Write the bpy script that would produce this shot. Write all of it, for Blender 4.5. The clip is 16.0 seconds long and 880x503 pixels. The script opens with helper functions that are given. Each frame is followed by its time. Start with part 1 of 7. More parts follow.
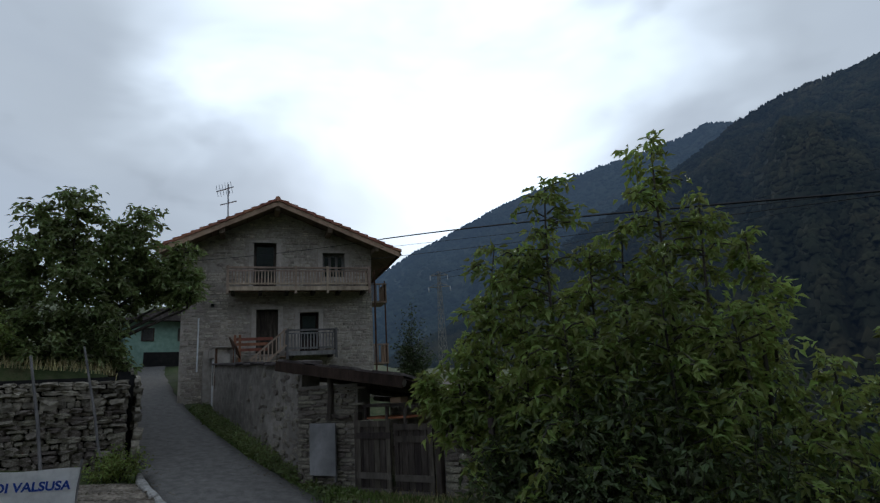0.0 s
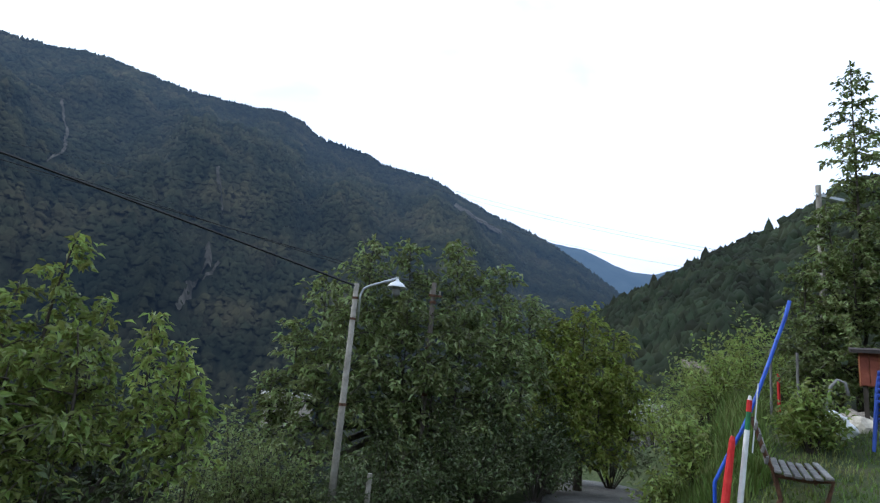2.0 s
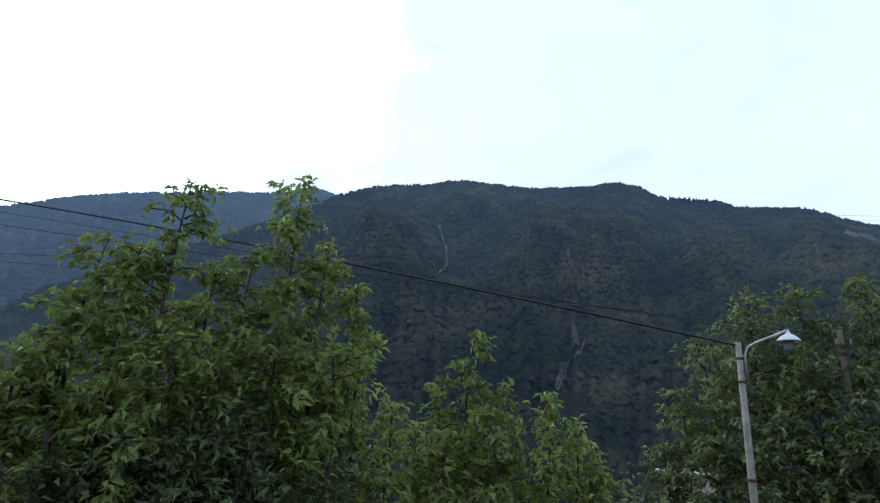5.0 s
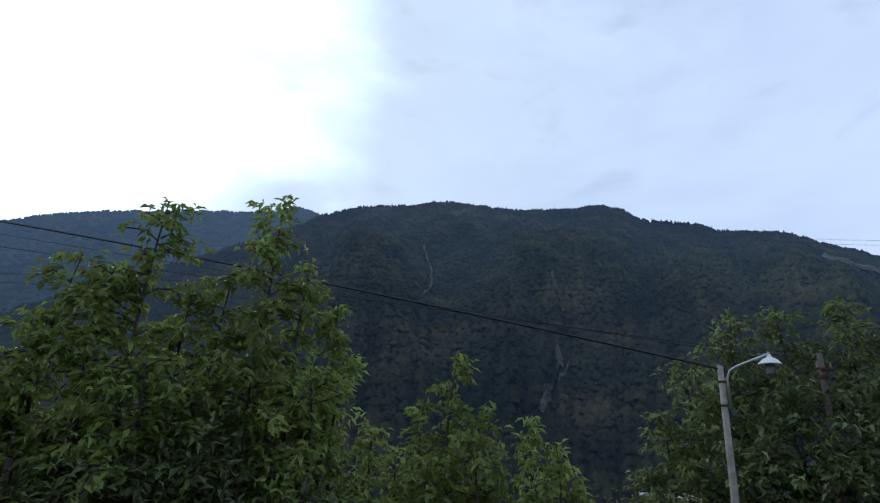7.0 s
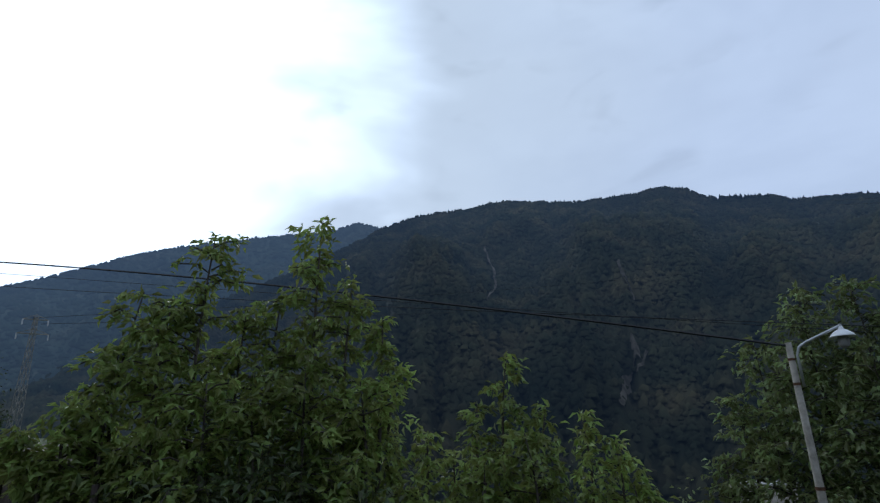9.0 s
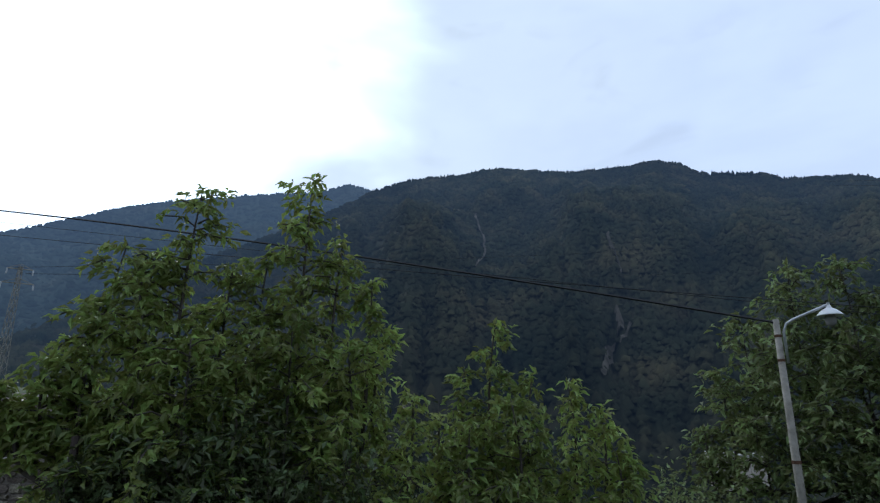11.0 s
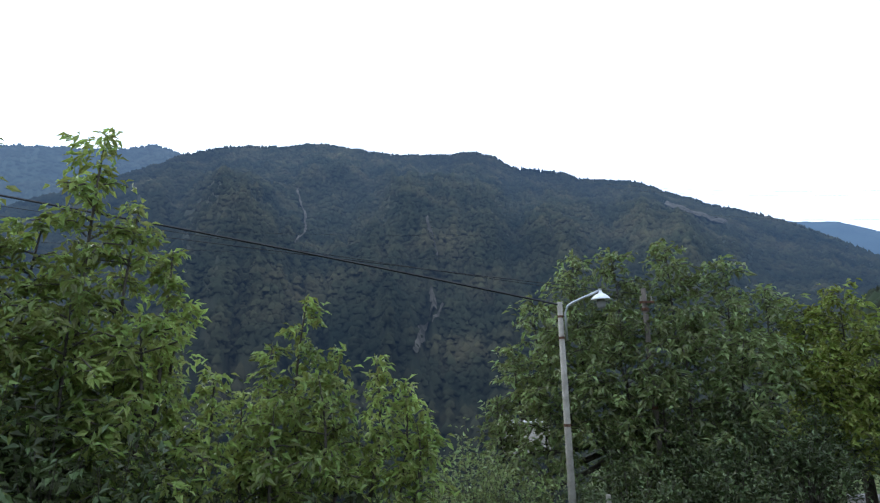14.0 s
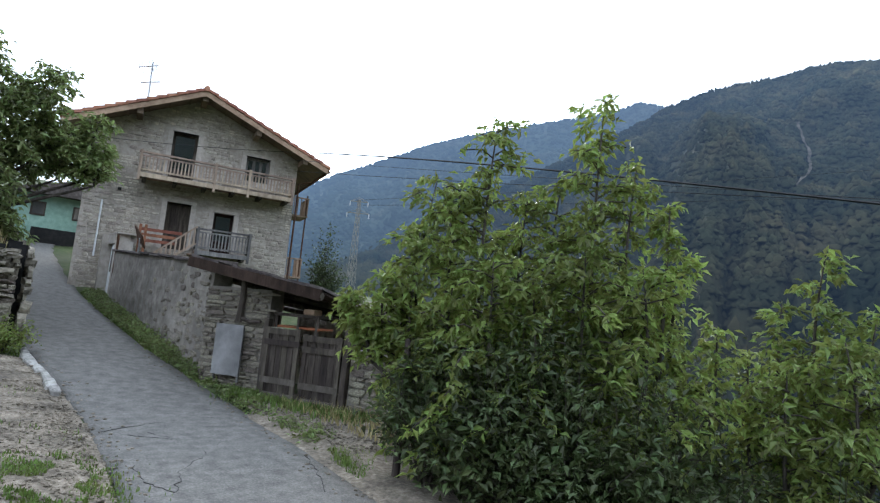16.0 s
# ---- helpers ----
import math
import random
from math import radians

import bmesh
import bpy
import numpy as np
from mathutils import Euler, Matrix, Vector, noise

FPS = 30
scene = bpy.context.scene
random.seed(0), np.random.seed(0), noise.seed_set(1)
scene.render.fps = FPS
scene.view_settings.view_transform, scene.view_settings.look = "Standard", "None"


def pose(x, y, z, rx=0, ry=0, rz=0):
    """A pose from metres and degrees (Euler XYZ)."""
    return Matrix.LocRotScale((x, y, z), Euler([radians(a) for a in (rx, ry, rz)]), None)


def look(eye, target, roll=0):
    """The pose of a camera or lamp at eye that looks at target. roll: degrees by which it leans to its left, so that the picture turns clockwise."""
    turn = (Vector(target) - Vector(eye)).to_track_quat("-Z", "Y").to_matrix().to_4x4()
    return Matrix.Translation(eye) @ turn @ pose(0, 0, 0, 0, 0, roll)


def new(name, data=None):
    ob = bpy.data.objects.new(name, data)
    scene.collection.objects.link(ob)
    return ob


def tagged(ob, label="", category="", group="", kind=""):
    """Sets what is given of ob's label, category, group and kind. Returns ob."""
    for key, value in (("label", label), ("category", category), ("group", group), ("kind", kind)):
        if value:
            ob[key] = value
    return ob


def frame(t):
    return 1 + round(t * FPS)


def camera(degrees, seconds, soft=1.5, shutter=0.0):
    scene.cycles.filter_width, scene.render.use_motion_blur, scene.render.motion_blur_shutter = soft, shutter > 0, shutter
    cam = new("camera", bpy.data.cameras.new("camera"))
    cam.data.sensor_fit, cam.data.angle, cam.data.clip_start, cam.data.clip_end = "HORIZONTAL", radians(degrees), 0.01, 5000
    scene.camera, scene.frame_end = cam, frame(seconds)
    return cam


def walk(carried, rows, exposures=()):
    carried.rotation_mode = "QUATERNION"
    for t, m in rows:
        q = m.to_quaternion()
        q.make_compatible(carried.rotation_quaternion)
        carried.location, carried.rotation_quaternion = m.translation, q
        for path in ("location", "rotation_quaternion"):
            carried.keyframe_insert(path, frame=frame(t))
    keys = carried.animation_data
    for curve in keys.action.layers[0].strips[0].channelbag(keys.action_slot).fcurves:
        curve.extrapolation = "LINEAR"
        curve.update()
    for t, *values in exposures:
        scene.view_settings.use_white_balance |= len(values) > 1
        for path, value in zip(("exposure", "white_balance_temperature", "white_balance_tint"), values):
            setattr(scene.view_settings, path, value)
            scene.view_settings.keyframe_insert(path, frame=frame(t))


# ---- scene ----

# ---------------------------------------------------------------- camera
# seconds, eye x y z, turn to the left of +y, tilt up, roll
ROWS = [
    (0.0, 0.10, 0.21, 2.23, 58.46, 13.03, -3.31),
    (0.3, 0.13, 0.18, 2.18, 51.14, 12.48, -3.85),
    (0.5, 0.11, 0.25, 2.26, 44.85, 11.65, -4.35),
    (1.0, -0.12, -0.05, 2.10, 28.06, 10.99, -2.30),
    (1.5, -0.29, -0.35, 1.99, 3.34, 10.88, 1.85),
    (2.0, -0.21, 0.05, 2.11, -18.1, 11.73, 5.16),
    (2.2, -0.22, 0.02, 2.09, -18.9, 11.63, 6.23),
    (2.5, -0.23, -0.07, 2.06, -15.9, 11.90, 8.04),
    (3.0, -0.28, -0.13, 2.12, -13.0, 11.35, 7.92),
    (3.5, -0.30, -0.12, 2.07, -12.2, 11.75, 5.13),
    (4.0, -0.23, -0.15, 2.02, 3.70, 13.79, 5.12),
    (4.5, -0.28, -0.25, 2.05, 16.10, 15.42, 3.74),
    (4.7, -0.28, -0.25, 2.05, 17.70, 15.97, 2.53),
    (7.0, -0.26, -0.17, 2.09, 16.20, 18.65, 2.53),
    (7.5, -0.02, -0.09, 2.06, 18.50, 18.20, 0.93),
    (8.0, 0.18, 0.04, 2.11, 20.56, 18.39, -1.09),
    (8.5, 0.18, -0.13, 2.09, 22.21, 19.00, -0.97),
    (8.7, 0.17, -0.20, 2.07, 22.52, 19.15, -1.47),
    (10.8, -0.06, -0.02, 2.14, 24.19, 15.58, -0.14),
    (11.0, 0.04, -0.05, 2.09, 21.63, 15.47, 0.54),
    (11.5, 0.12, 0.01, 2.09, 16.89, 15.12, -0.06),
    (12.0, 0.25, 0.09, 2.12, 14.98, 14.45, -1.92),
    (12.5, 0.21, 0.16, 2.12, 19.62, 13.64, -3.74),
    (13.0, 0.25, 0.16, 2.14, 19.17, 13.59, -7.72),
    (13.2, 0.20, 0.13, 2.14, 18.10, 13.40, -7.60),
    (13.5, 0.13, 0.09, 2.13, 15.30, 13.03, -4.23),
    (14.0, 0.14, -0.10, 2.06, 3.30, 13.31, -0.98),
    (14.5, 0.09, -0.05, 2.08, -3.60, 13.20, 1.50),
    (15.0, 0.01, 0.11, 2.11, -3.50, 12.12, 4.06),
    (15.5, -0.05, 0.16, 2.12, 21.56, 9.25, 5.40),
    (16.0, -0.00, -0.08, 2.09, 50.00, 6.62, 5.30),
]


def aim(x, y, z, yaw, tilt, roll):
    a, b = radians(yaw), radians(tilt)
    ahead = Vector((-math.sin(a) * math.cos(b), math.cos(a) * math.cos(b), math.sin(b)))
    return look((x, y, z), Vector((x, y, z)) + ahead * 10, roll)


cam = camera(75.1, 16.0, soft=1.28)
EXPOSURES = [(0.0, -1.08, 6400, 10), (0.5, -0.9, 6250, 10), (1.0, -0.35, 6200, 10), (1.5, 0.6, 6100, 10), (2.0, 0.25, 6200, 10), (2.5, -0.25, 6300, 10), (3.0, -0.05, 6200, 10), (3.5, 0.1, 6150, 10), (4.5, 0.05, 6050, 10),
             (7.0, -0.54, 5900, 10), (8.5, -0.80, 5950, 10), (11.0, -0.46, 6000, 10), (11.5, -0.18, 6050, 10), (12.0, 0.15, 6100, 10), (12.5, 0.3, 6100, 10), (13.0, 0.35, 6100, 10), (14.0, 0.58, 6150, 10), (14.5, 0.22, 6200, 10),
             (15.0, 0.1, 6300, 10), (15.5, 0.5, 6300, 10), (16.0, 0.85, 6400, 10)]
walk(cam, [(t, aim(*r)) for t, *r in ROWS], EXPOSURES)

# ---------------------------------------------------------------- world and sun
SUN_AZ, SUN_EL = -58.0, 27.0      # degrees to the right of +y, above the horizon
SUN = Vector((math.sin(radians(SUN_AZ)) * math.cos(radians(SUN_EL)), math.cos(radians(SUN_AZ)) * math.cos(radians(SUN_EL)), math.sin(radians(SUN_EL))))


def build_world():
    w = bpy.data.worlds.new("sky")
    scene.world = w
    w.use_nodes = True
    nt = w.node_tree
    nt.nodes.clear()
    N, L = nt.nodes.new, nt.links.new
    out, sky, geo = N("ShaderNodeOutputWorld"), N("ShaderNodeTexSky"), N("ShaderNodeTexCoord")
    sky.sky_type, sky.sun_disc = "NISHITA", False
    sky.sun_elevation, sky.sun_rotation = radians(SUN_EL), radians(SUN_AZ)
    sky.altitude, sky.dust_density = 900, 1.5
    blue = N("ShaderNodeBackground")
    blue.inputs["Strength"].default_value = 0.14
    L(sky.outputs["Color"], blue.inputs["Color"])
    # glow of the hidden sun through the cloud
    dot = N("ShaderNodeVectorMath")
    dot.operation = "DOT_PRODUCT"
    dot.inputs[1].default_value = SUN
    L(geo.outputs["Generated"], dot.inputs[0])
    glow = N("ShaderNodeMapRange")
    glow.interpolation_type = "SMOOTHSTEP"
    for key, v in (("From Min", 0.88), ("From Max", 1.03), ("To Min", 0.0), ("To Max", 1.0)):
        glow.inputs[key].default_value = v
    # clouds, flattened towards the horizon
    mp = N("ShaderNodeMapping")
    mp.inputs["Scale"].default_value = (1.6, 1.6, 3.6)
    mp.inputs["Location"].default_value = (3.1, 0.7, 0.2)
    L(geo.outputs["Generated"], mp.inputs["Vector"])
    big, small = N("ShaderNodeTexNoise"), N("ShaderNodeTexNoise")
    big.inputs["Scale"].default_value, big.inputs["Detail"].default_value, big.inputs["Roughness"].default_value = 1.3, 4, 0.5
    small.inputs["Scale"].default_value, small.inputs["Detail"].default_value = 2.2, 4
    big.inputs["Distortion"].default_value = 0.35
    L(mp.outputs["Vector"], big.inputs["Vector"])
    L(mp.outputs["Vector"], small.inputs["Vector"])
    # the glow's edge is broken up by the cloud
    torn = N("ShaderNodeMath")
    torn.operation = "MULTIPLY_ADD"
    torn.inputs[1].default_value = 0.22
    L(big.outputs["Fac"], torn.inputs[0])
    L(dot.outputs["Value"], torn.inputs[2])
    shifted = N("ShaderNodeMath")
    shifted.operation = "SUBTRACT"
    shifted.inputs[1].default_value = 0.10
    L(torn.outputs["Value"], shifted.inputs[0])
    L(shifted.outputs["Value"], glow.inputs["Value"])
    # away from the sun the veil thins and turns bluer
    away = N("ShaderNodeMapRange")
    away.interpolation_type = "SMOOTHSTEP"
    for key, v in (("From Min", 0.97), ("From Max", 0.45), ("To Min", 0.0), ("To Max", 1.0)):
        away.inputs[key].default_value = v
    L(shifted.outputs["Value"], away.inputs["Value"])
    tone = N("ShaderNodeMix")
    tone.data_type = "RGBA"
    tone.inputs[6].default_value, tone.inputs[7].default_value = (0.80, 0.92, 1.06, 1), (0.76, 0.89, 1.11, 1)
    L(away.outputs["Result"], tone.inputs[0])
    cover = N("ShaderNodeMapRange")
    cover.interpolation_type = "SMOOTHSTEP"
    for key, v in (("From Min", 0.34), ("From Max", 0.60), ("To Min", 0.86), ("To Max", 1.0)):
        cover.inputs[key].default_value = v
    L(big.outputs["Fac"], cover.inputs["Value"])
    # brightness of the cloud: grey patches, bright round the sun
    grey = N("ShaderNodeMapRange")
    for key, v in (("From Min", 0.36), ("From Max", 0.66), ("To Min", 1.27), ("To Max", 1.19)):
        grey.inputs[key].default_value = v
    L(small.outputs["Fac"], grey.inputs["Value"])
    mul = N("ShaderNodeMath")
    mul.operation = "MULTIPLY_ADD"
    mul.inputs[1].default_value = 1.9
    L(glow.outputs["Result"], mul.inputs[0])
    L(grey.outputs["Result"], mul.inputs[2])
    # small ragged wisps, darker than the bright veil behind them
    fine = N("ShaderNodeTexNoise")
    fine.inputs["Scale"].default_value, fine.inputs["Detail"].default_value, fine.inputs["Distortion"].default_value = 4.0, 3, 0.3
    L(mp.outputs["Vector"], fine.inputs["Vector"])
    wisp = N("ShaderNodeMapRange")
    wisp.interpolation_type = "SMOOTHSTEP"
    for key, v in (("From Min", 0.55), ("From Max", 0.80), ("To Min", 1.0), ("To Max", 0.84)):
        wisp.inputs[key].default_value = v
    L(fine.outputs["Fac"], wisp.inputs["Value"])
    veil = N("ShaderNodeMath")
    veil.operation = "MULTIPLY"
    L(mul.outputs["Value"], veil.inputs[0])
    L(wisp.outputs["Result"], veil.inputs[1])
    cloud = N("ShaderNodeBackground")
    L(tone.outputs[2], cloud.inputs["Color"])
    L(veil.outputs["Value"], cloud.inputs["Strength"])
    mix = N("ShaderNodeMixShader")
    L(cover.outputs["Result"], mix.inputs[0])
    L(blue.outputs[0], mix.inputs[1])
    L(cloud.outputs[0], mix.inputs[2])
    L(mix.outputs[0], out.inputs["Surface"])


build_world()
sun_data = bpy.data.lights.new("sun", "SUN")
sun_data.energy, sun_data.angle, sun_data.color = 0.7, radians(18), (1.0, 0.95, 0.87)
sun_lamp = new("sun", sun_data)
sun_lamp.matrix_world = look(SUN * 50, (0, 0, 0))


# ---------------------------------------------------------------- materials
def material(name, colours, scale=4.0, detail=6, rough=0.85, metal=0.0, bump=0.3, bump_scale=None, island=0.0, obj=0.0, translucent=0.0, stain=0.25, gloss=0.3, bump_dist=0.02, stretch=None, glow=None):
    """colours: dark, middle, light of the grain; stain: strength of a broad second variation."""
    m = bpy.data.materials.new(name)
    m.use_nodes = True
    nt = m.node_tree
    nt.nodes.clear()
    N, L = nt.nodes.new, nt.links.new
    out, bsdf = N("ShaderNodeOutputMaterial"), N("ShaderNodeBsdfPrincipled")
    co = N("ShaderNodeTexCoord")
    vec = co.outputs["Object"]
    if stretch:
        mp = N("ShaderNodeMapping")
        mp.inputs["Scale"].default_value = stretch
        L(vec, mp.inputs["Vector"])
        vec = mp.outputs["Vector"]
    n1, n2 = N("ShaderNodeTexNoise"), N("ShaderNodeTexNoise")
    n1.inputs["Scale"].default_value, n1.inputs["Detail"].default_value, n1.inputs["Roughness"].default_value = scale, detail, 0.65
    n2.inputs["Scale"].default_value, n2.inputs["Detail"].default_value = scale * 0.13, 4
    L(vec, n1.inputs["Vector"])
    L(vec, n2.inputs["Vector"])
    ramp = N("ShaderNodeValToRGB")
    ramp.color_ramp.elements[0].position, ramp.color_ramp.elements[1].position = 0.30, 0.72
    ramp.color_ramp.elements[0].color, ramp.color_ramp.elements[1].color = (*colours[0], 1), (*colours[2], 1)
    ramp.color_ramp.elements.new(0.5).color = (*colours[1], 1)
    L(n1.outputs["Fac"], ramp.inputs["Fac"])
    hsv = N("ShaderNodeHueSaturation")
    L(ramp.outputs["Color"], hsv.inputs["Color"])
    val = N("ShaderNodeMapRange")
    val.inputs["From Min"].default_value, val.inputs["From Max"].default_value = 0.3, 0.7
    val.inputs["To Min"].default_value, val.inputs["To Max"].default_value = 1 - stain, 1 + stain
    L(n2.outputs["Fac"], val.inputs["Value"])
    last = val.outputs["Result"]
    for amount, node, key in ((island, "ShaderNodeNewGeometry", "Random Per Island"), (obj, "ShaderNodeObjectInfo", "Random")):
        if amount:
            src, mr, mm = N(node), N("ShaderNodeMapRange"), N("ShaderNodeMath")
            mr.inputs["To Min"].default_value, mr.inputs["To Max"].default_value = 1 - amount, 1 + amount
            L(src.outputs[key], mr.inputs["Value"])
            mm.operation = "MULTIPLY"
            L(last, mm.inputs[0])
            L(mr.outputs["Result"], mm.inputs[1])
            last = mm.outputs["Value"]
            hr = N("ShaderNodeMapRange")
            hr.inputs["To Min"].default_value, hr.inputs["To Max"].default_value = 0.5 - 0.06 * amount, 0.5 + 0.06 * amount
            L(src.outputs[key], hr.inputs["Value"])
            L(hr.outputs["Result"], hsv.inputs["Hue"])
    L(last, hsv.inputs["Value"])
    L(hsv.outputs["Color"], bsdf.inputs["Base Color"])
    bsdf.inputs["Roughness"].default_value, bsdf.inputs["Metallic"].default_value = rough, metal
    bsdf.inputs["Specular IOR Level"].default_value = gloss
    if bump:
        b, nb = N("ShaderNodeBump"), N("ShaderNodeTexNoise")
        nb.inputs["Scale"].default_value, nb.inputs["Detail"].default_value = bump_scale or scale * 2.5, 5
        L(vec, nb.inputs["Vector"])
        b.inputs["Strength"].default_value, b.inputs["Distance"].default_value = bump, bump_dist
        L(nb.outputs["Fac"], b.inputs["Height"])
        L(b.outputs["Normal"], bsdf.inputs["Normal"])
    top = bsdf.outputs[0]
    if translucent:
        tr, mx = N("ShaderNodeBsdfTranslucent"), N("ShaderNodeMixShader")
        L(hsv.outputs["Color"], tr.inputs["Color"])
        mx.inputs[0].default_value = translucent
        L(top, mx.inputs[1])
        L(tr.outputs[0], mx.inputs[2])
        top = mx.outputs[0]
    if glow:        # haze painted in as emission on the distant backdrop, growing by the kilometre
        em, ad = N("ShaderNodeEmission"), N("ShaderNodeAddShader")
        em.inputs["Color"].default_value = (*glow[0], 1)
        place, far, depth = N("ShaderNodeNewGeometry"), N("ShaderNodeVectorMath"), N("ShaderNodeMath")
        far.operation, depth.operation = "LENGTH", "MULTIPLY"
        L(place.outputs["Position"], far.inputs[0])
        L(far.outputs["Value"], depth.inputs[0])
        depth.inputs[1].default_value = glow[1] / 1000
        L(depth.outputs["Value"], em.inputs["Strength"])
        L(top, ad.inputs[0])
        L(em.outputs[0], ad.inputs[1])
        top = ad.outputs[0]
    L(top, out.inputs["Surface"])
    return m


def glass_material(name):
    m = bpy.data.materials.new(name)
    m.use_nodes = True
    b = m.node_tree.nodes["Principled BSDF"]
    b.inputs["Base Color"].default_value = (0.02, 0.025, 0.03, 1)
    b.inputs["Roughness"].default_value = 0.06
    b.inputs["Specular IOR Level"].default_value = 1.0
    b.inputs["IOR"].default_value = 1.75
    return m


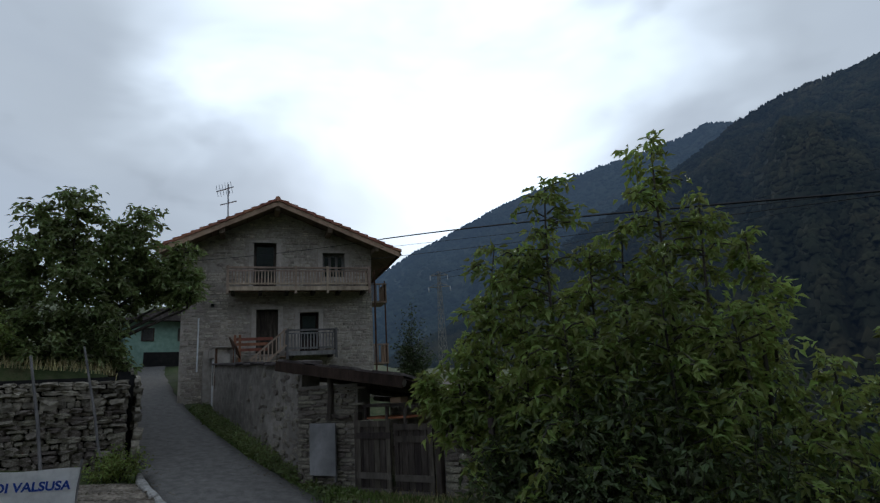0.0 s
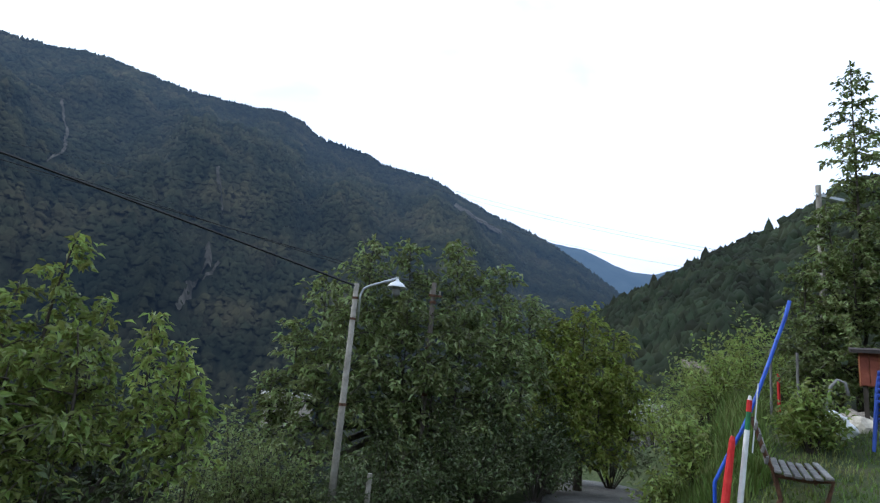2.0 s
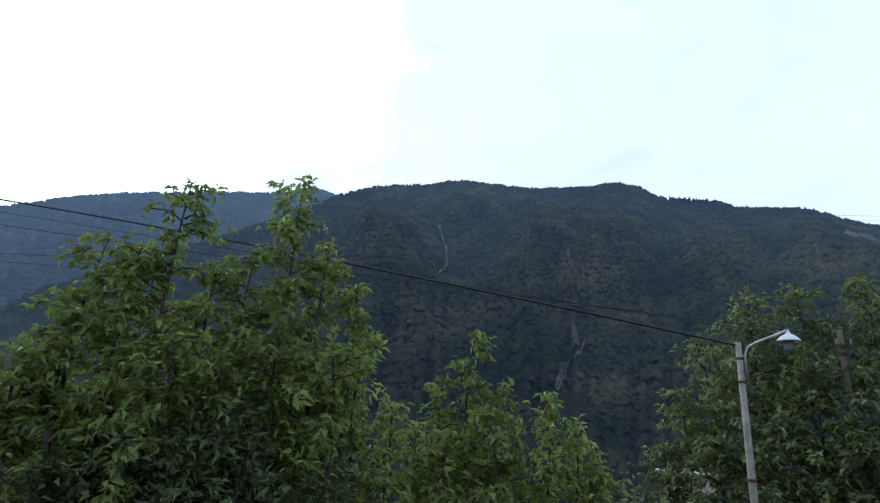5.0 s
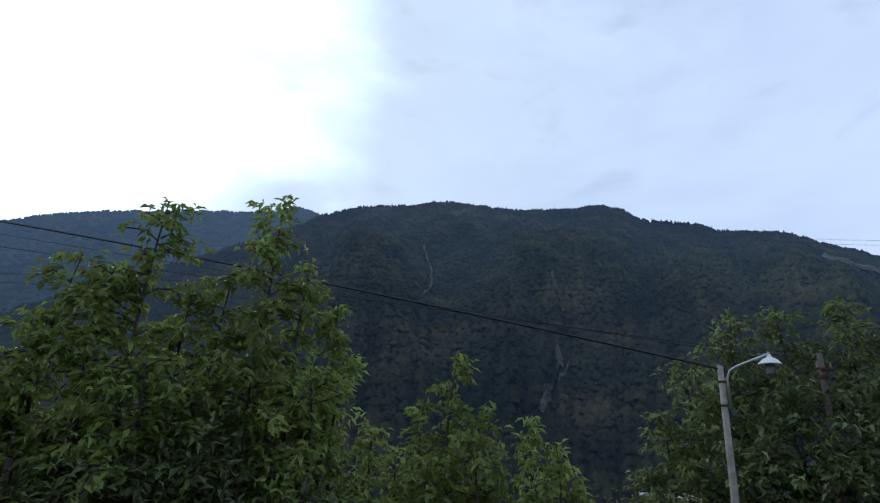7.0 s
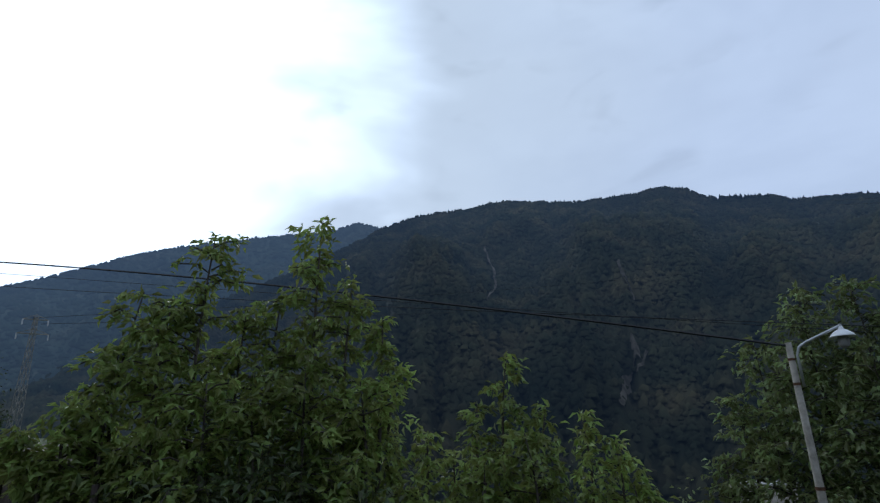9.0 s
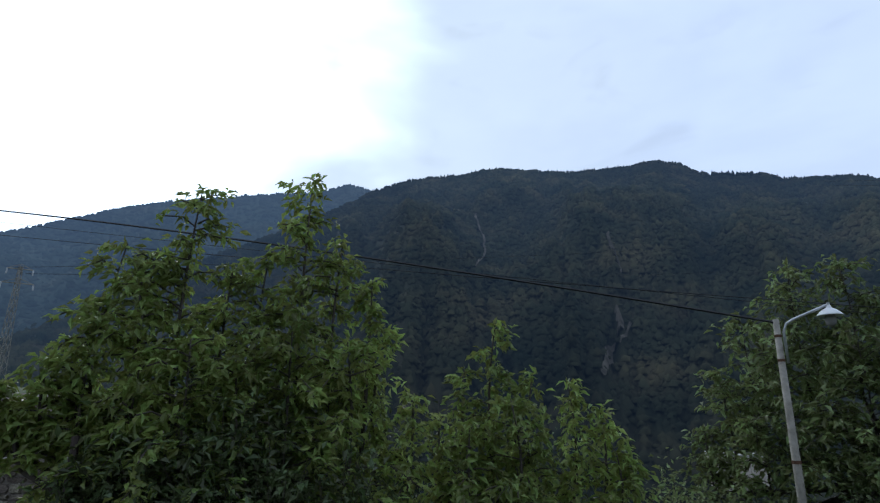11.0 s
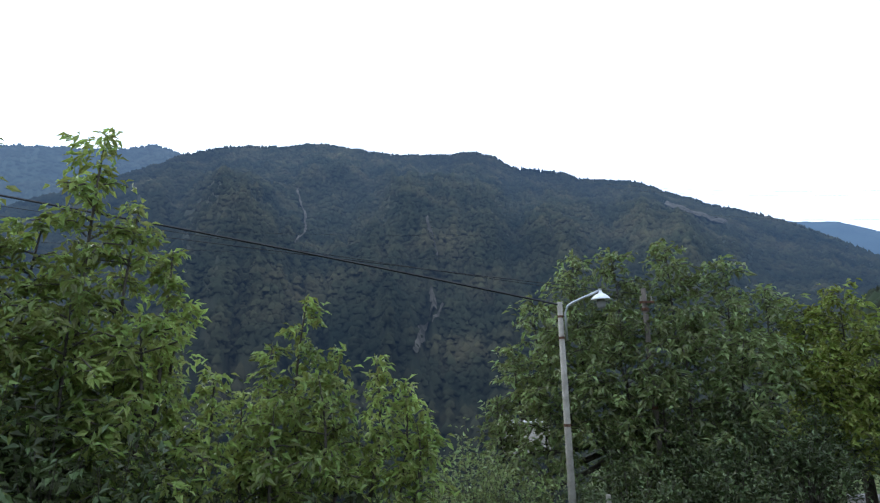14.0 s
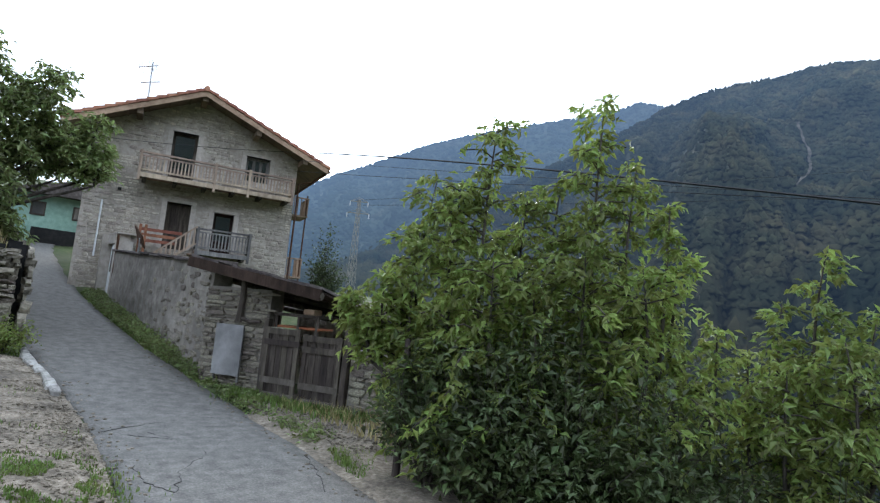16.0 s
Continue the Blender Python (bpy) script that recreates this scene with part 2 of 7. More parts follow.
M = dict(
    asphalt=material("asphalt", [(0.088, 0.083, 0.073), (0.142, 0.134, 0.120), (0.225, 0.212, 0.190)], 38, 10, 0.9, bump=0.6, bump_scale=90, stain=0.28, bump_dist=0.01),
    gravel=material("gravel", [(0.085, 0.070, 0.050), (0.180, 0.150, 0.113), (0.33, 0.285, 0.225)], 14, 10, 0.95, bump=0.7, bump_scale=60, stain=0.38),
    soil=material("grassy_soil", [(0.030, 0.045, 0.014), (0.055, 0.075, 0.024), (0.11, 0.10, 0.05)], 3, 8, 0.95, bump=0.6, bump_scale=25, stain=0.35),
    kerb=material("kerb_concrete", [(0.13, 0.122, 0.105), (0.30, 0.285, 0.255), (0.45, 0.43, 0.395)], 7, 9, 0.9, bump=0.7, stain=0.3, obj=0.2),
    stone=material("stone", [(0.20, 0.170, 0.138), (0.36, 0.310, 0.255), (0.52, 0.465, 0.39)], 7, 7, 0.9, bump=0.6, obj=0.28, island=0.30),
    wall_stone=material("brown_wall_stone", [(0.095, 0.080, 0.062), (0.185, 0.158, 0.124), (0.31, 0.272, 0.218)], 7, 7, 0.92, bump=0.7, obj=0.4, island=0.4),
    mortar=material("mortar", [(0.27, 0.230, 0.190), (0.385, 0.336, 0.282), (0.48, 0.43, 0.365)], 6, 7, 0.95, bump=0.6, stain=0.3),
    plaster=material("old_plaster", [(0.145, 0.125, 0.103), (0.21, 0.186, 0.158), (0.30, 0.27, 0.235)], 3.5, 8, 0.95, bump=0.6, bump_scale=14, stain=0.4, bump_dist=0.04),
    render_trim=material("pale_render", [(0.34, 0.295, 0.25), (0.44, 0.39, 0.335), (0.53, 0.475, 0.41)], 5, 6, 0.9, bump=0.2),
    wood=material("aged_wood", [(0.16, 0.105, 0.07), (0.27, 0.19, 0.13), (0.38, 0.28, 0.20)], 6, 7, 0.75, bump=0.3, stretch=(1, 1, 0.25), obj=0.2),
    rail_wood=material("pale_rail_wood", [(0.23, 0.165, 0.12), (0.36, 0.265, 0.195), (0.48, 0.37, 0.28)], 6, 7, 0.75, bump=0.3, stretch=(1, 1, 0.25), obj=0.22),
    red_wood=material("orange_stained_wood", [(0.15, 0.055, 0.03), (0.25, 0.095, 0.055), (0.34, 0.15, 0.09)], 6, 6, 0.7, bump=0.25, obj=0.15),
    dark_wood=material("dark_weathered_wood", [(0.024, 0.018, 0.014), (0.060, 0.047, 0.037), (0.125, 0.103, 0.084)], 7, 7, 0.85, bump=0.5, stretch=(1, 1, 0.2), obj=0.35),
    grey_wood=material("grey_weathered_wood", [(0.10, 0.095, 0.09), (0.17, 0.16, 0.15), (0.27, 0.25, 0.23)], 7, 7, 0.85, bump=0.5, stretch=(1, 1, 0.2), obj=0.25),
    soffit=material("soffit_boards", [(0.12, 0.085, 0.06), (0.19, 0.135, 0.095), (0.26, 0.19, 0.14)], 5, 6, 0.8, bump=0.25, stretch=(1, 0.2, 1)),
    fascia=material("fascia_board", [(0.30, 0.19, 0.125), (0.43, 0.285, 0.19), (0.52, 0.37, 0.26)], 4, 6, 0.75, bump=0.2),
    tiles=material("clay_roof_tiles", [(0.26, 0.10, 0.06), (0.40, 0.17, 0.11), (0.50, 0.25, 0.17)], 4, 6, 0.85, bump=0.4, obj=0.2),
    slate=material("dark_roof_slabs", [(0.04, 0.033, 0.03), (0.075, 0.06, 0.055), (0.13, 0.11, 0.10)], 4, 7, 0.9, bump=0.5, obj=0.3),
    bark=material("bark", [(0.03, 0.025, 0.02), (0.06, 0.05, 0.04), (0.10, 0.085, 0.07)], 14, 6, 0.95, bump=0.7, stretch=(1, 1, 0.3)),
    leaf=material("ash_leaf", [(0.150, 0.194, 0.046), (0.228, 0.283, 0.070), (0.34, 0.395, 0.120)], 2.2, 3, 0.42, bump=0, island=0.42, translucent=0.52, stain=0.28, gloss=0.5),
    leaf_dark=material("walnut_leaf", [(0.130, 0.163, 0.056), (0.188, 0.230, 0.079), (0.276, 0.318, 0.126)], 1.6, 3, 0.42, bump=0, island=0.45, translucent=0.40, stain=0.3, gloss=0.45),
    leaf_bright=material("young_leaf", [(0.16, 0.20, 0.032), (0.23, 0.27, 0.052), (0.32, 0.36, 0.085)], 2.0, 3, 0.5, bump=0, island=0.38, translucent=0.42, stain=0.25, gloss=0.35),
    # deep green shrub leaf, darkened further to paint in shade under the trees
    leaf_shaded=material("shaded_shrub_leaf", [(0.042, 0.058, 0.020), (0.066, 0.088, 0.030), (0.104, 0.128, 0.048)], 1.8, 3, 0.5, bump=0, island=0.45, translucent=0.22, stain=0.3, gloss=0.35),
    grass=material("grass_blade", [(0.07, 0.11, 0.02), (0.11, 0.16, 0.035), (0.19, 0.20, 0.07)], 1.2, 3, 0.7, bump=0, island=0.4, translucent=0.25, stain=0.3),
    straw=material("dry_grass", [(0.20, 0.16, 0.07), (0.29, 0.24, 0.11), (0.38, 0.32, 0.17)], 1.2, 3, 0.8, bump=0, island=0.3, translucent=0.2),
    # glow on the distant slopes: blue haze put in as emission
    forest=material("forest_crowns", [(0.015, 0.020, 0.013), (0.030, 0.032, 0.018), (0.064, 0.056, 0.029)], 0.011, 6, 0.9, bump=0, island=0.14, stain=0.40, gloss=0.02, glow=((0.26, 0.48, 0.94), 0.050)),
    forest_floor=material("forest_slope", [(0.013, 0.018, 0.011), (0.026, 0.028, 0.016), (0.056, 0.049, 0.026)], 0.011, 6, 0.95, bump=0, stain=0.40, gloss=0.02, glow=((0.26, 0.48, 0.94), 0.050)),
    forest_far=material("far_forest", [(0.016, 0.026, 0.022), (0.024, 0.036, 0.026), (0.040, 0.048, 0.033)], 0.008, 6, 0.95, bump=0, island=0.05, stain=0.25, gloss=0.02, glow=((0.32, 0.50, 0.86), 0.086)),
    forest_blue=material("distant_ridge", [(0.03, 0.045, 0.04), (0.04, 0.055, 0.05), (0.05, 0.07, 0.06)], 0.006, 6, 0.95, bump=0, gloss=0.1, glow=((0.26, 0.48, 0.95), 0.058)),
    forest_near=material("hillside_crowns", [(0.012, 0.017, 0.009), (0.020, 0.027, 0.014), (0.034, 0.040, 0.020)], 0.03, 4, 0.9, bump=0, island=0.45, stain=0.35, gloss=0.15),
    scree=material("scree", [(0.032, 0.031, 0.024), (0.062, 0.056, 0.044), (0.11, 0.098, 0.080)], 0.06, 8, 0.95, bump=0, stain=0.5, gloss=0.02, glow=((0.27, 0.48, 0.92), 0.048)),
    concrete=material("post_concrete", [(0.18, 0.163, 0.134), (0.265, 0.243, 0.203), (0.34, 0.315, 0.268)], 8, 7, 0.9, bump=0.35, stain=0.25),
    old_pole=material("weathered_pole", [(0.070, 0.058, 0.046), (0.112, 0.095, 0.077), (0.165, 0.144, 0.118)], 8, 7, 0.9, bump=0.4, stretch=(1, 1, 0.3)),
    zinc=material("galvanised_steel", [(0.36, 0.37, 0.38), (0.46, 0.47, 0.48), (0.55, 0.56, 0.57)], 6, 5, 0.45, 0.7, bump=0.05, stain=0.12),
    enamel=material("white_enamel", [(0.62, 0.63, 0.62), (0.74, 0.75, 0.74), (0.8, 0.81, 0.8)], 5, 4, 0.35, bump=0.03, stain=0.1, gloss=0.5),
    cable=material("black_cable", [(0.012, 0.012, 0.013), (0.02, 0.02, 0.021), (0.03, 0.03, 0.03)], 5, 3, 0.6, bump=0),
    rust=material("rusty_steel", [(0.05, 0.025, 0.015), (0.10, 0.05, 0.03), (0.17, 0.09, 0.05)], 12, 7, 0.85, 0.3, bump=0.4),
    pale_board=material("pale_plywood", [(0.16, 0.155, 0.152), (0.26, 0.252, 0.245), (0.40, 0.39, 0.375)], 1.6, 7, 0.8, bump=0.15, stain=0.3),
    shed_board=material("dark_red_brown_boards", [(0.014, 0.009, 0.007), (0.030, 0.018, 0.014), (0.058, 0.036, 0.028)], 6, 7, 0.9, bump=0.4, stretch=(1, 1, 0.3), obj=0.25, gloss=0.15),
    blue=material("blue_plastic", [(0.015, 0.06, 0.36), (0.02, 0.085, 0.50), (0.04, 0.13, 0.60)], 5, 4, 0.4, bump=0.06, stain=0.12, gloss=0.5),
    chair_blue=material("blue_chair_plastic", [(0.02, 0.05, 0.26), (0.03, 0.075, 0.36), (0.05, 0.11, 0.45)], 5, 4, 0.45, bump=0.04, stain=0.12, gloss=0.5),
    red=material("red_cloth", [(0.45, 0.02, 0.02), (0.62, 0.03, 0.03), (0.7, 0.06, 0.05)], 6, 5, 0.75, bump=0.2, stain=0.15),
    white=material("white_paint", [(0.62, 0.62, 0.6), (0.74, 0.74, 0.72), (0.82, 0.82, 0.8)], 6, 5, 0.6, bump=0.1, stain=0.12),
    green=material("green_paint", [(0.02, 0.12, 0.05), (0.03, 0.18, 0.07), (0.05, 0.24, 0.1)], 6, 5, 0.6, bump=0.1),
    mint=material("mint_render", [(0.17, 0.28, 0.22), (0.22, 0.34, 0.27), (0.28, 0.41, 0.33)], 3, 6, 0.9, bump=0.2),
    ink=material("blue_ink", [(0.01, 0.04, 0.20), (0.012, 0.05, 0.28), (0.02, 0.07, 0.33)], 5, 3, 0.8, bump=0),
    rust_board=material("red_brown_boards", [(0.16, 0.05, 0.025), (0.26, 0.085, 0.04), (0.35, 0.13, 0.07)], 5, 6, 0.8, bump=0.3, obj=0.2),
    crack_dirt=material("crack_dirt", [(0.02, 0.02, 0.018), (0.035, 0.033, 0.03), (0.05, 0.048, 0.044)], 20, 4, 0.95, bump=0),
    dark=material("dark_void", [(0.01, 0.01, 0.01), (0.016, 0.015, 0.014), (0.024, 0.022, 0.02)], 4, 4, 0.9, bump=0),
    glass=glass_material("window_glass"),
)


# ---------------------------------------------------------------- mesh helpers
def mesh_object(name, verts, faces, mat, parent=None, smooth=False):
    me = bpy.data.meshes.new(name)
    me.from_pydata(verts, [], faces)
    me.materials.append(M[mat] if isinstance(mat, str) else mat)
    if smooth:
        me.shade_smooth()
    me.update()
    ob = new(name, me)
    ob.parent = parent
    return ob


def part(name, bm, mat, parent=None, label="", smooth=False):
    me = bpy.data.meshes.new(name)
    bm.to_mesh(me)
    bm.free()
    me.materials.append(M[mat] if isinstance(mat, str) else mat)
    if smooth:
        me.shade_smooth()
    ob = new(name, me)
    ob.parent = parent
    return tagged(ob, label)


def thing(name, label, category, group="", kind="", at=None):
    ob = new(name)
    ob.empty_display_size = 0.2
    if at is not None:
        ob.matrix_world = at
    return tagged(ob, label, category, group, kind)


def add_box(bm, centre, size, rot=None, bevel=0.0):
    m = Matrix.Translation(centre) @ (rot.to_4x4() if rot else Matrix()) @ Matrix.Diagonal((*size, 1))
    got = bmesh.ops.create_cube(bm, size=1.0, matrix=m)
    if bevel:
        edges = list({e for v in got["verts"] for e in v.link_edges})
        bmesh.ops.bevel(bm, geom=edges, offset=bevel, segments=1, affect="EDGES")
    return bm


def box(centre, size, rot=None, bevel=0.0):
    return add_box(bmesh.new(), centre, size, rot, bevel)


def add_tube(bm, points, radii, sides=8, cap=True):
    """A tube along points with a radius at each."""
    pts = [Vector(p) for p in points]
    rings = []
    side = None
    for i, p in enumerate(pts):
        d = (pts[min(i + 1, len(pts) - 1)] - pts[max(i - 1, 0)]).normalized()
        if side is None:
            side = d.cross(Vector((0, 0, 1)) if abs(d.z) < 0.9 else Vector((1, 0, 0))).normalized()
        side = (side - d * side.dot(d)).normalized()
        up = d.cross(side)
        r = radii[i] if isinstance(radii, (list, tuple)) else radii
        rings.append([bm.verts.new(p + (side * math.cos(a) + up * math.sin(a)) * r) for a in (2 * math.pi * k / sides for k in range(sides))])
    for a, b in zip(rings, rings[1:]):
        for k in range(sides):
            bm.faces.new((a[k], a[(k + 1) % sides], b[(k + 1) % sides], b[k]))
    if cap:
        bm.faces.new(rings[0][::-1])
        bm.faces.new(rings[-1])
    return bm


def tube(points, radii, sides=8):
    return add_tube(bmesh.new(), points, radii, sides)


def beam(bm, a, b, w, h):
    """A square bar from a to b, w wide and h high."""
    a, b = Vector(a), Vector(b)
    d = b - a
    rot = d.to_track_quat("X", "Z").to_matrix()
    return add_box(bm, (a + b) / 2, (d.length, w, h), rot)


def prism(bm, outline, depth_vec):
    """A solid from a closed outline pushed along depth_vec."""
    d = Vector(depth_vec)
    a = [bm.verts.new(p) for p in outline]
    b = [bm.verts.new(Vector(p) + d) for p in outline]
    n = len(a)
    bm.faces.new(a)
    bm.faces.new(b[::-1])
    for i in range(n):
        bm.faces.new((a[i], b[i], b[(i + 1) % n], a[(i + 1) % n]))
    bmesh.ops.recalc_face_normals(bm, faces=bm.faces)
    return bm


def polar(az, el, dist):
    """A place by its bearing (degrees right of +y), height angle and level distance from the standing point."""
    a = radians(az)
    return Vector((math.sin(a) * dist, math.cos(a) * dist, 2.1 + math.tan(radians(el)) * dist))


def fbm(x, y, z=0.0, octaves=4):
    return noise.fractal(Vector((x, y, z)), 1.0, 2.0, octaves)


# ---------------------------------------------------------------- ground and road
ROAD = [(-62, 9.0, 6.6), (-48, 4.2, 5.0), (-40, 2.9, 3.9), (-33, 2.45, 3.0), (-25, 2.3, 1.8), (-18, 2.55, 0.85), (-14, 2.85, 0.36), (-11, 3.05, 0.06),
        (-8, 2.95, 0.0), (-4, 2.6, -0.03), (0, 3.2, -0.1), (2.8, 6.2, -0.25), (5.9, 10.0, -0.5), (9.9, 14.4, -0.85), (13.0, 20.5, -1.6), (14.5, 30, -3.2), (14, 45, -6.5)]
HALF = 1.3


def smooth_line(points, step=0.6):
    out = []
    for i in range(len(points) - 1):
        p0, p1, p2, p3 = (np.array(points[min(max(k, 0), len(points) - 1)], float) for k in (i - 1, i, i + 1, i + 2))
        n = max(2, int(np.linalg.norm(p2 - p1) / step))
        for t in np.linspace(0, 1, n, endpoint=False):
            out.append(0.5 * ((2 * p1) + (p2 - p0) * t + (2 * p0 - 5 * p1 + 4 * p2 - p3) * t * t + (3 * p1 - p0 - 3 * p2 + p3) * t ** 3))
    out.append(np.array(points[-1], float))
    return np.array(out)


ROAD_LINE = smooth_line(ROAD)
ROAD_DIR = np.gradient(ROAD_LINE, axis=0)
ROAD_DIR /= np.linalg.norm(ROAD_DIR[:, :2], axis=1, keepdims=True)


def smoothstep(a, b, v):
    t = np.clip((v - a) / (b - a), 0, 1)
    return t * t * (3 - 2 * t)


GUIDE = np.concatenate([smooth_line([(-420, 60, 60), (-200, 34, 26), (-110, 18, 12), ROAD[0]], 6.0)[:-1], ROAD_LINE, smooth_line([ROAD[-1], (14, 75, -14), (60, 140, -30), (140, 230, -45), (300, 380, -58)], 5.0)[1:]])
GUIDE_DIR = np.gradient(GUIDE, axis=0)
GUIDE_DIR /= np.linalg.norm(GUIDE_DIR[:, :2], axis=1, keepdims=True)


def ground_z(x, y):
    """Height of the ground: the road's shelf, the valley falling away on one side, terraces rising on the other."""
    d = np.hypot(GUIDE[:, 0] - x, GUIDE[:, 1] - y)
    i = int(d.argmin())
    zr, away = GUIDE[i, 2], float(d[i])
    side = GUIDE_DIR[i, 0] * (y - GUIDE[i, 1]) - GUIDE_DIR[i, 1] * (x - GUIDE[i, 0])     # >0 on the valley side
    if side > 0:
        shelf = 1.9 + 2.6 * smoothstep(-14.5, -12.5, x) * (1 - smoothstep(-8.6, -6.6, x)) + 9.0 * (1 - smoothstep(-16, -14, x))
        over = max(0.0, away - shelf)
        z = zr - 0.55 * min(over, 7) - 0.33 * min(max(over - 7, 0), 120) - 0.02 * max(over - 127, 0)
        z += 0.05 * fbm(x * 0.8, y * 0.8)
    else:
        over = max(0.0, away - HALF - 0.2)
        terrace = min(1.08 + 0.26 * ((x - 5.6) * 0.9 + (y - 5.2) * 0.4), 1.85) - 0.16 * max(0.0, math.hypot(x, y) - 13)
        right = zr + (max(terrace, zr - 0.2) - zr) * smoothstep(0.1, 1.4, over)
        level = min(2.15 * smoothstep(0.1, 0.35, over), 2.15) + min(0.12 * over, 1.2)
        left = zr + min(0.12 * over, 0.45 + 0.03 * over) if x > -16.9 else zr + level
        k = smoothstep(-2.0, 3.0, x)
        z = left * (1 - k) + right * k + 0.2 * max(0.0, -y - 8)
        z += 0.04 * fbm(x * 0.9, y * 0.9)
    if away < HALF + 0.12:
        z = min(z, zr - 0.05)
    return float(z)


def build_ground():
    def axis(lo, hi, step, far):
        mid = np.arange(lo, hi + 1e-6, step)
        grow = step * np.cumsum(1.22 ** np.arange(1, 40))
        grow = grow[grow < far]
        return np.concatenate([lo - grow[::-1], mid, hi + grow])
    xs, ys = axis(-34, 16, 0.4, 2600), axis(-6, 22, 0.4, 2600)
    verts = [(x, y, max(ground_z(x, y), -62)) for y in ys for x in xs]
    nx = len(xs)
    faces = [(j * nx + i, j * nx + i + 1, (j + 1) * nx + i + 1, (j + 1) * nx + i) for j in range(len(ys) - 1) for i in range(nx - 1)]
    tagged(mesh_object("ground", verts, faces, "soil", smooth=True), "grassy hillside ground falling away to the valley", "ground", kind="structure")


def ribbon(name, lo, hi, mat, lift, first=0, last=None, ragged=0.0, thick=0.12):
    """A strip along the road between two offsets to its side."""
    verts, faces = [], []
    line, ways = ROAD_LINE[first:last], ROAD_DIR[first:last]
    cols = 9
    for i, (p, d) in enumerate(zip(line, ways)):
        nrm = np.array([-d[1], d[0]])
        for k in range(cols):
            w = lo + (hi - lo) * k / (cols - 1)
            if k in (0, cols - 1):
                w += ragged * fbm(i * 0.35, k * 3.1)
            q = p[:2] + nrm * w
            verts.append((q[0], q[1], p[2] + lift - 0.02 * (w / HALF) ** 2 + 0.008 * fbm(q[0], q[1])))
    n = len(line)
    top = len(verts)
    verts += [(x, y, z - thick) for x, y, z in verts]
    for i in range(n - 1):
        for k in range(cols - 1):
            a = i * cols + k
            faces.append((a, a + cols, a + cols + 1, a + 1))
        for k in (0, cols - 1):
            a = i * cols + k
            f = (a, a + cols, a + cols + top, a + top)
            faces.append(f[::-1] if k == 0 else f)
    return mesh_object(name, verts, faces, mat, smooth=True)


def road_point(s, x):
    """A place on the road at the given x, s metres to its valley side."""
    n = int(np.argmax(ROAD_LINE[:, 0] > 0.5))
    p = [x] + [float(np.interp(x, ROAD_LINE[:n, 0], ROAD_LINE[:n, k])) for k in (1, 2)]
    d = [float(np.interp(x, ROAD_LINE[:n, 0], ROAD_DIR[:n, k])) for k in (0, 1)]
    return Vector((p[0] - d[1] * s, p[1] + d[0] * s, p[2]))


build_ground()
road = tagged(ribbon("road", -HALF, HALF, "asphalt", 0.03, ragged=0.10), "narrow grey asphalt lane climbing between stone walls", "road", kind="structure")


def build_cracks():
    """Wandering cracks, dark with dirt, sunk in the lane."""
    rng = random.Random(5)
    for path in ([(-6.4, -0.75), (-7.2, -0.55), (-7.9, -0.1), (-8.7, -0.35), (-9.3, -0.6)], [(-9.4, -1.2), (-9.8, -0.5), (-10.0, 0.1), (-10.1, 0.7)], [(-8.0, -0.1), (-8.6, 0.3), (-9.1, 0.25), (-9.6, 0.6)], [(-6.0, 0.8), (-6.9, 1.0), (-7.6, 1.15)], [(-8.7, -0.35), (-9.2, -0.95)], [(-6.4, -0.75), (-6.8, -1.0), (-7.6, -1.05)]):
        pts = []
        for (x0, s0), (x1, s1) in zip(path, path[1:]):
            n = max(3, int(math.hypot(x1 - x0, s1 - s0) / 0.09))
            pts += [road_point(s0 + (s1 - s0) * k / n + rng.uniform(-0.035, 0.035), x0 + (x1 - x0) * k / n) + Vector((rng.uniform(-0.02, 0.02), 0, 0.026)) for k in range(n)]
        # keep each along its own lateral offset
        part("crack", tube(pts, [rng.uniform(0.002, 0.006) for _ in pts], 5), "crack_dirt", road)


build_cracks()


# ---------------------------------------------------------------- mountains
def spline(table, v):
    xs, ys = [a for a, _ in table], [b for _, b in table]
    return float(np.interp(v, xs, ys))


MAIN = [(-80, -2), (-70, 1), (-62, 5), (-50, 11), (-40, 15.6), (-33, 19.0), (-28.8, 21.15), (-25.5, 22.2), (-23.5, 22.6), (-19.5, 22.95), (-17.4, 23.3), (-15.4, 23.5), (-12.2, 23.2), (-10.5, 23.0), (-7.6, 22.75), (-5, 22.75), (-2.2, 22.7), (-0.6, 22.95), (0.6, 22.85), (2.8, 22.35), (3.6, 21.75), (4.4, 21.25),
        (7, 20.8), (9, 20.45), (10.2, 20.15), (11.2, 19.5), (13.2, 19.25), (15.4, 18.95), (17.2, 18.5), (19, 17.5), (21.4, 16.5), (23.5, 15.5), (26.2, 14.5), (28.4, 13.5), (30.4, 12.4), (32.6, 11.0), (36, 8.7), (37.5, 7.6), (42, 2.0)]
LEFT = [(-105, 2), (-90, 3.0), (-75, 6.0), (-68, 9.2), (-64.4, 11.1), (-61.5, 12.8), (-59, 13.9), (-55, 15.7), (-52.8, 16.7), (-48.3, 18.2), (-44, 19.1), (-40.5, 19.85), (-36, 20.5), (-33.4, 21.05), (-31.6, 21.6), (-30.6, 21.65), (-29.4, 21.3), (-28.2, 20.9), (-26.5, 20.0), (-22, 18)]
FAR = [(18, 11), (24, 14.0), (27, 13.9), (30.5, 13.1), (32.5, 12.8), (33.6, 12.3), (35.4, 11.4), (37, 10.8), (39, 10.6), (42, 11.4), (47, 12)]
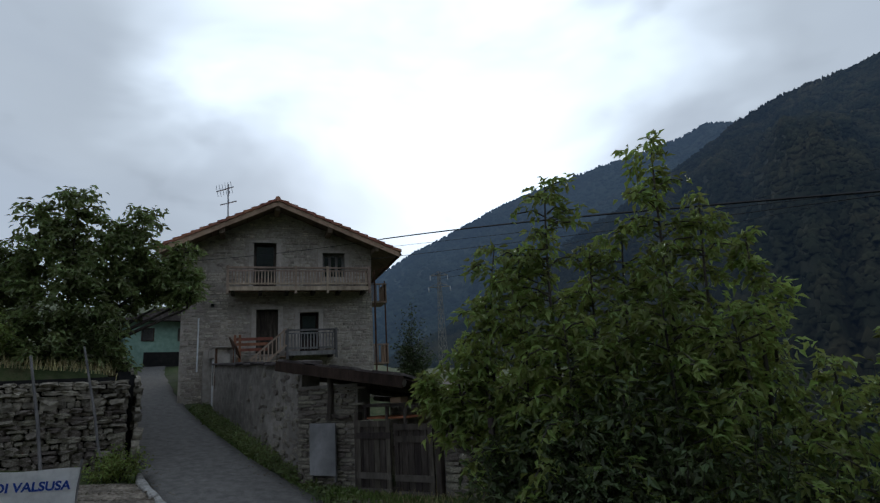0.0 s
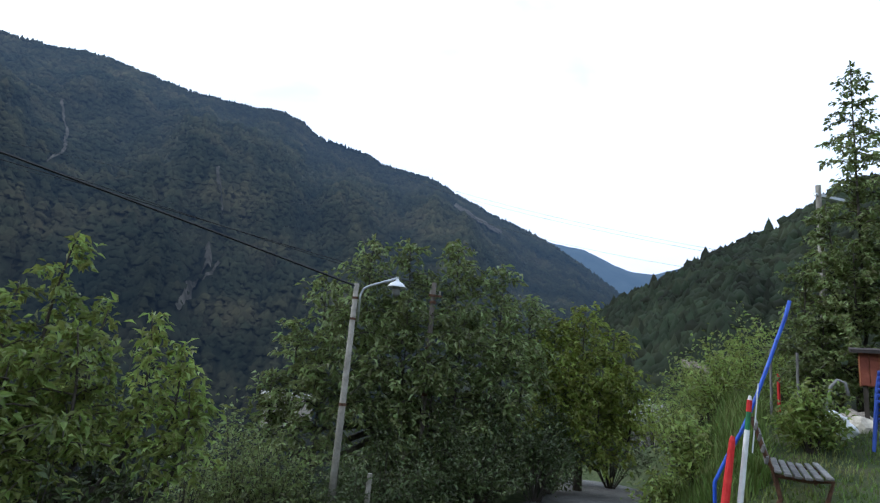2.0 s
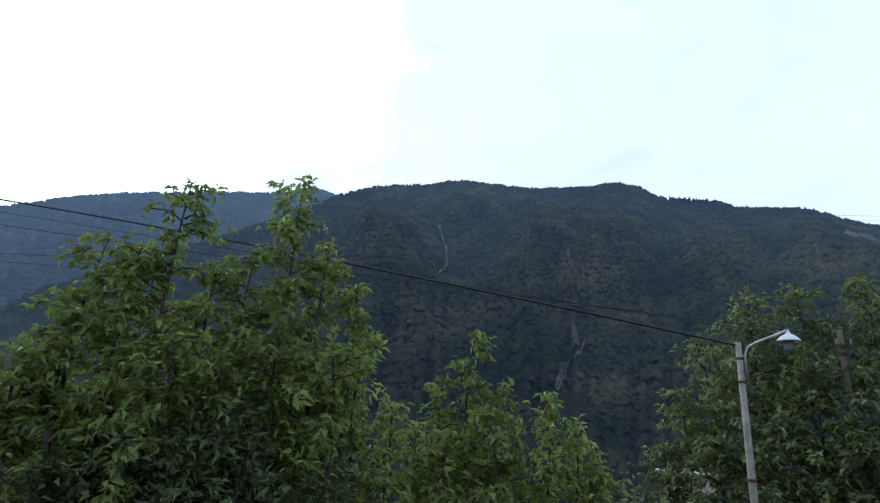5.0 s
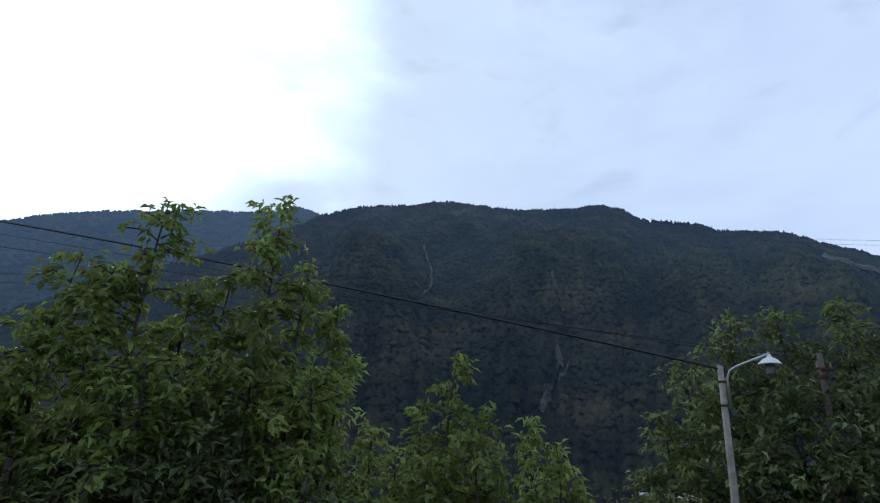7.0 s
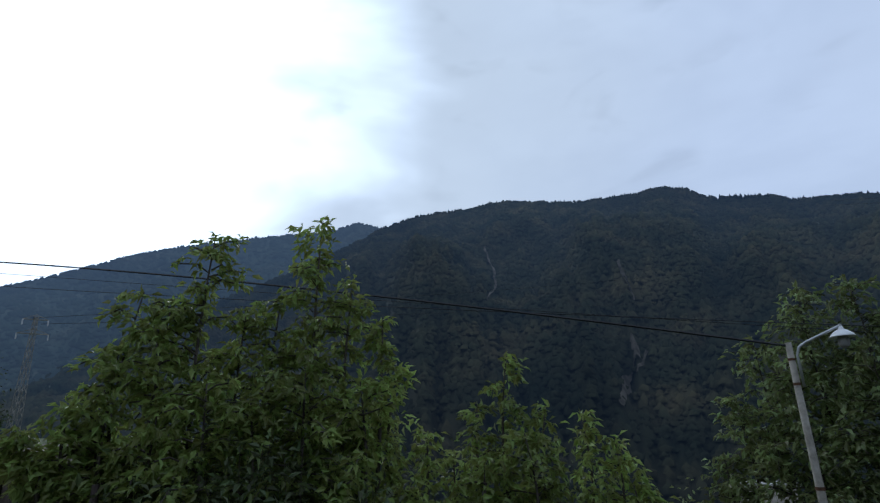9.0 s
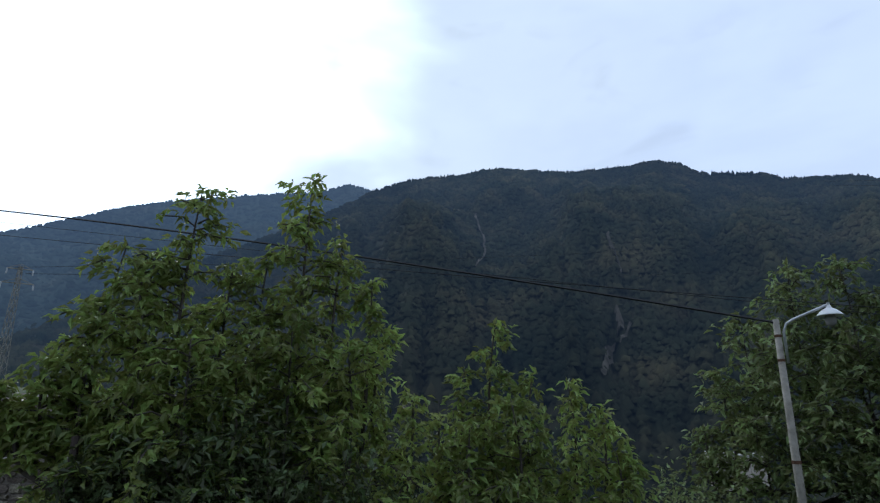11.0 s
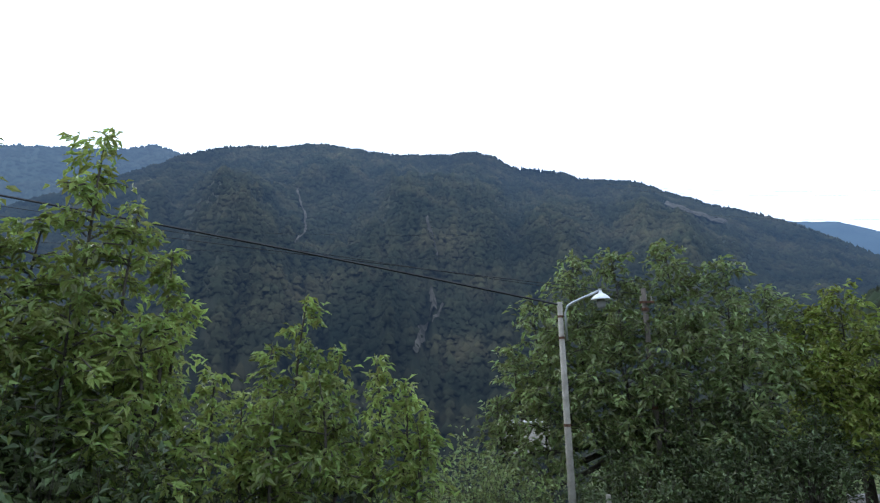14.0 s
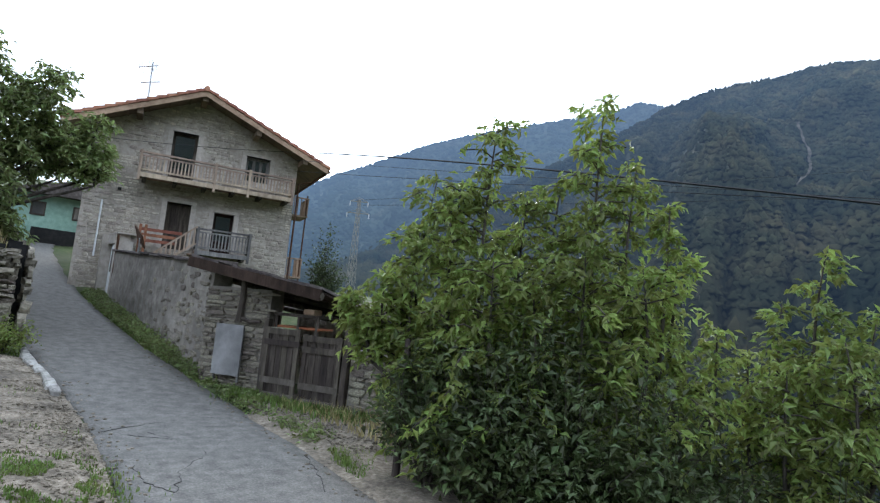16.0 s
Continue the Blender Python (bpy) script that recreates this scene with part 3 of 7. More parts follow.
RIGHT = [(29, 1.5), (32, 4.6), (34.8, 6.8), (36.5, 8.0), (38.5, 9.2), (41.2, 10.6), (44.4, 12.2), (48.9, 14.3), (54, 17.2), (62, 20), (75, 22), (95, 22), (115, 18)]


def slope_point(table, az, u, r0, r1, base, seed, rough):
    """A place on a mountainside: u runs from the foot to the ridge, past 1 behind it."""
    top = 2.1 + r1 * math.tan(radians(spline(table, az)))
    uu = min(u, 1.0)
    ribs = fbm(az * 0.085 + seed, uu * 1.3, seed, 4) * math.sin(math.pi * min(1, uu)) ** 0.7
    r = r0 + (r1 - r0) * u + rough * 1.1 * ribs * (r1 - r0) * 0.12
    z = base + (top - base) * (uu ** 1.12) + rough * 0.018 * (top - base) * fbm(az * 0.9, uu * 4, seed + 3, 4) * min(1, 5 * (1 - uu) + 0.35)
    if u > 1:
        z = top - (u - 1) * (r1 - r0) * 0.8
    a = radians(az)
    return math.sin(a) * r, math.cos(a) * r, z


def mountain(name, table, a0, a1, r0, r1, base, seed, rough, mat, na, nu, label):
    us = list(np.linspace(0, 1, nu)) + [1.06, 1.15]
    azs = np.linspace(a0, a1, na)
    verts = [slope_point(table, a, u, r0, r1, base, seed, rough) for u in us for a in azs]
    faces = [(j * na + i, j * na + i + 1, (j + 1) * na + i + 1, (j + 1) * na + i) for j in range(len(us) - 1) for i in range(na - 1)]
    return tagged(mesh_object(name, verts, faces, mat, smooth=True), label, "mountain", kind="structure")


ICO = bmesh.new()
bmesh.ops.create_icosphere(ICO, subdivisions=1, radius=1)
ICO_V = np.array([v.co for v in ICO.verts])
ICO_F = np.array([[v.index for v in f.verts] for f in ICO.faces])
ICO.free()


def crowns(name, places, sizes, mat, label, seed, tall=1.0, soft=0.0):
    """Many small tree crowns in one mesh: lumpy, each of its own height."""
    rng = np.random.default_rng(seed)
    n = len(places)
    sizes = np.asarray(sizes)[:, None, None]
    shape = ICO_V[None] * (1 + rng.uniform(-0.28, 0.28, (n, len(ICO_V), 1)))
    conifer = rng.random((n, 1)) < 0.4
    up = shape[..., 2]
    pinch = np.where(conifer, np.clip(0.95 - 0.6 * up, 0.15, 1.4), 1.0)
    shape[..., 0] *= pinch
    shape[..., 1] *= pinch
    shape[..., 2] *= np.where(conifer, 1.5, 1.05) * tall * rng.uniform(0.8, 1.3, (n, 1))
    v = shape * sizes + np.asarray(places)[:, None] + np.array([0, 0, 0.35]) * sizes
    f = ICO_F[None] + (np.arange(n) * len(ICO_V))[:, None, None]
    ob = mesh_object(name, v.reshape(-1, 3).tolist(), f.reshape(-1, 3).tolist(), mat, smooth=True)
    if soft:        # seen from far off the closed canopy shades as one slope, with a little of each crown
        p = np.asarray(places)
        flat = -p[:, :2] / np.linalg.norm(p[:, :2], axis=1)[:, None]
        slope = np.concatenate([flat * 0.62, np.full((n, 1), 0.78)], 1)[:, None]
        own = shape / np.linalg.norm(shape, axis=2, keepdims=True)
        normal = slope * soft + own * (1 - soft)
        normal /= np.linalg.norm(normal, axis=2, keepdims=True)
        ob.data.normals_split_custom_set_from_vertices(normal.reshape(-1, 3).tolist())
    return tagged(ob, label, "forest", kind="stuff")


# bare streaks on the great slope: bearing and height up the slope from top to bottom, and width
def up_slope(az, el):
    """How far up the great slope a height angle lies at a bearing."""
    lo, hi = 0.0, 1.0
    for _ in range(24):
        mid = (lo + hi) / 2
        x, y, z = slope_point(MAIN, az, mid, 240, 1500, -58, 1, 1.0)
        lo, hi = (mid, hi) if math.degrees(math.atan2(z - 2.1, math.hypot(x, y))) < el else (lo, mid)
    return lo


STREAKS = [[(a, up_slope(a, e)) for a, e in line] for line in (
    [(-18.0, 19.0), (-17.5, 17.6), (-17.1, 16.4), (-17.0, 15.2), (-17.4, 14.3), (-18.0, 13.6)], [(-4.6, 16.6), (-4.3, 15.2), (-3.8, 13.9), (-3.6, 12.6)],
    [(-4.4, 9.2), (-4.0, 8.0), (-4.4, 6.6), (-5.0, 5.4), (-5.5, 4.2), (-5.9, 3.0)], [(-2.8, 8.6), (-3.3, 7.4), (-4.2, 6.0)], [(19.3, 16.4), (20.8, 15.6), (22.4, 14.8), (24.2, 13.8)])]
STREAK_W = [0.36, 0.45, 0.7, 0.35, 0.8]


def near_streak(az, u):
    for line, w in zip(STREAKS, STREAK_W):
        for (a0, u0), (a1, u1) in zip(line, line[1:]):
            t = np.clip(((az - a0) * (a1 - a0) + 400 * (u - u0) * (u1 - u0)) / ((a1 - a0) ** 2 + 400 * (u1 - u0) ** 2), 0, 1)
            if math.hypot(az - a0 - t * (a1 - a0), 20 * (u - u0 - t * (u1 - u0))) < w * 0.62:
                return True
    return False


def wooded(table, a0, a1, r0, r1, base, seed, rough, count, size, rng, streaks=False, umax=1.0, upow=0.8):
    places, sizes = [], []
    while len(places) < count:
        az, u = rng.uniform(a0, a1), rng.random() ** upow * umax
        if streaks and near_streak(az, u) and rng.random() < 0.8:
            continue
        if fbm(az * 1.7, u * 14, seed + 9, 3) < -0.75:
            continue
        p = slope_point(table, az, u, r0, r1, base, seed, rough)
        places.append(p)
        sizes.append(size * rng.choice((rng.uniform(0.5, 0.9), rng.uniform(0.8, 1.6))) * (0.75 + 0.5 * math.hypot(p[0], p[1]) / r1))
    return places, sizes


def build_mountains():
    rng = random.Random(11)
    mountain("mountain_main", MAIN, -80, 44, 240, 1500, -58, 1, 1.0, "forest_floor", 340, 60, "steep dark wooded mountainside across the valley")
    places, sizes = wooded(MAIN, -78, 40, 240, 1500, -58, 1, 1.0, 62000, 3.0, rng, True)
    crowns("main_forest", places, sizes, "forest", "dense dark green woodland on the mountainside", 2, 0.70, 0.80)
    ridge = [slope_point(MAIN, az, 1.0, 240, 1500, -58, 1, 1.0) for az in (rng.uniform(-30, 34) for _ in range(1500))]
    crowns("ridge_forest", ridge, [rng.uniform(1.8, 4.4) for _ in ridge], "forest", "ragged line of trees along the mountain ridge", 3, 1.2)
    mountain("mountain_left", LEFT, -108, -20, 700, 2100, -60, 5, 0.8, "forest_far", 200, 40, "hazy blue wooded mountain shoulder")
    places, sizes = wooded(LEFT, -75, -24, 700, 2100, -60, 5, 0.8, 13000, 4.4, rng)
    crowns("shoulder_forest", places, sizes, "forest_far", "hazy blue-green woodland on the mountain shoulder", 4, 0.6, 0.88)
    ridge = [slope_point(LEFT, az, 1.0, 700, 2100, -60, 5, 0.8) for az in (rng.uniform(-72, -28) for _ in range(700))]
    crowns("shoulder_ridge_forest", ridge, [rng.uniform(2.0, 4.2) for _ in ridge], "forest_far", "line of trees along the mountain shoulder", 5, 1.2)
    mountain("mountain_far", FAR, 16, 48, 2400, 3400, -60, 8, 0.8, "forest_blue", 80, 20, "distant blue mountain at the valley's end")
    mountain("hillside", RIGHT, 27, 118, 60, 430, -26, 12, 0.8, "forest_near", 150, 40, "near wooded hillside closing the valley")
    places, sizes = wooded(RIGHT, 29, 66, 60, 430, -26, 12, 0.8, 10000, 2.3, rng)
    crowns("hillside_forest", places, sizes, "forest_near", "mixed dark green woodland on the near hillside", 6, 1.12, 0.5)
    # trees of the valley floor
    low = []
    while len(low) < 3000:
        az, r = rng.uniform(-40, 44), rng.uniform(85, 340)
        x, y = math.sin(radians(az)) * r, math.cos(radians(az)) * r
        low.append((x, y, max(ground_z(x, y), -62) + 0.5))
    crowns("valley_trees", low, [rng.uniform(1.5, 3.0) for _ in low], "forest_near", "trees and thickets on the valley floor", 7, 1.1)
    for k, (line, w) in enumerate(zip(STREAKS, STREAK_W)):
        verts, faces = [], []
        pts = smooth_line([(a, u * 20, 0) for a, u in line], 0.12)
        for i, (a, u, _) in enumerate(pts):
            wide = w * (0.35 + 0.9 * abs(fbm(i * 0.43, k * 7.0)) + 0.2 * math.sin(math.pi * i / max(1, len(pts) - 1)))
            for s in (-1, 0, 1):
                aa = a + s * wide * 0.5 + 0.12 * fbm(i * 0.4, k + 0.5)
                uu = u / 20 + (s * 0.03 if k == 4 else 0)
                x, y, z = slope_point(MAIN, aa, uu, 240, 1500, -58, 1, 1.0)
                verts.append((x * 0.992, y * 0.992, z + 2.5))
        n = len(pts)
        faces = [(i * 3 + j, i * 3 + j + 1, i * 3 + j + 4, i * 3 + j + 3) for i in range(n - 1) for j in (0, 1)]
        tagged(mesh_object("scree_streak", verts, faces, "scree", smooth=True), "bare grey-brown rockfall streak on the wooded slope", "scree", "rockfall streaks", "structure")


build_mountains()


# ---------------------------------------------------------------- the stone house
H_A, H_B = Vector((-26.75, 3.4, 0)), Vector((-24.85, 11.55, 0))       # left and right end of the front
H_X = (H_B - H_A).normalized()                                        # along the front
H_N = Vector((H_X.y, -H_X.x, 0))                                      # out of the front, towards the lane below
H_W = (H_B - H_A).length


def on_front(u, z, out=0.0):
    """A place on the house front: u metres along it, at height z, out metres before it."""
    return H_A + H_X * u + H_N * out + Vector((0, 0, z))


H_ROT = Matrix((H_X, -H_N, Vector((0, 0, 1)))).transposed()           # local x along the front, y into the house


def front_box(bm, u0, u1, z0, z1, out0, out1, bevel=0.0):
    c = on_front((u0 + u1) / 2, (z0 + z1) / 2, (out0 + out1) / 2)
    return add_box(bm, c, (abs(u1 - u0), abs(out1 - out0), abs(z1 - z0)), H_ROT, bevel)


EAVE_L, EAVE_R, APEX_U, APEX_Z = 8.75, 8.8, 3.95, 10.62
OPENINGS = [("upper_door", 2.95, 3.95, 6.8, 9.05), ("upper_window", 6.05, 7.1, 7.45, 8.6), ("lower_door", 3.1, 4.05, 3.95, 5.95), ("lower_window_door", 5.0, 5.85, 3.95, 5.80)]


def front_outline_z(u):
    return EAVE_L + (APEX_Z - EAVE_L) * u / APEX_U if u < APEX_U else APEX_Z + (EAVE_R - APEX_Z) * (u - APEX_U) / (H_W - APEX_U)


def build_house():
    house = thing("stone_house", "three-storey rubble stone house with wooden balconies and a tiled gable roof", "house")
    # front wall in panels round the openings
    us = sorted({0.0, H_W, APEX_U, *[v for o in OPENINGS for v in o[1:3]]})
    wall = part("front_wall", prism(bmesh.new(), [on_front(0, -1, -0.02), on_front(H_W, -1, -0.02), on_front(H_W, 1.9, -0.02), on_front(0, 1.9, -0.02)], -H_N * 0.46), "mortar", house)
    for u0, u1 in zip(us, us[1:]):
        mid = (u0 + u1) / 2
        holes = sorted((o[3], o[4]) for o in OPENINGS if o[1] - 1e-4 <= mid <= o[2] + 1e-4)
        spans, z = [], 1.9
        for a, b in holes:
            spans.append((z, a))
            z = b
        spans.append((z, None))
        for z0, z1 in spans:
            tops = (front_outline_z(u0), front_outline_z(u1)) if z1 is None else (z1, z1)
            part("wall_panel", prism(bmesh.new(), [on_front(u0, z0), on_front(u1, z0), on_front(u1, tops[1]), on_front(u0, tops[0])], -H_N * 0.5), "mortar", wall)
    depth = 9.5
    for name, u in (("side_wall", 0.25), ("side_wall", H_W - 0.25)):
        zt = front_outline_z(u) - 0.05
        bm = prism(bmesh.new(), [on_front(u - 0.25, -1, -0.5), on_front(u + 0.25, -1, -0.5), on_front(u + 0.25, zt, -0.5), on_front(u - 0.25, zt, -0.5)], -H_N * (depth - 0.5))
        part(name, bm, "mortar", house)
    bm = prism(bmesh.new(), [on_front(0.5, -1, -depth + 0.4), on_front(H_W - 0.5, -1, -depth + 0.4), on_front(H_W - 0.5, EAVE_R, -depth + 0.4), on_front(APEX_U, APEX_Z - 0.1, -depth + 0.4), on_front(0.5, EAVE_L, -depth + 0.4)], H_N * 0.3)
    part("back_wall", bm, "mortar", house)
    for z in (3.75, 6.6):
        part("floor_slab", front_box(bmesh.new(), 0.5, H_W - 0.5, z - 0.2, z, -0.5, -depth + 0.8), "dark_wood", house)
    # stones of the front, laid in rough courses, the joints left open
    rng = random.Random(3)
    stones, small = [], []
    z = 1.9
    while z < APEX_Z - 0.25:
        h = rng.uniform(0.07, 0.17)
        u = rng.uniform(0, 0.15)
        while u < H_W - 0.12:
            w = rng.uniform(0.12, 0.52)
            u1 = min(u + w, H_W)
            top = min(front_outline_z(u), front_outline_z(u1))
            blocked = any(o[1] - 0.22 < u1 and u < o[2] + 0.22 and o[3] - 0.05 < z + h and z < o[4] + 0.22 for o in OPENINGS)
            if not blocked and z + h < top - 0.05 and rng.random() < 0.80:
                stones.append((u, u1 - 0.022, z, z + h - 0.022, rng.uniform(0.010, 0.034)))
            u = u1
        z += h
    stones.sort(key=lambda s: -((s[1] - s[0]) * (s[3] - s[2])))
    return house, wall, stones


def stone_mesh(name, seed):
    """A roughly squared stone with knocked-off corners, one metre each way."""
    rng = random.Random(seed)
    bm = bmesh.new()
    ring = []
    for x, z in ((-0.5, -0.5), (0, -0.5), (0.5, -0.5), (0.5, 0), (0.5, 0.5), (0, 0.5), (-0.5, 0.5), (-0.5, 0)):
        pull = 0.86 if x and z else 1.0
        ring.append((x * pull + rng.uniform(-0.06, 0.06), z * pull + rng.uniform(-0.07, 0.07)))
    back = [bm.verts.new((x, 0, z)) for x, z in ring]
    front = [bm.verts.new((x * rng.uniform(0.86, 0.97), -1 + rng.uniform(-0.1, 0.3), z * rng.uniform(0.82, 0.97))) for x, z in ring]
    mid = bm.verts.new((rng.uniform(-0.1, 0.1), -1.03, rng.uniform(-0.1, 0.1)))
    for k in range(8):
        n = (k + 1) % 8
        bm.faces.new((back[k], back[n], front[n], front[k]))
        bm.faces.new((front[k], front[n], mid))
    bmesh.ops.recalc_face_normals(bm, faces=bm.faces)
    me = bpy.data.meshes.new(name)
    bm.to_mesh(me)
    bm.free()
    me.materials.append(M["stone"])
    return me


STONES = [stone_mesh("stone", s) for s in range(7)]
BROWN_STONES = [m.copy() for m in STONES]
for m in BROWN_STONES:
    m.materials[0] = M["wall_stone"]
STONE_V = [np.array([v.co for v in m.vertices]) for m in STONES]
STONE_F = [[list(p.vertices) for p in m.polygons] for m in STONES]


def lay_stones(items, parent, limit, label, brown=False):
    """items: matrices of stones, the most telling first. The first ones are objects of their own, the rest one joined part."""
    verts, faces = [], []
    inv = parent.matrix_world.inverted()
    for i, m in enumerate(items):
        k = i % len(STONES)
        if i < limit:
            ob = new("stone", (BROWN_STONES if brown else STONES)[k])
            ob.parent = parent
            ob.matrix_world = m
        else:
            a = np.array(inv @ m)
            base = len(verts)
            verts += (STONE_V[k] @ a[:3, :3].T + a[:3, 3]).tolist()
            faces += [[v + base for v in f] for f in STONE_F[k]]
    if verts:
        tagged(mesh_object("stonework", verts, faces, "wall_stone" if brown else "stone", parent), label, kind="stuff")


def glazed(parent, name, u0, u1, z0, z1, leaves, door=False, mat="dark_wood"):
    """A window or glazed door set back in the front, with its frame, leaves and panes."""
    win = part(name, front_box(bmesh.new(), u0, u1, z1 - 0.06, z1, -0.32, -0.22), mat, parent)
    for a, b in ((u0, u0 + 0.06), (u1 - 0.06, u1)):
        part("frame", front_box(bmesh.new(), a, b, z0, z1 - 0.06, -0.32, -0.22), mat, win)
    n = leaves
    step = (u1 - u0 - 0.12) / n
    for k in range(n):
        a = u0 + 0.06 + k * step
        bm = bmesh.new()
        for p, q, r, s in ((a, a + 0.06, z0, z1 - 0.06), (a + step - 0.06, a + step, z0, z1 - 0.06), (a + 0.06, a + step - 0.06, z0, z0 + (0.6 if door else 0.07)), (a + 0.06, a + step - 0.06, z1 - 0.13, z1 - 0.06)):
            front_box(bm, p, q, r, s, -0.30, -0.25)
        part("sash", bm, mat, win)
        part("pane", front_box(bmesh.new(), a + 0.06, a + step - 0.06, z0 + (0.6 if door else 0.07), z1 - 0.13, -0.285, -0.275), "glass", win)
    return win


def surround(parent, u0, u1, z0, z1, w=0.2):
    for a, b in ((u0 - w, u0), (u1, u1 + w)):
        part("surround", front_box(bmesh.new(), a, b, z0, z1 - 0.003, -0.3, 0.035), "render_trim", parent, "pale rendered surround")
    part("lintel", front_box(bmesh.new(), u0 - w, u1 + w, z1, z1 + 0.13, -0.3, 0.04), "render_trim", parent)


def balcony(parent, name, u0, u1, z, deep, posts, mat, rail_h=0.88, rail_mat="rail_wood", ends=True):
    bal = part(name, front_box(bmesh.new(), u0, u1, z - 0.07, z, 0.02, deep), "wood", parent)
    for u in np.linspace(u0 + 0.25, u1 - 0.25, max(2, int((u1 - u0) / 0.9))):
        part("joist", front_box(bmesh.new(), u - 0.07, u + 0.07, z - 0.24, z - 0.07, 0.0, deep - 0.05), "dark_wood", bal)
    part("edge_board", front_box(bmesh.new(), u0, u1, z - 0.16, z + 0.02, deep, deep + 0.035), rail_mat, bal)
    part("handrail", front_box(bmesh.new(), u0 - 0.03, u1 + 0.03, z + rail_h - 0.05, z + rail_h + 0.02, deep - 0.07, deep + 0.05), rail_mat, bal)
    part("lower_rail", front_box(bmesh.new(), u0, u1, z + 0.12, z + 0.19, deep - 0.04, deep + 0.01), rail_mat, bal)
    part("upper_rail", front_box(bmesh.new(), u0, u1, z + rail_h - 0.18, z + rail_h - 0.12, deep - 0.04, deep + 0.01), rail_mat, bal)
    for u in posts:
        part("post", front_box(bmesh.new(), u - 0.05, u + 0.05, z - 0.3, z + rail_h + 0.06, deep - 0.05, deep + 0.06), rail_mat, bal)
    me = None
    rng = random.Random(int(u0 * 100))
    for u in np.arange(u0 + 0.1, u1 - 0.05, 0.135):
        if min(abs(u - p) for p in posts) < 0.09:
            continue
        if me is None:
            ob = part("baluster", box((0, 0, 0), (0.055, 0.03, rail_h - 0.26)), rail_mat, bal)
            me = ob.data
        else:
            ob = new("baluster", me)
            ob.parent = bal
        ob.matrix_world = Matrix.Translation(on_front(u, z + 0.1 + (rail_h - 0.26) / 2 + rng.uniform(-0.01, 0.01), deep - 0.016)) @ H_ROT.to_4x4()
    if ends:
        for u in (u0 + 0.02, u1 - 0.02):
            bm = bmesh.new()
            front_box(bm, u - 0.03, u + 0.03, z + rail_h - 0.05, z + rail_h + 0.02, 0.0, deep)
            front_box(bm, u - 0.02, u + 0.02, z + 0.12, z + 0.19, 0.0, deep)
            for o in np.arange(0.12, deep - 0.1, 0.14):
                front_box(bm, u - 0.015, u + 0.015, z + 0.1, z + rail_h - 0.1, o - 0.03, o + 0.03)
            part("end_railing", bm, rail_mat, bal)
    return bal


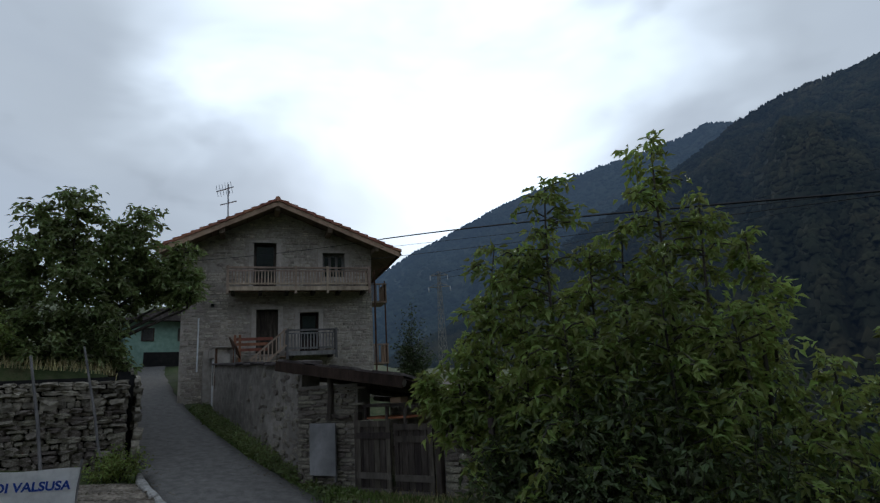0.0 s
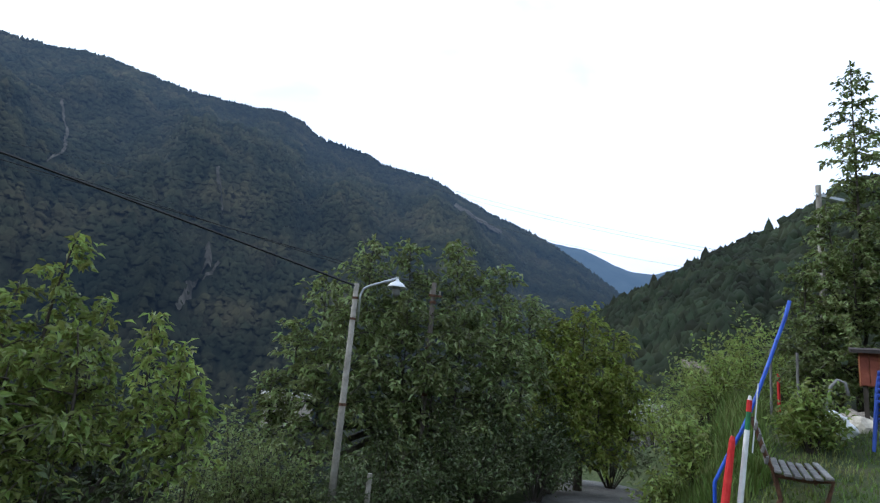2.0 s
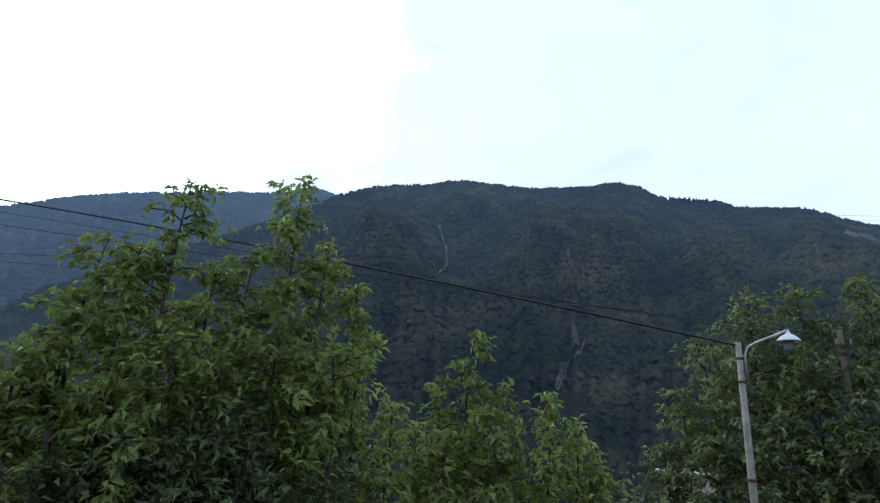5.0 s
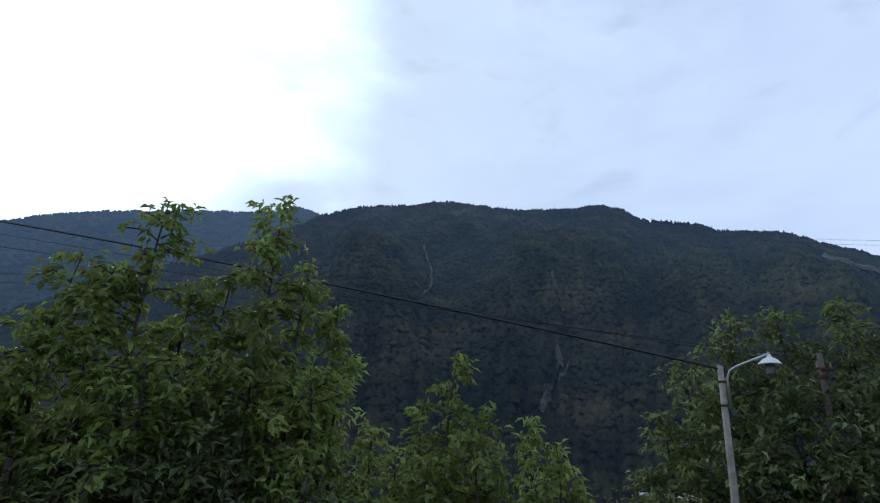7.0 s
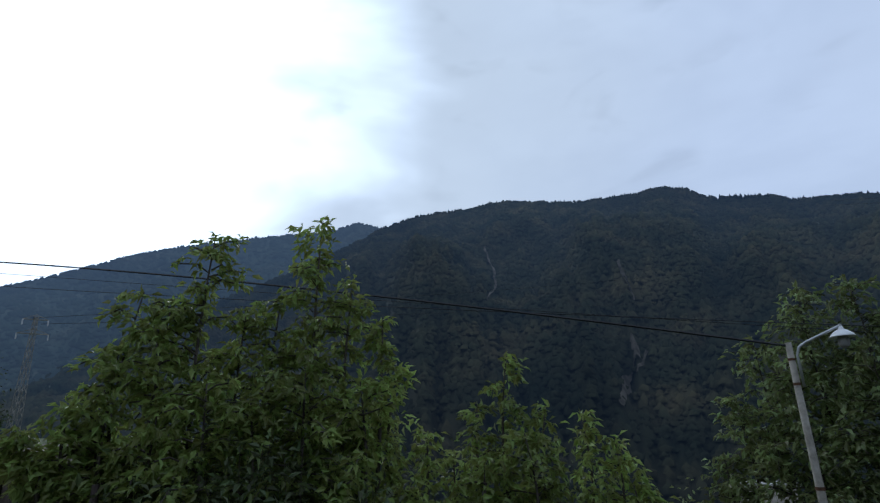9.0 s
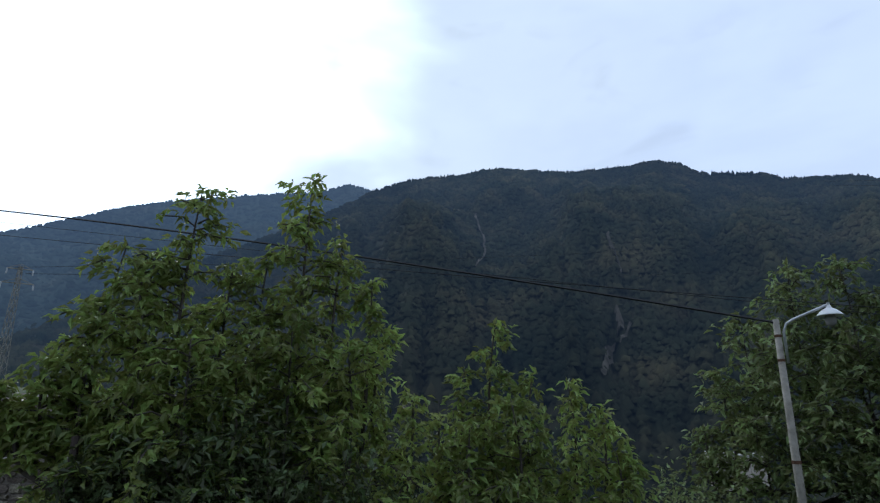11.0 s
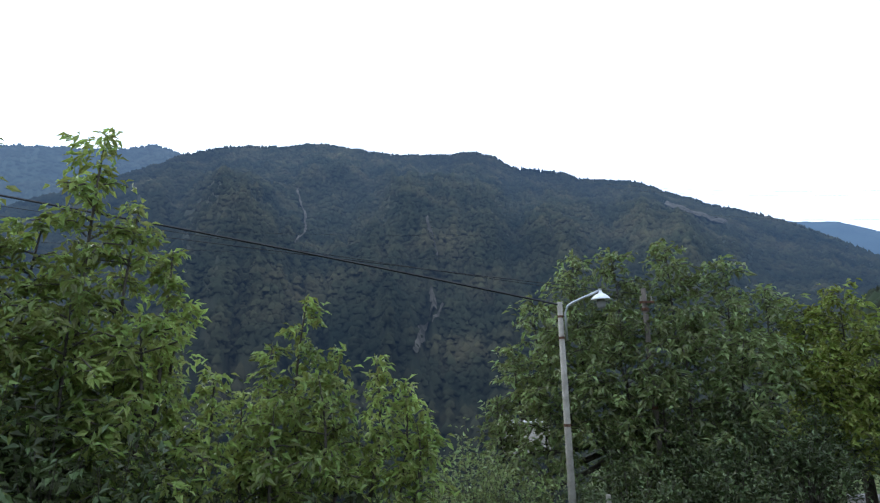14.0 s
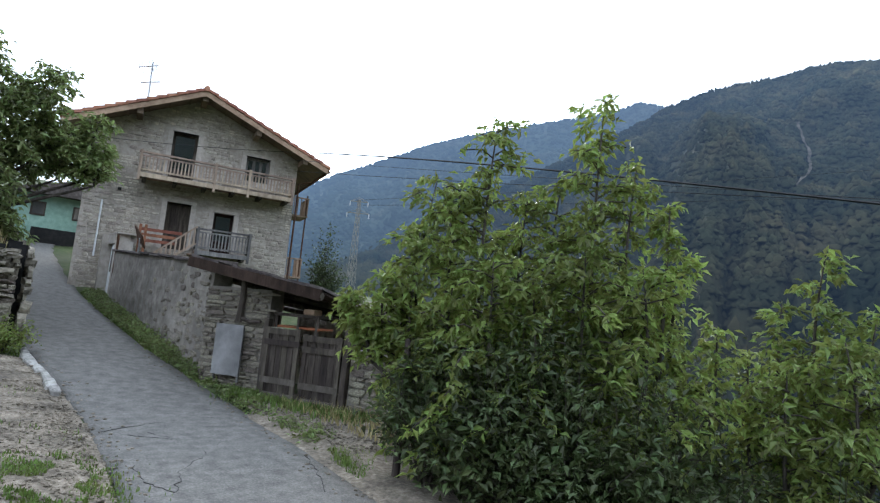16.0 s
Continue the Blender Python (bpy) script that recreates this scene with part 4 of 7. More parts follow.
def dress_house(house):
    for name, u0, u1, z0, z1 in OPENINGS:
        surround(house, u0, u1, z0, z1)
        if name == "upper_window":
            glazed(house, "window", u0, u1, z0, z1, 3, mat="grey_wood")
        elif name == "lower_window_door":
            glazed(house, "glazed_door", u0, u1, z0, z1, 1, True, mat="shed_board")
        elif name == "upper_door":
            glazed(house, "glazed_door", u0, u1, z0, z1, 1, True)
        else:
            door = part("door", front_box(bmesh.new(), u0, u1, z0, z1, -0.34, -0.28), "dark_wood", house, "dark boarded wooden door")
            for k in range(5):
                a = u0 + (u1 - u0) * k / 5
                part("board", front_box(bmesh.new(), a + 0.01, a + (u1 - u0) / 5 - 0.01, z0 + 0.02, z1 - 0.05, -0.28, -0.255), "dark_wood", door)
    balcony(house, "upper_balcony", 1.85, 8.1, 6.8, 1.05, [1.9, 4.75, 6.15, 8.05], "wood")
    balcony(house, "lower_balcony", 4.35, 6.55, 3.95, 1.0, [4.4, 6.5], "wood", 0.95, "grey_wood")
    # side balconies that show beyond the corner
    for z, m in ((6.3, "wood"), (3.4, "wood")):
        bm = bmesh.new()
        front_box(bm, H_W, H_W + 0.75, z - 0.08, z, -1.6, -0.1)
        front_box(bm, H_W + 0.7, H_W + 0.76, z + 0.8, z + 0.86, -1.6, -0.1)
        front_box(bm, H_W, H_W + 0.76, z + 0.8, z + 0.86, -0.14, -0.1)
        for k in range(5):
            front_box(bm, H_W + 0.06 + k * 0.16, H_W + 0.10 + k * 0.16, z, z + 0.8, -0.14, -0.1)
        for k in range(8):
            front_box(bm, H_W + 0.7, H_W + 0.74, z, z + 0.8, -1.5 + k * 0.18, -1.44 + k * 0.18)
        part("side_balcony", bm, m, house)
    part("corner_post", front_box(bmesh.new(), H_W + 0.66, H_W + 0.72, 1.2, 7.3, -0.28, -0.22), "rust", house)
    # roof: two thick slopes with a deep overhang
    over, back = 1.15, -9.9
    zl, zr, up = front_outline_z(0), front_outline_z(H_W), 0.12
    ul, ur = -0.95, H_W + 1.15
    sl, sr = (APEX_Z - EAVE_L) / APEX_U, (APEX_Z - EAVE_R) / (H_W - APEX_U)
    ends = ((ul, EAVE_L + sl * ul), (ur, EAVE_R - sr * (ur - H_W)))
    for (u, z) in ends:
        deck = prism(bmesh.new(), [on_front(APEX_U, APEX_Z + 0.02, over), on_front(u, z + 0.02, over), on_front(u, z + 0.10, over), on_front(APEX_U, APEX_Z + 0.10, over)], -H_N * (over - back))
        slope = part("roof_slope", deck, "soffit", house)
        bm = prism(bmesh.new(), [on_front(APEX_U, APEX_Z - 0.12, over + 0.03), on_front(u, z - 0.12, over + 0.03), on_front(u, z + 0.11, over + 0.03), on_front(APEX_U, APEX_Z + 0.11, over + 0.03)], -H_N * 0.06)
        part("barge_board", bm, "fascia", slope, "pale wooden barge board")
        # clay tiles in rows
        n = 14
        length = math.hypot(u - APEX_U, z - APEX_Z)
        for k in range(n):
            t0, t1 = k / n, (k + 1.25) / n
            p0 = (APEX_U + (u - APEX_U) * t0, APEX_Z + (z - APEX_Z) * t0)
            p1 = (APEX_U + (u - APEX_U) * min(t1, 1.02), APEX_Z + (z - APEX_Z) * min(t1, 1.02))
            row = prism(bmesh.new(), [on_front(p0[0], p0[1] + 0.11, over + 0.08), on_front(p1[0], p1[1] + 0.155, over + 0.08), on_front(p1[0], p1[1] + 0.29, over + 0.08), on_front(p0[0], p0[1] + 0.21, over + 0.08)], -H_N * (over + 0.08 - back))
            part("roof_course", row, "tiles", slope)
    part("ridge_tile", tube([on_front(APEX_U, APEX_Z + 0.2, over + 0.1), on_front(APEX_U, APEX_Z + 0.2, back)], 0.12, 8), "tiles", house)
    # purlins under the overhang
    for u in (-0.1, 1.6, APEX_U, 6.3, H_W + 0.1):
        z = (front_outline_z(min(max(u, 0), H_W))) - 0.2
        part("purlin", front_box(bmesh.new(), u - 0.12, u + 0.12, z - 0.12, z + 0.14, 0.0, over - 0.1, 0.02), "soffit", house)
    for u in np.arange(0.4, H_W, 0.75):
        zz = front_outline_z(u)
        part("soffit_batten", front_box(bmesh.new(), u - 0.03, u + 0.03, zz - 0.03, zz + 0.03, 0.0, over - 0.05), "soffit", house)
    # gutter and downpipes
    gz = ends[1][1]
    part("gutter", tube([on_front(ur + 0.05, gz, over), on_front(ur + 0.05, gz - 0.05, back)], 0.07, 8), "rust", house)
    part("downpipe", tube([on_front(ur + 0.03, gz - 0.05, 0.6), on_front(ur - 0.45, gz - 0.45, 0.35), on_front(H_W + 0.12, gz - 0.6, 0.12), on_front(H_W + 0.1, 1.0, 0.1)], 0.045, 8), "rust", house)
    part("downpipe", tube([on_front(0.72, 5.6, 0.06), on_front(0.72, 3.3, 0.06)], 0.035, 8), "enamel", house)
    part("wall_vent", front_box(bmesh.new(), 1.2, 1.33, 6.1, 6.22, -0.1, 0.06), "dark", house)
    # outside stair up to the lower balcony, with an orange gate
    stair = part("outside_stair", front_box(bmesh.new(), 3.0, 4.35, 3.25, 3.35, 0.2, 1.05), "wood", house)
    for k in range(6):
        part("step", front_box(bmesh.new(), 2.9 + k * 0.24, 3.16 + k * 0.24, 2.75 + k * 0.2, 2.80 + k * 0.2, 0.15, 1.0), "wood", stair)
    bm = bmesh.new()
    beam(bm, on_front(2.85, 3.0, 1.04), on_front(4.35, 4.25, 1.04), 0.05, 0.09)
    beam(bm, on_front(2.85, 3.65, 1.04), on_front(4.35, 4.95, 1.04), 0.05, 0.07)
    for k in range(9):
        u = 2.95 + k * 0.165
        front_box(bm, u - 0.03, u + 0.03, 3.1 + k * 0.14, 3.72 + k * 0.14, 1.02, 1.05)
    part("stair_railing", bm, "rail_wood", stair)
    gate = part("orange_railing", front_box(bmesh.new(), 2.25, 3.8, 4.5, 4.62, 0.9, 0.95), "red_wood", house, "orange-stained wooden railing")
    for z in (4.05, 4.28):
        part("board", front_box(bmesh.new(), 2.25, 3.6, z, z + 0.12, 0.9, 0.94), "red_wood", gate)
    for u in (2.25, 2.45):
        part("post", front_box(bmesh.new(), u - 0.05, u + 0.05, 3.1, 4.75, 0.86, 0.98), "red_wood", gate)
    # aerial on the roof
    part("aerial_mast", tube([on_front(1.75, 9.2, -1.5), on_front(1.7, 12.35, -1.5)], 0.04, 6), "zinc", house)
    part("aerial_boom", tube([on_front(1.15, 11.95, -1.5), on_front(1.95, 12.25, -1.5)], 0.03, 6), "zinc", house)
    for k in range(6):
        u, z = 1.2 + k * 0.13, 11.97 + k * 0.05
        part("aerial_rod", beam(bmesh.new(), on_front(u + 0.06, z - 0.3, -1.5), on_front(u - 0.06, z + 0.3, -1.5), 0.025, 0.025), "zinc", house)
    part("aerial_arm", tube([on_front(1.35, 11.35, -1.7), on_front(2.1, 11.45, -1.3)], 0.03, 6), "zinc", house)


house, front_wall, front_stones = build_house()
dress_house(house)


# ---------------------------------------------------------------- garden wall, lean-to, shed and gate beside the lane
W_L, W_R = Vector((-24.3, 4.4, 0)), Vector((-13.2, 4.4, 0))        # wall along the lane
G_A, G_B = Vector((-13.15, 4.33, 0)), Vector((-9.95, 6.0, 0))         # front of the shed yard
G_X = (G_B - G_A).normalized()
G_N = Vector((G_X.y, -G_X.x, 0))
G_ROT = Matrix((G_X, -G_N, Vector((0, 0, 1)))).transposed()


def gate_box(bm, u0, u1, z0, z1, o0, o1, bevel=0.0):
    c = G_A + G_X * (u0 + u1) / 2 + G_N * (o0 + o1) / 2 + Vector((0, 0, (z0 + z1) / 2))
    return add_box(bm, c, (abs(u1 - u0), abs(o1 - o0), abs(z1 - z0)), G_ROT, bevel)


def build_yard():
    wall = thing("garden_wall", "old plastered stone garden wall rising along the lane", "wall", at=pose(-18.8, 4.75, 0.9))
    inv = wall.matrix_world.inverted()
    cols, rows = 46, 10
    verts, faces = [], []
    for i in range(cols):
        x = W_L.x + (W_R.x - W_L.x) * i / (cols - 1)
        top = 3.45 + (2.85 - 3.45) * i / (cols - 1)
        foot = ground_z(x, 4.6) - 0.4
        for j in range(rows):
            z = foot + (top - foot) * j / (rows - 1)
            verts.append(inv @ Vector((x, 4.42 - 0.05 * fbm(x * 1.3, z * 1.7, 2.0), z)))
    n = len(verts)
    verts += [inv @ Vector((p.x - 18.8, 4.85, p.z + 0.9)) for p in verts]
    for i in range(cols - 1):
        for j in range(rows - 1):
            a = i * rows + j
            faces.append((a, a + rows, a + rows + 1, a + 1))
        a = i * rows + rows - 1
        faces.append((a, a + rows, a + rows + n, a + n))
    for i in (0, cols - 1):
        for j in range(rows - 1):
            a = i * rows + j
            faces.append((a, a + 1, a + 1 + n, a + n))
    mesh_object("wall_body", verts, faces, "plaster", wall)
    rng = random.Random(21)
    x = W_L.x
    while x < W_R.x - 0.3:
        w = rng.uniform(0.7, 1.2)
        x1 = min(x + w, W_R.x + 0.12)
        z = 3.47 + (2.87 - 3.47) * (x - W_L.x) / (W_R.x - W_L.x)
        ob = part("coping_slab", box((0, 0, 0), (x1 - x - 0.02, 0.62, 0.07), bevel=0.012), "slate", wall)
        ob.matrix_local = inv @ pose((x + x1) / 2, 4.62, z + rng.uniform(-0.015, 0.02), rng.uniform(-2, 2), 3.1 + rng.uniform(-1, 1), 0)
        x = x1
    # stones showing where the plaster has fallen, thick towards the corner
    items = []
    for _ in range(900):
        x, z = rng.uniform(-19.5, -13.3), rng.uniform(0.2, 2.8)
        bare = (x + 19.5) / 6.2
        if rng.random() > bare ** 1.6 or fbm(x * 0.9, z * 0.9, 4.0) < 0.25 - 0.5 * bare:
            continue
        zf = ground_z(x, 4.6)
        if z < zf + 0.05 or any(abs(x - q[0]) < 0.26 and abs(z - q[1]) < 0.11 for q in items):
            continue
        items.append((x, z))
    mats = [Matrix.Translation((x, 4.43, z)) @ Euler((0, rng.uniform(-0.12, 0.12), 0)).to_matrix().to_4x4() @ Matrix.Diagonal((rng.uniform(0.2, 0.5), rng.uniform(0.025, 0.05), rng.uniform(0.07, 0.16), 1)) for x, z in items]
    lay_stones(mats, wall, 150, "stones bare of plaster", True)

    # lean-to with the white street door, between wall and house
    lean = thing("lean_to", "low plastered lean-to with a pale street door", "outbuilding", at=pose(-25.6, 4.6, 1.8))
    inv = lean.matrix_world.inverted()
    bm = bmesh.new()
    add_box(bm, inv @ Vector((-24.62, 4.75, 2.6)), (0.7, 0.5, 2.6))
    add_box(bm, inv @ Vector((-26.5, 4.9, 2.6)), (0.5, 1.2, 3.2))
    add_box(bm, inv @ Vector((-25.6, 4.75, 4.0)), (1.4, 0.5, 0.35))
    part("wall", bm, "render_trim", lean)
    door = part("door", box(inv @ Vector((-25.45, 4.62, 2.75)), (0.95, 0.06, 2.1), bevel=0.01), "enamel", lean, "pale painted door")
    part("door_pane", box(inv @ Vector((-25.45, 4.575, 3.15)), (0.34, 0.02, 0.9)), "glass", door)
    part("door_frame", box(inv @ Vector((-24.93, 4.58, 2.75)), (0.09, 0.12, 2.2)), "enamel", lean)
    part("roof_slab", box(inv @ Vector((-25.5, 4.95, 4.22)), (1.6, 0.9, 0.05)), "render_trim", lean)
    part("downpipe", tube([inv @ Vector((-24.2, 4.45, 1.9)), inv @ Vector((-24.2, 4.45, 4.1))], 0.045, 8), "rust", lean)

    dish = thing("tilted_panel", "small dark panel tilted on a bracket above the wall", "panel", at=pose(-23.2, 4.95, 3.4))
    part("panel", box((0, 0, 0.65), (0.8, 0.05, 0.62), Euler((0.5, 0.55, 0.2)).to_matrix(), 0.01), "rust", dish)
    part("bracket", tube([(0.05, 0, 0), (0.05, 0, 0.3), (0, 0, 0.6)], 0.025, 6), "zinc", dish)

    # front wall of the yard: stone, with a pale board on it
    front = thing("yard_wall", "rubble stone end wall of the shed yard", "wall", at=Matrix.Translation(G_A))
    inv = front.matrix_world.inverted()
    bm = bmesh.new()
    c = G_A + G_X * 0.85 - G_N * 0.22 + Vector((0, 0, 0.9))
    add_box(bm, inv @ c, (1.75, 0.42, 2.9), G_ROT)
    part("wall_body", bm, "plaster", front)
    mats = []
    z = 0.0
    while z < 2.25:
        h, u = rng.uniform(0.05, 0.12), -0.02
        while u < 1.65:
            w = rng.uniform(0.14, 0.6)
            p = G_A + G_X * (u + w / 2) + G_N * 0.0 + Vector((0, 0, z + h / 2))
            mats.append(Matrix.Translation(p) @ G_ROT.to_4x4() @ Matrix.Diagonal((w - 0.015, rng.uniform(0.02, 0.06), h - 0.012, 1)))
            u += w
        z += h
    lay_stones(mats, front, 150, "small stones of the wall", True)
    board = thing("notice_board", "pale grey plywood board leaning on the stone wall", "board")
    bm = gate_box(bmesh.new(), 0.50, 1.24, 0.48, 1.55, 0.14, 0.17, 0.004)
    part("panel", bm, "pale_board", board)
    for u in (0.53, 1.18):
        part("batten", gate_box(bmesh.new(), u, u + 0.04, 0.36, 1.5, 0.105, 0.14), "grey_wood", board)

    # gate: two old leaves of boards
    def leaf(label, u0, u1, z0, z1, lean, seed):
        r = random.Random(seed)
        g = thing("yard_gate", label, "gate", "leaves of the yard gate")
        n = 6
        for k in range(n):
            a, b = u0 + (u1 - u0) * k / n, u0 + (u1 - u0) * (k + 1) / n
            part("board", gate_box(bmesh.new(), a + 0.006, b - 0.006, z0 + r.uniform(0, 0.05), z1 - r.uniform(0, 0.10), lean, lean + 0.03), "dark_wood", g)
        for z in (z0 + 0.32, z0 + 0.62, z1 - 0.35, z1 - 0.12):
            part("cross_rail", gate_box(bmesh.new(), u0 - 0.02, u1 + 0.01, z, z + 0.12, lean + 0.03, lean + 0.065), "old_pole" if z < z0 + 0.7 else "dark_wood", g)
        for u in (u0, u1 - 0.09):
            part("stile", gate_box(bmesh.new(), u, u + 0.09, z0, z1 + 0.02, lean + 0.031, lean + 0.06), "dark_wood", g)
        return g
    leaf("old dark weathered board gate leaf with grey rails", 1.82, 2.66, -0.16, 1.58, 0.10, 1)
    leaf("old dark weathered board gate leaf standing closed", 2.72, 3.62, -0.2, 1.5, 0.02, 2)
    for u, h in ((1.74, 1.75), (3.72, 1.95)):
        post = thing("gate_post", "dark timber gate post", "post", "gate posts")
        part("timber", gate_box(bmesh.new(), u - 0.06, u + 0.06, -0.2, h, -0.06, 0.08, 0.01), "dark_wood", post)
    shelf = thing("crate_rack", "dark timber rack of odds and ends behind the gate", "rack")
    part("top_board", gate_box(bmesh.new(), 1.85, 2.95, 1.84, 1.90, -0.6, 0.0), "dark_wood", shelf)
    for u in (1.9, 2.45, 2.9):
        part("upright", gate_box(bmesh.new(), u - 0.03, u + 0.03, 0.1, 1.84, -0.1, -0.04), "dark_wood", shelf)
    part("low_board", gate_box(bmesh.new(), 1.85, 2.95, 1.60, 1.64, -0.6, -0.05), "rust_board", shelf)
    bucket = thing("yellow_crate", "orange-yellow plastic crate on the rack", "crate")
    part("body", gate_box(bmesh.new(), 2.5, 2.78, 1.9, 2.02, -0.4, -0.1, 0.02), "fascia", bucket)
    # wall and lower part behind the yard
    # dark boards added to stand in for the shade inside the shed
    boards = thing("shade_boarding", "dark board wall added behind the gate for the shed's shaded interior", "wall")
    for k in range(15):
        u = 2.55 + k * 0.16
        part("board", gate_box(bmesh.new(), u, u + 0.15, -0.5, 1.75 + rng.uniform(-0.08, 0.05), -1.75, -1.72), "dark_wood", boards)
    rear = thing("shed_rear_wall", "pale rubble wall at the back of the shed", "wall")
    bm = gate_box(bmesh.new(), 0.2, 5.4, -0.8, 2.35, -3.6, -3.2)
    part("wall_body", bm, "mortar", rear)
    mats, z = [], 0.4
    while z < 2.2:
        h, u = rng.uniform(0.1, 0.2), 0.25
        while u < 5.3:
            w = rng.uniform(0.18, 0.5)
            p = G_A + G_X * (u + w / 2) - G_N * 3.2 + Vector((0, 0, z + h / 2))
            mats.append(Matrix.Translation(p) @ G_ROT.to_4x4() @ Matrix.Diagonal((w - 0.02, rng.uniform(0.03, 0.08), h - 0.02, 1)))
            u += w
        z += h
    lay_stones(mats, rear, 0, "rubble stones")
    # shed roof: slabs on poles, sloping down from the house
    roof = thing("shed_roof", "sagging dark slab roof of the open shed", "roof")

    def at(u, o, z):
        return G_A + G_X * u + G_N * o + Vector((0, 0, z))
    corners = [at(-0.3, 0.35, 3.0), at(3.35, 0.55, 2.45), at(3.5, -3.0, 1.72), at(-0.15, -3.0, 2.12)]
    for k in range(4):
        t = k / 3
        a, b = corners[0].lerp(corners[3], t), corners[1].lerp(corners[2], t)
        bm = bmesh.new()
        add_tube(bm, [a - Vector((0, 0, 0.16)), b - Vector((0, 0, 0.16))], 0.075, 7)
        part("pole", bm, "dark_wood", roof)
    for k in range(11):
        a0, a1 = k / 11, (k + 0.97) / 11
        q = [corners[0].lerp(corners[1], v).lerp(corners[3].lerp(corners[2], v), w) - Vector((0, 0, 0.09)) for v, w in ((a0, 0.01), (a1, 0.01), (a1, 0.99), (a0, 0.99))]
        part("roof_board", prism(bmesh.new(), q, (0, 0, 0.03)), "shed_board", roof)
    rows, colsn = 5, 9
    for j in range(rows):
        for i in range(colsn):
            s0, s1, t0, t1 = i / colsn, (i + 1.12) / colsn, j / rows, (j + 1.2) / rows
            q = [corners[0].lerp(corners[1], s).lerp(corners[3].lerp(corners[2], s), t) for s, t in ((s0, t0), (min(s1, 1), t0), (min(s1, 1), min(t1, 1)), (s0, min(t1, 1)))]
            lift = Vector((0, 0, -0.05 + 0.012 * ((i + j) % 3) + rng.uniform(-0.012, 0.012)))
            part("slab", prism(bmesh.new(), [p + lift for p in q], (0, 0, 0.05)), "slate", roof)
    for u, o, z, top in ((1.0, 0.06, 1.62, 2.68), (3.55, -2.7, -0.3, 1.8)):
        part("prop", tube([at(u, o, z), at(u + 0.04, o, (z + top) / 2), at(u, o, top)], [0.08, 0.07, 0.065], 7), "dark_wood", roof)
    part("front_beam", beam(bmesh.new(), corners[0] + Vector((0, 0, -0.16)) + G_N * 0.05, corners[1] + Vector((0, 0, -0.14)) + G_N * 0.05, 0.05, 0.22), "shed_board", roof, "dark red-brown front beam")
    side = thing("yard_wall", "low rubble wall beside the gate post", "wall", at=Matrix.Translation(at(4.3, -0.2, 0)))
    inv = side.matrix_world.inverted()
    bm = bmesh.new()
    add_box(bm, inv @ at(4.3, -0.22, 0.45), (1.0, 0.36, 1.7), G_ROT)
    part("wall_body", bm, "plaster", side)
    mats, z = [], -0.3
    while z < 1.2:
        h, u = rng.uniform(0.08, 0.18), 3.82
        while u < 4.75:
            w = rng.uniform(0.16, 0.45)
            mats.append(Matrix.Translation(at(u + w / 2, -0.03, z + h / 2)) @ G_ROT.to_4x4() @ Matrix.Diagonal((w - 0.015, rng.uniform(0.02, 0.06), h - 0.012, 1)))
            u += w
        z += h
    lay_stones(mats, side, 60, "small stones of the low wall", True)
    part("brace", tube([at(1.0, 0.06, 1.72), at(1.3, 0.08, 1.64), at(1.6, 0.1, 1.67)], 0.04, 6), "dark_wood", roof)


build_yard()


def house_stones():
    order = []
    for u0, u1, z0, z1, d in front_stones:
        p = on_front((u0 + u1) / 2, (z0 + z1) / 2, 0.0)
        order.append(Matrix.Translation(p) @ H_ROT.to_4x4() @ Matrix.Diagonal((u1 - u0, d, z1 - z0, 1)))
    lay_stones(order, front_wall, 300, "smaller rubble stones of the front")


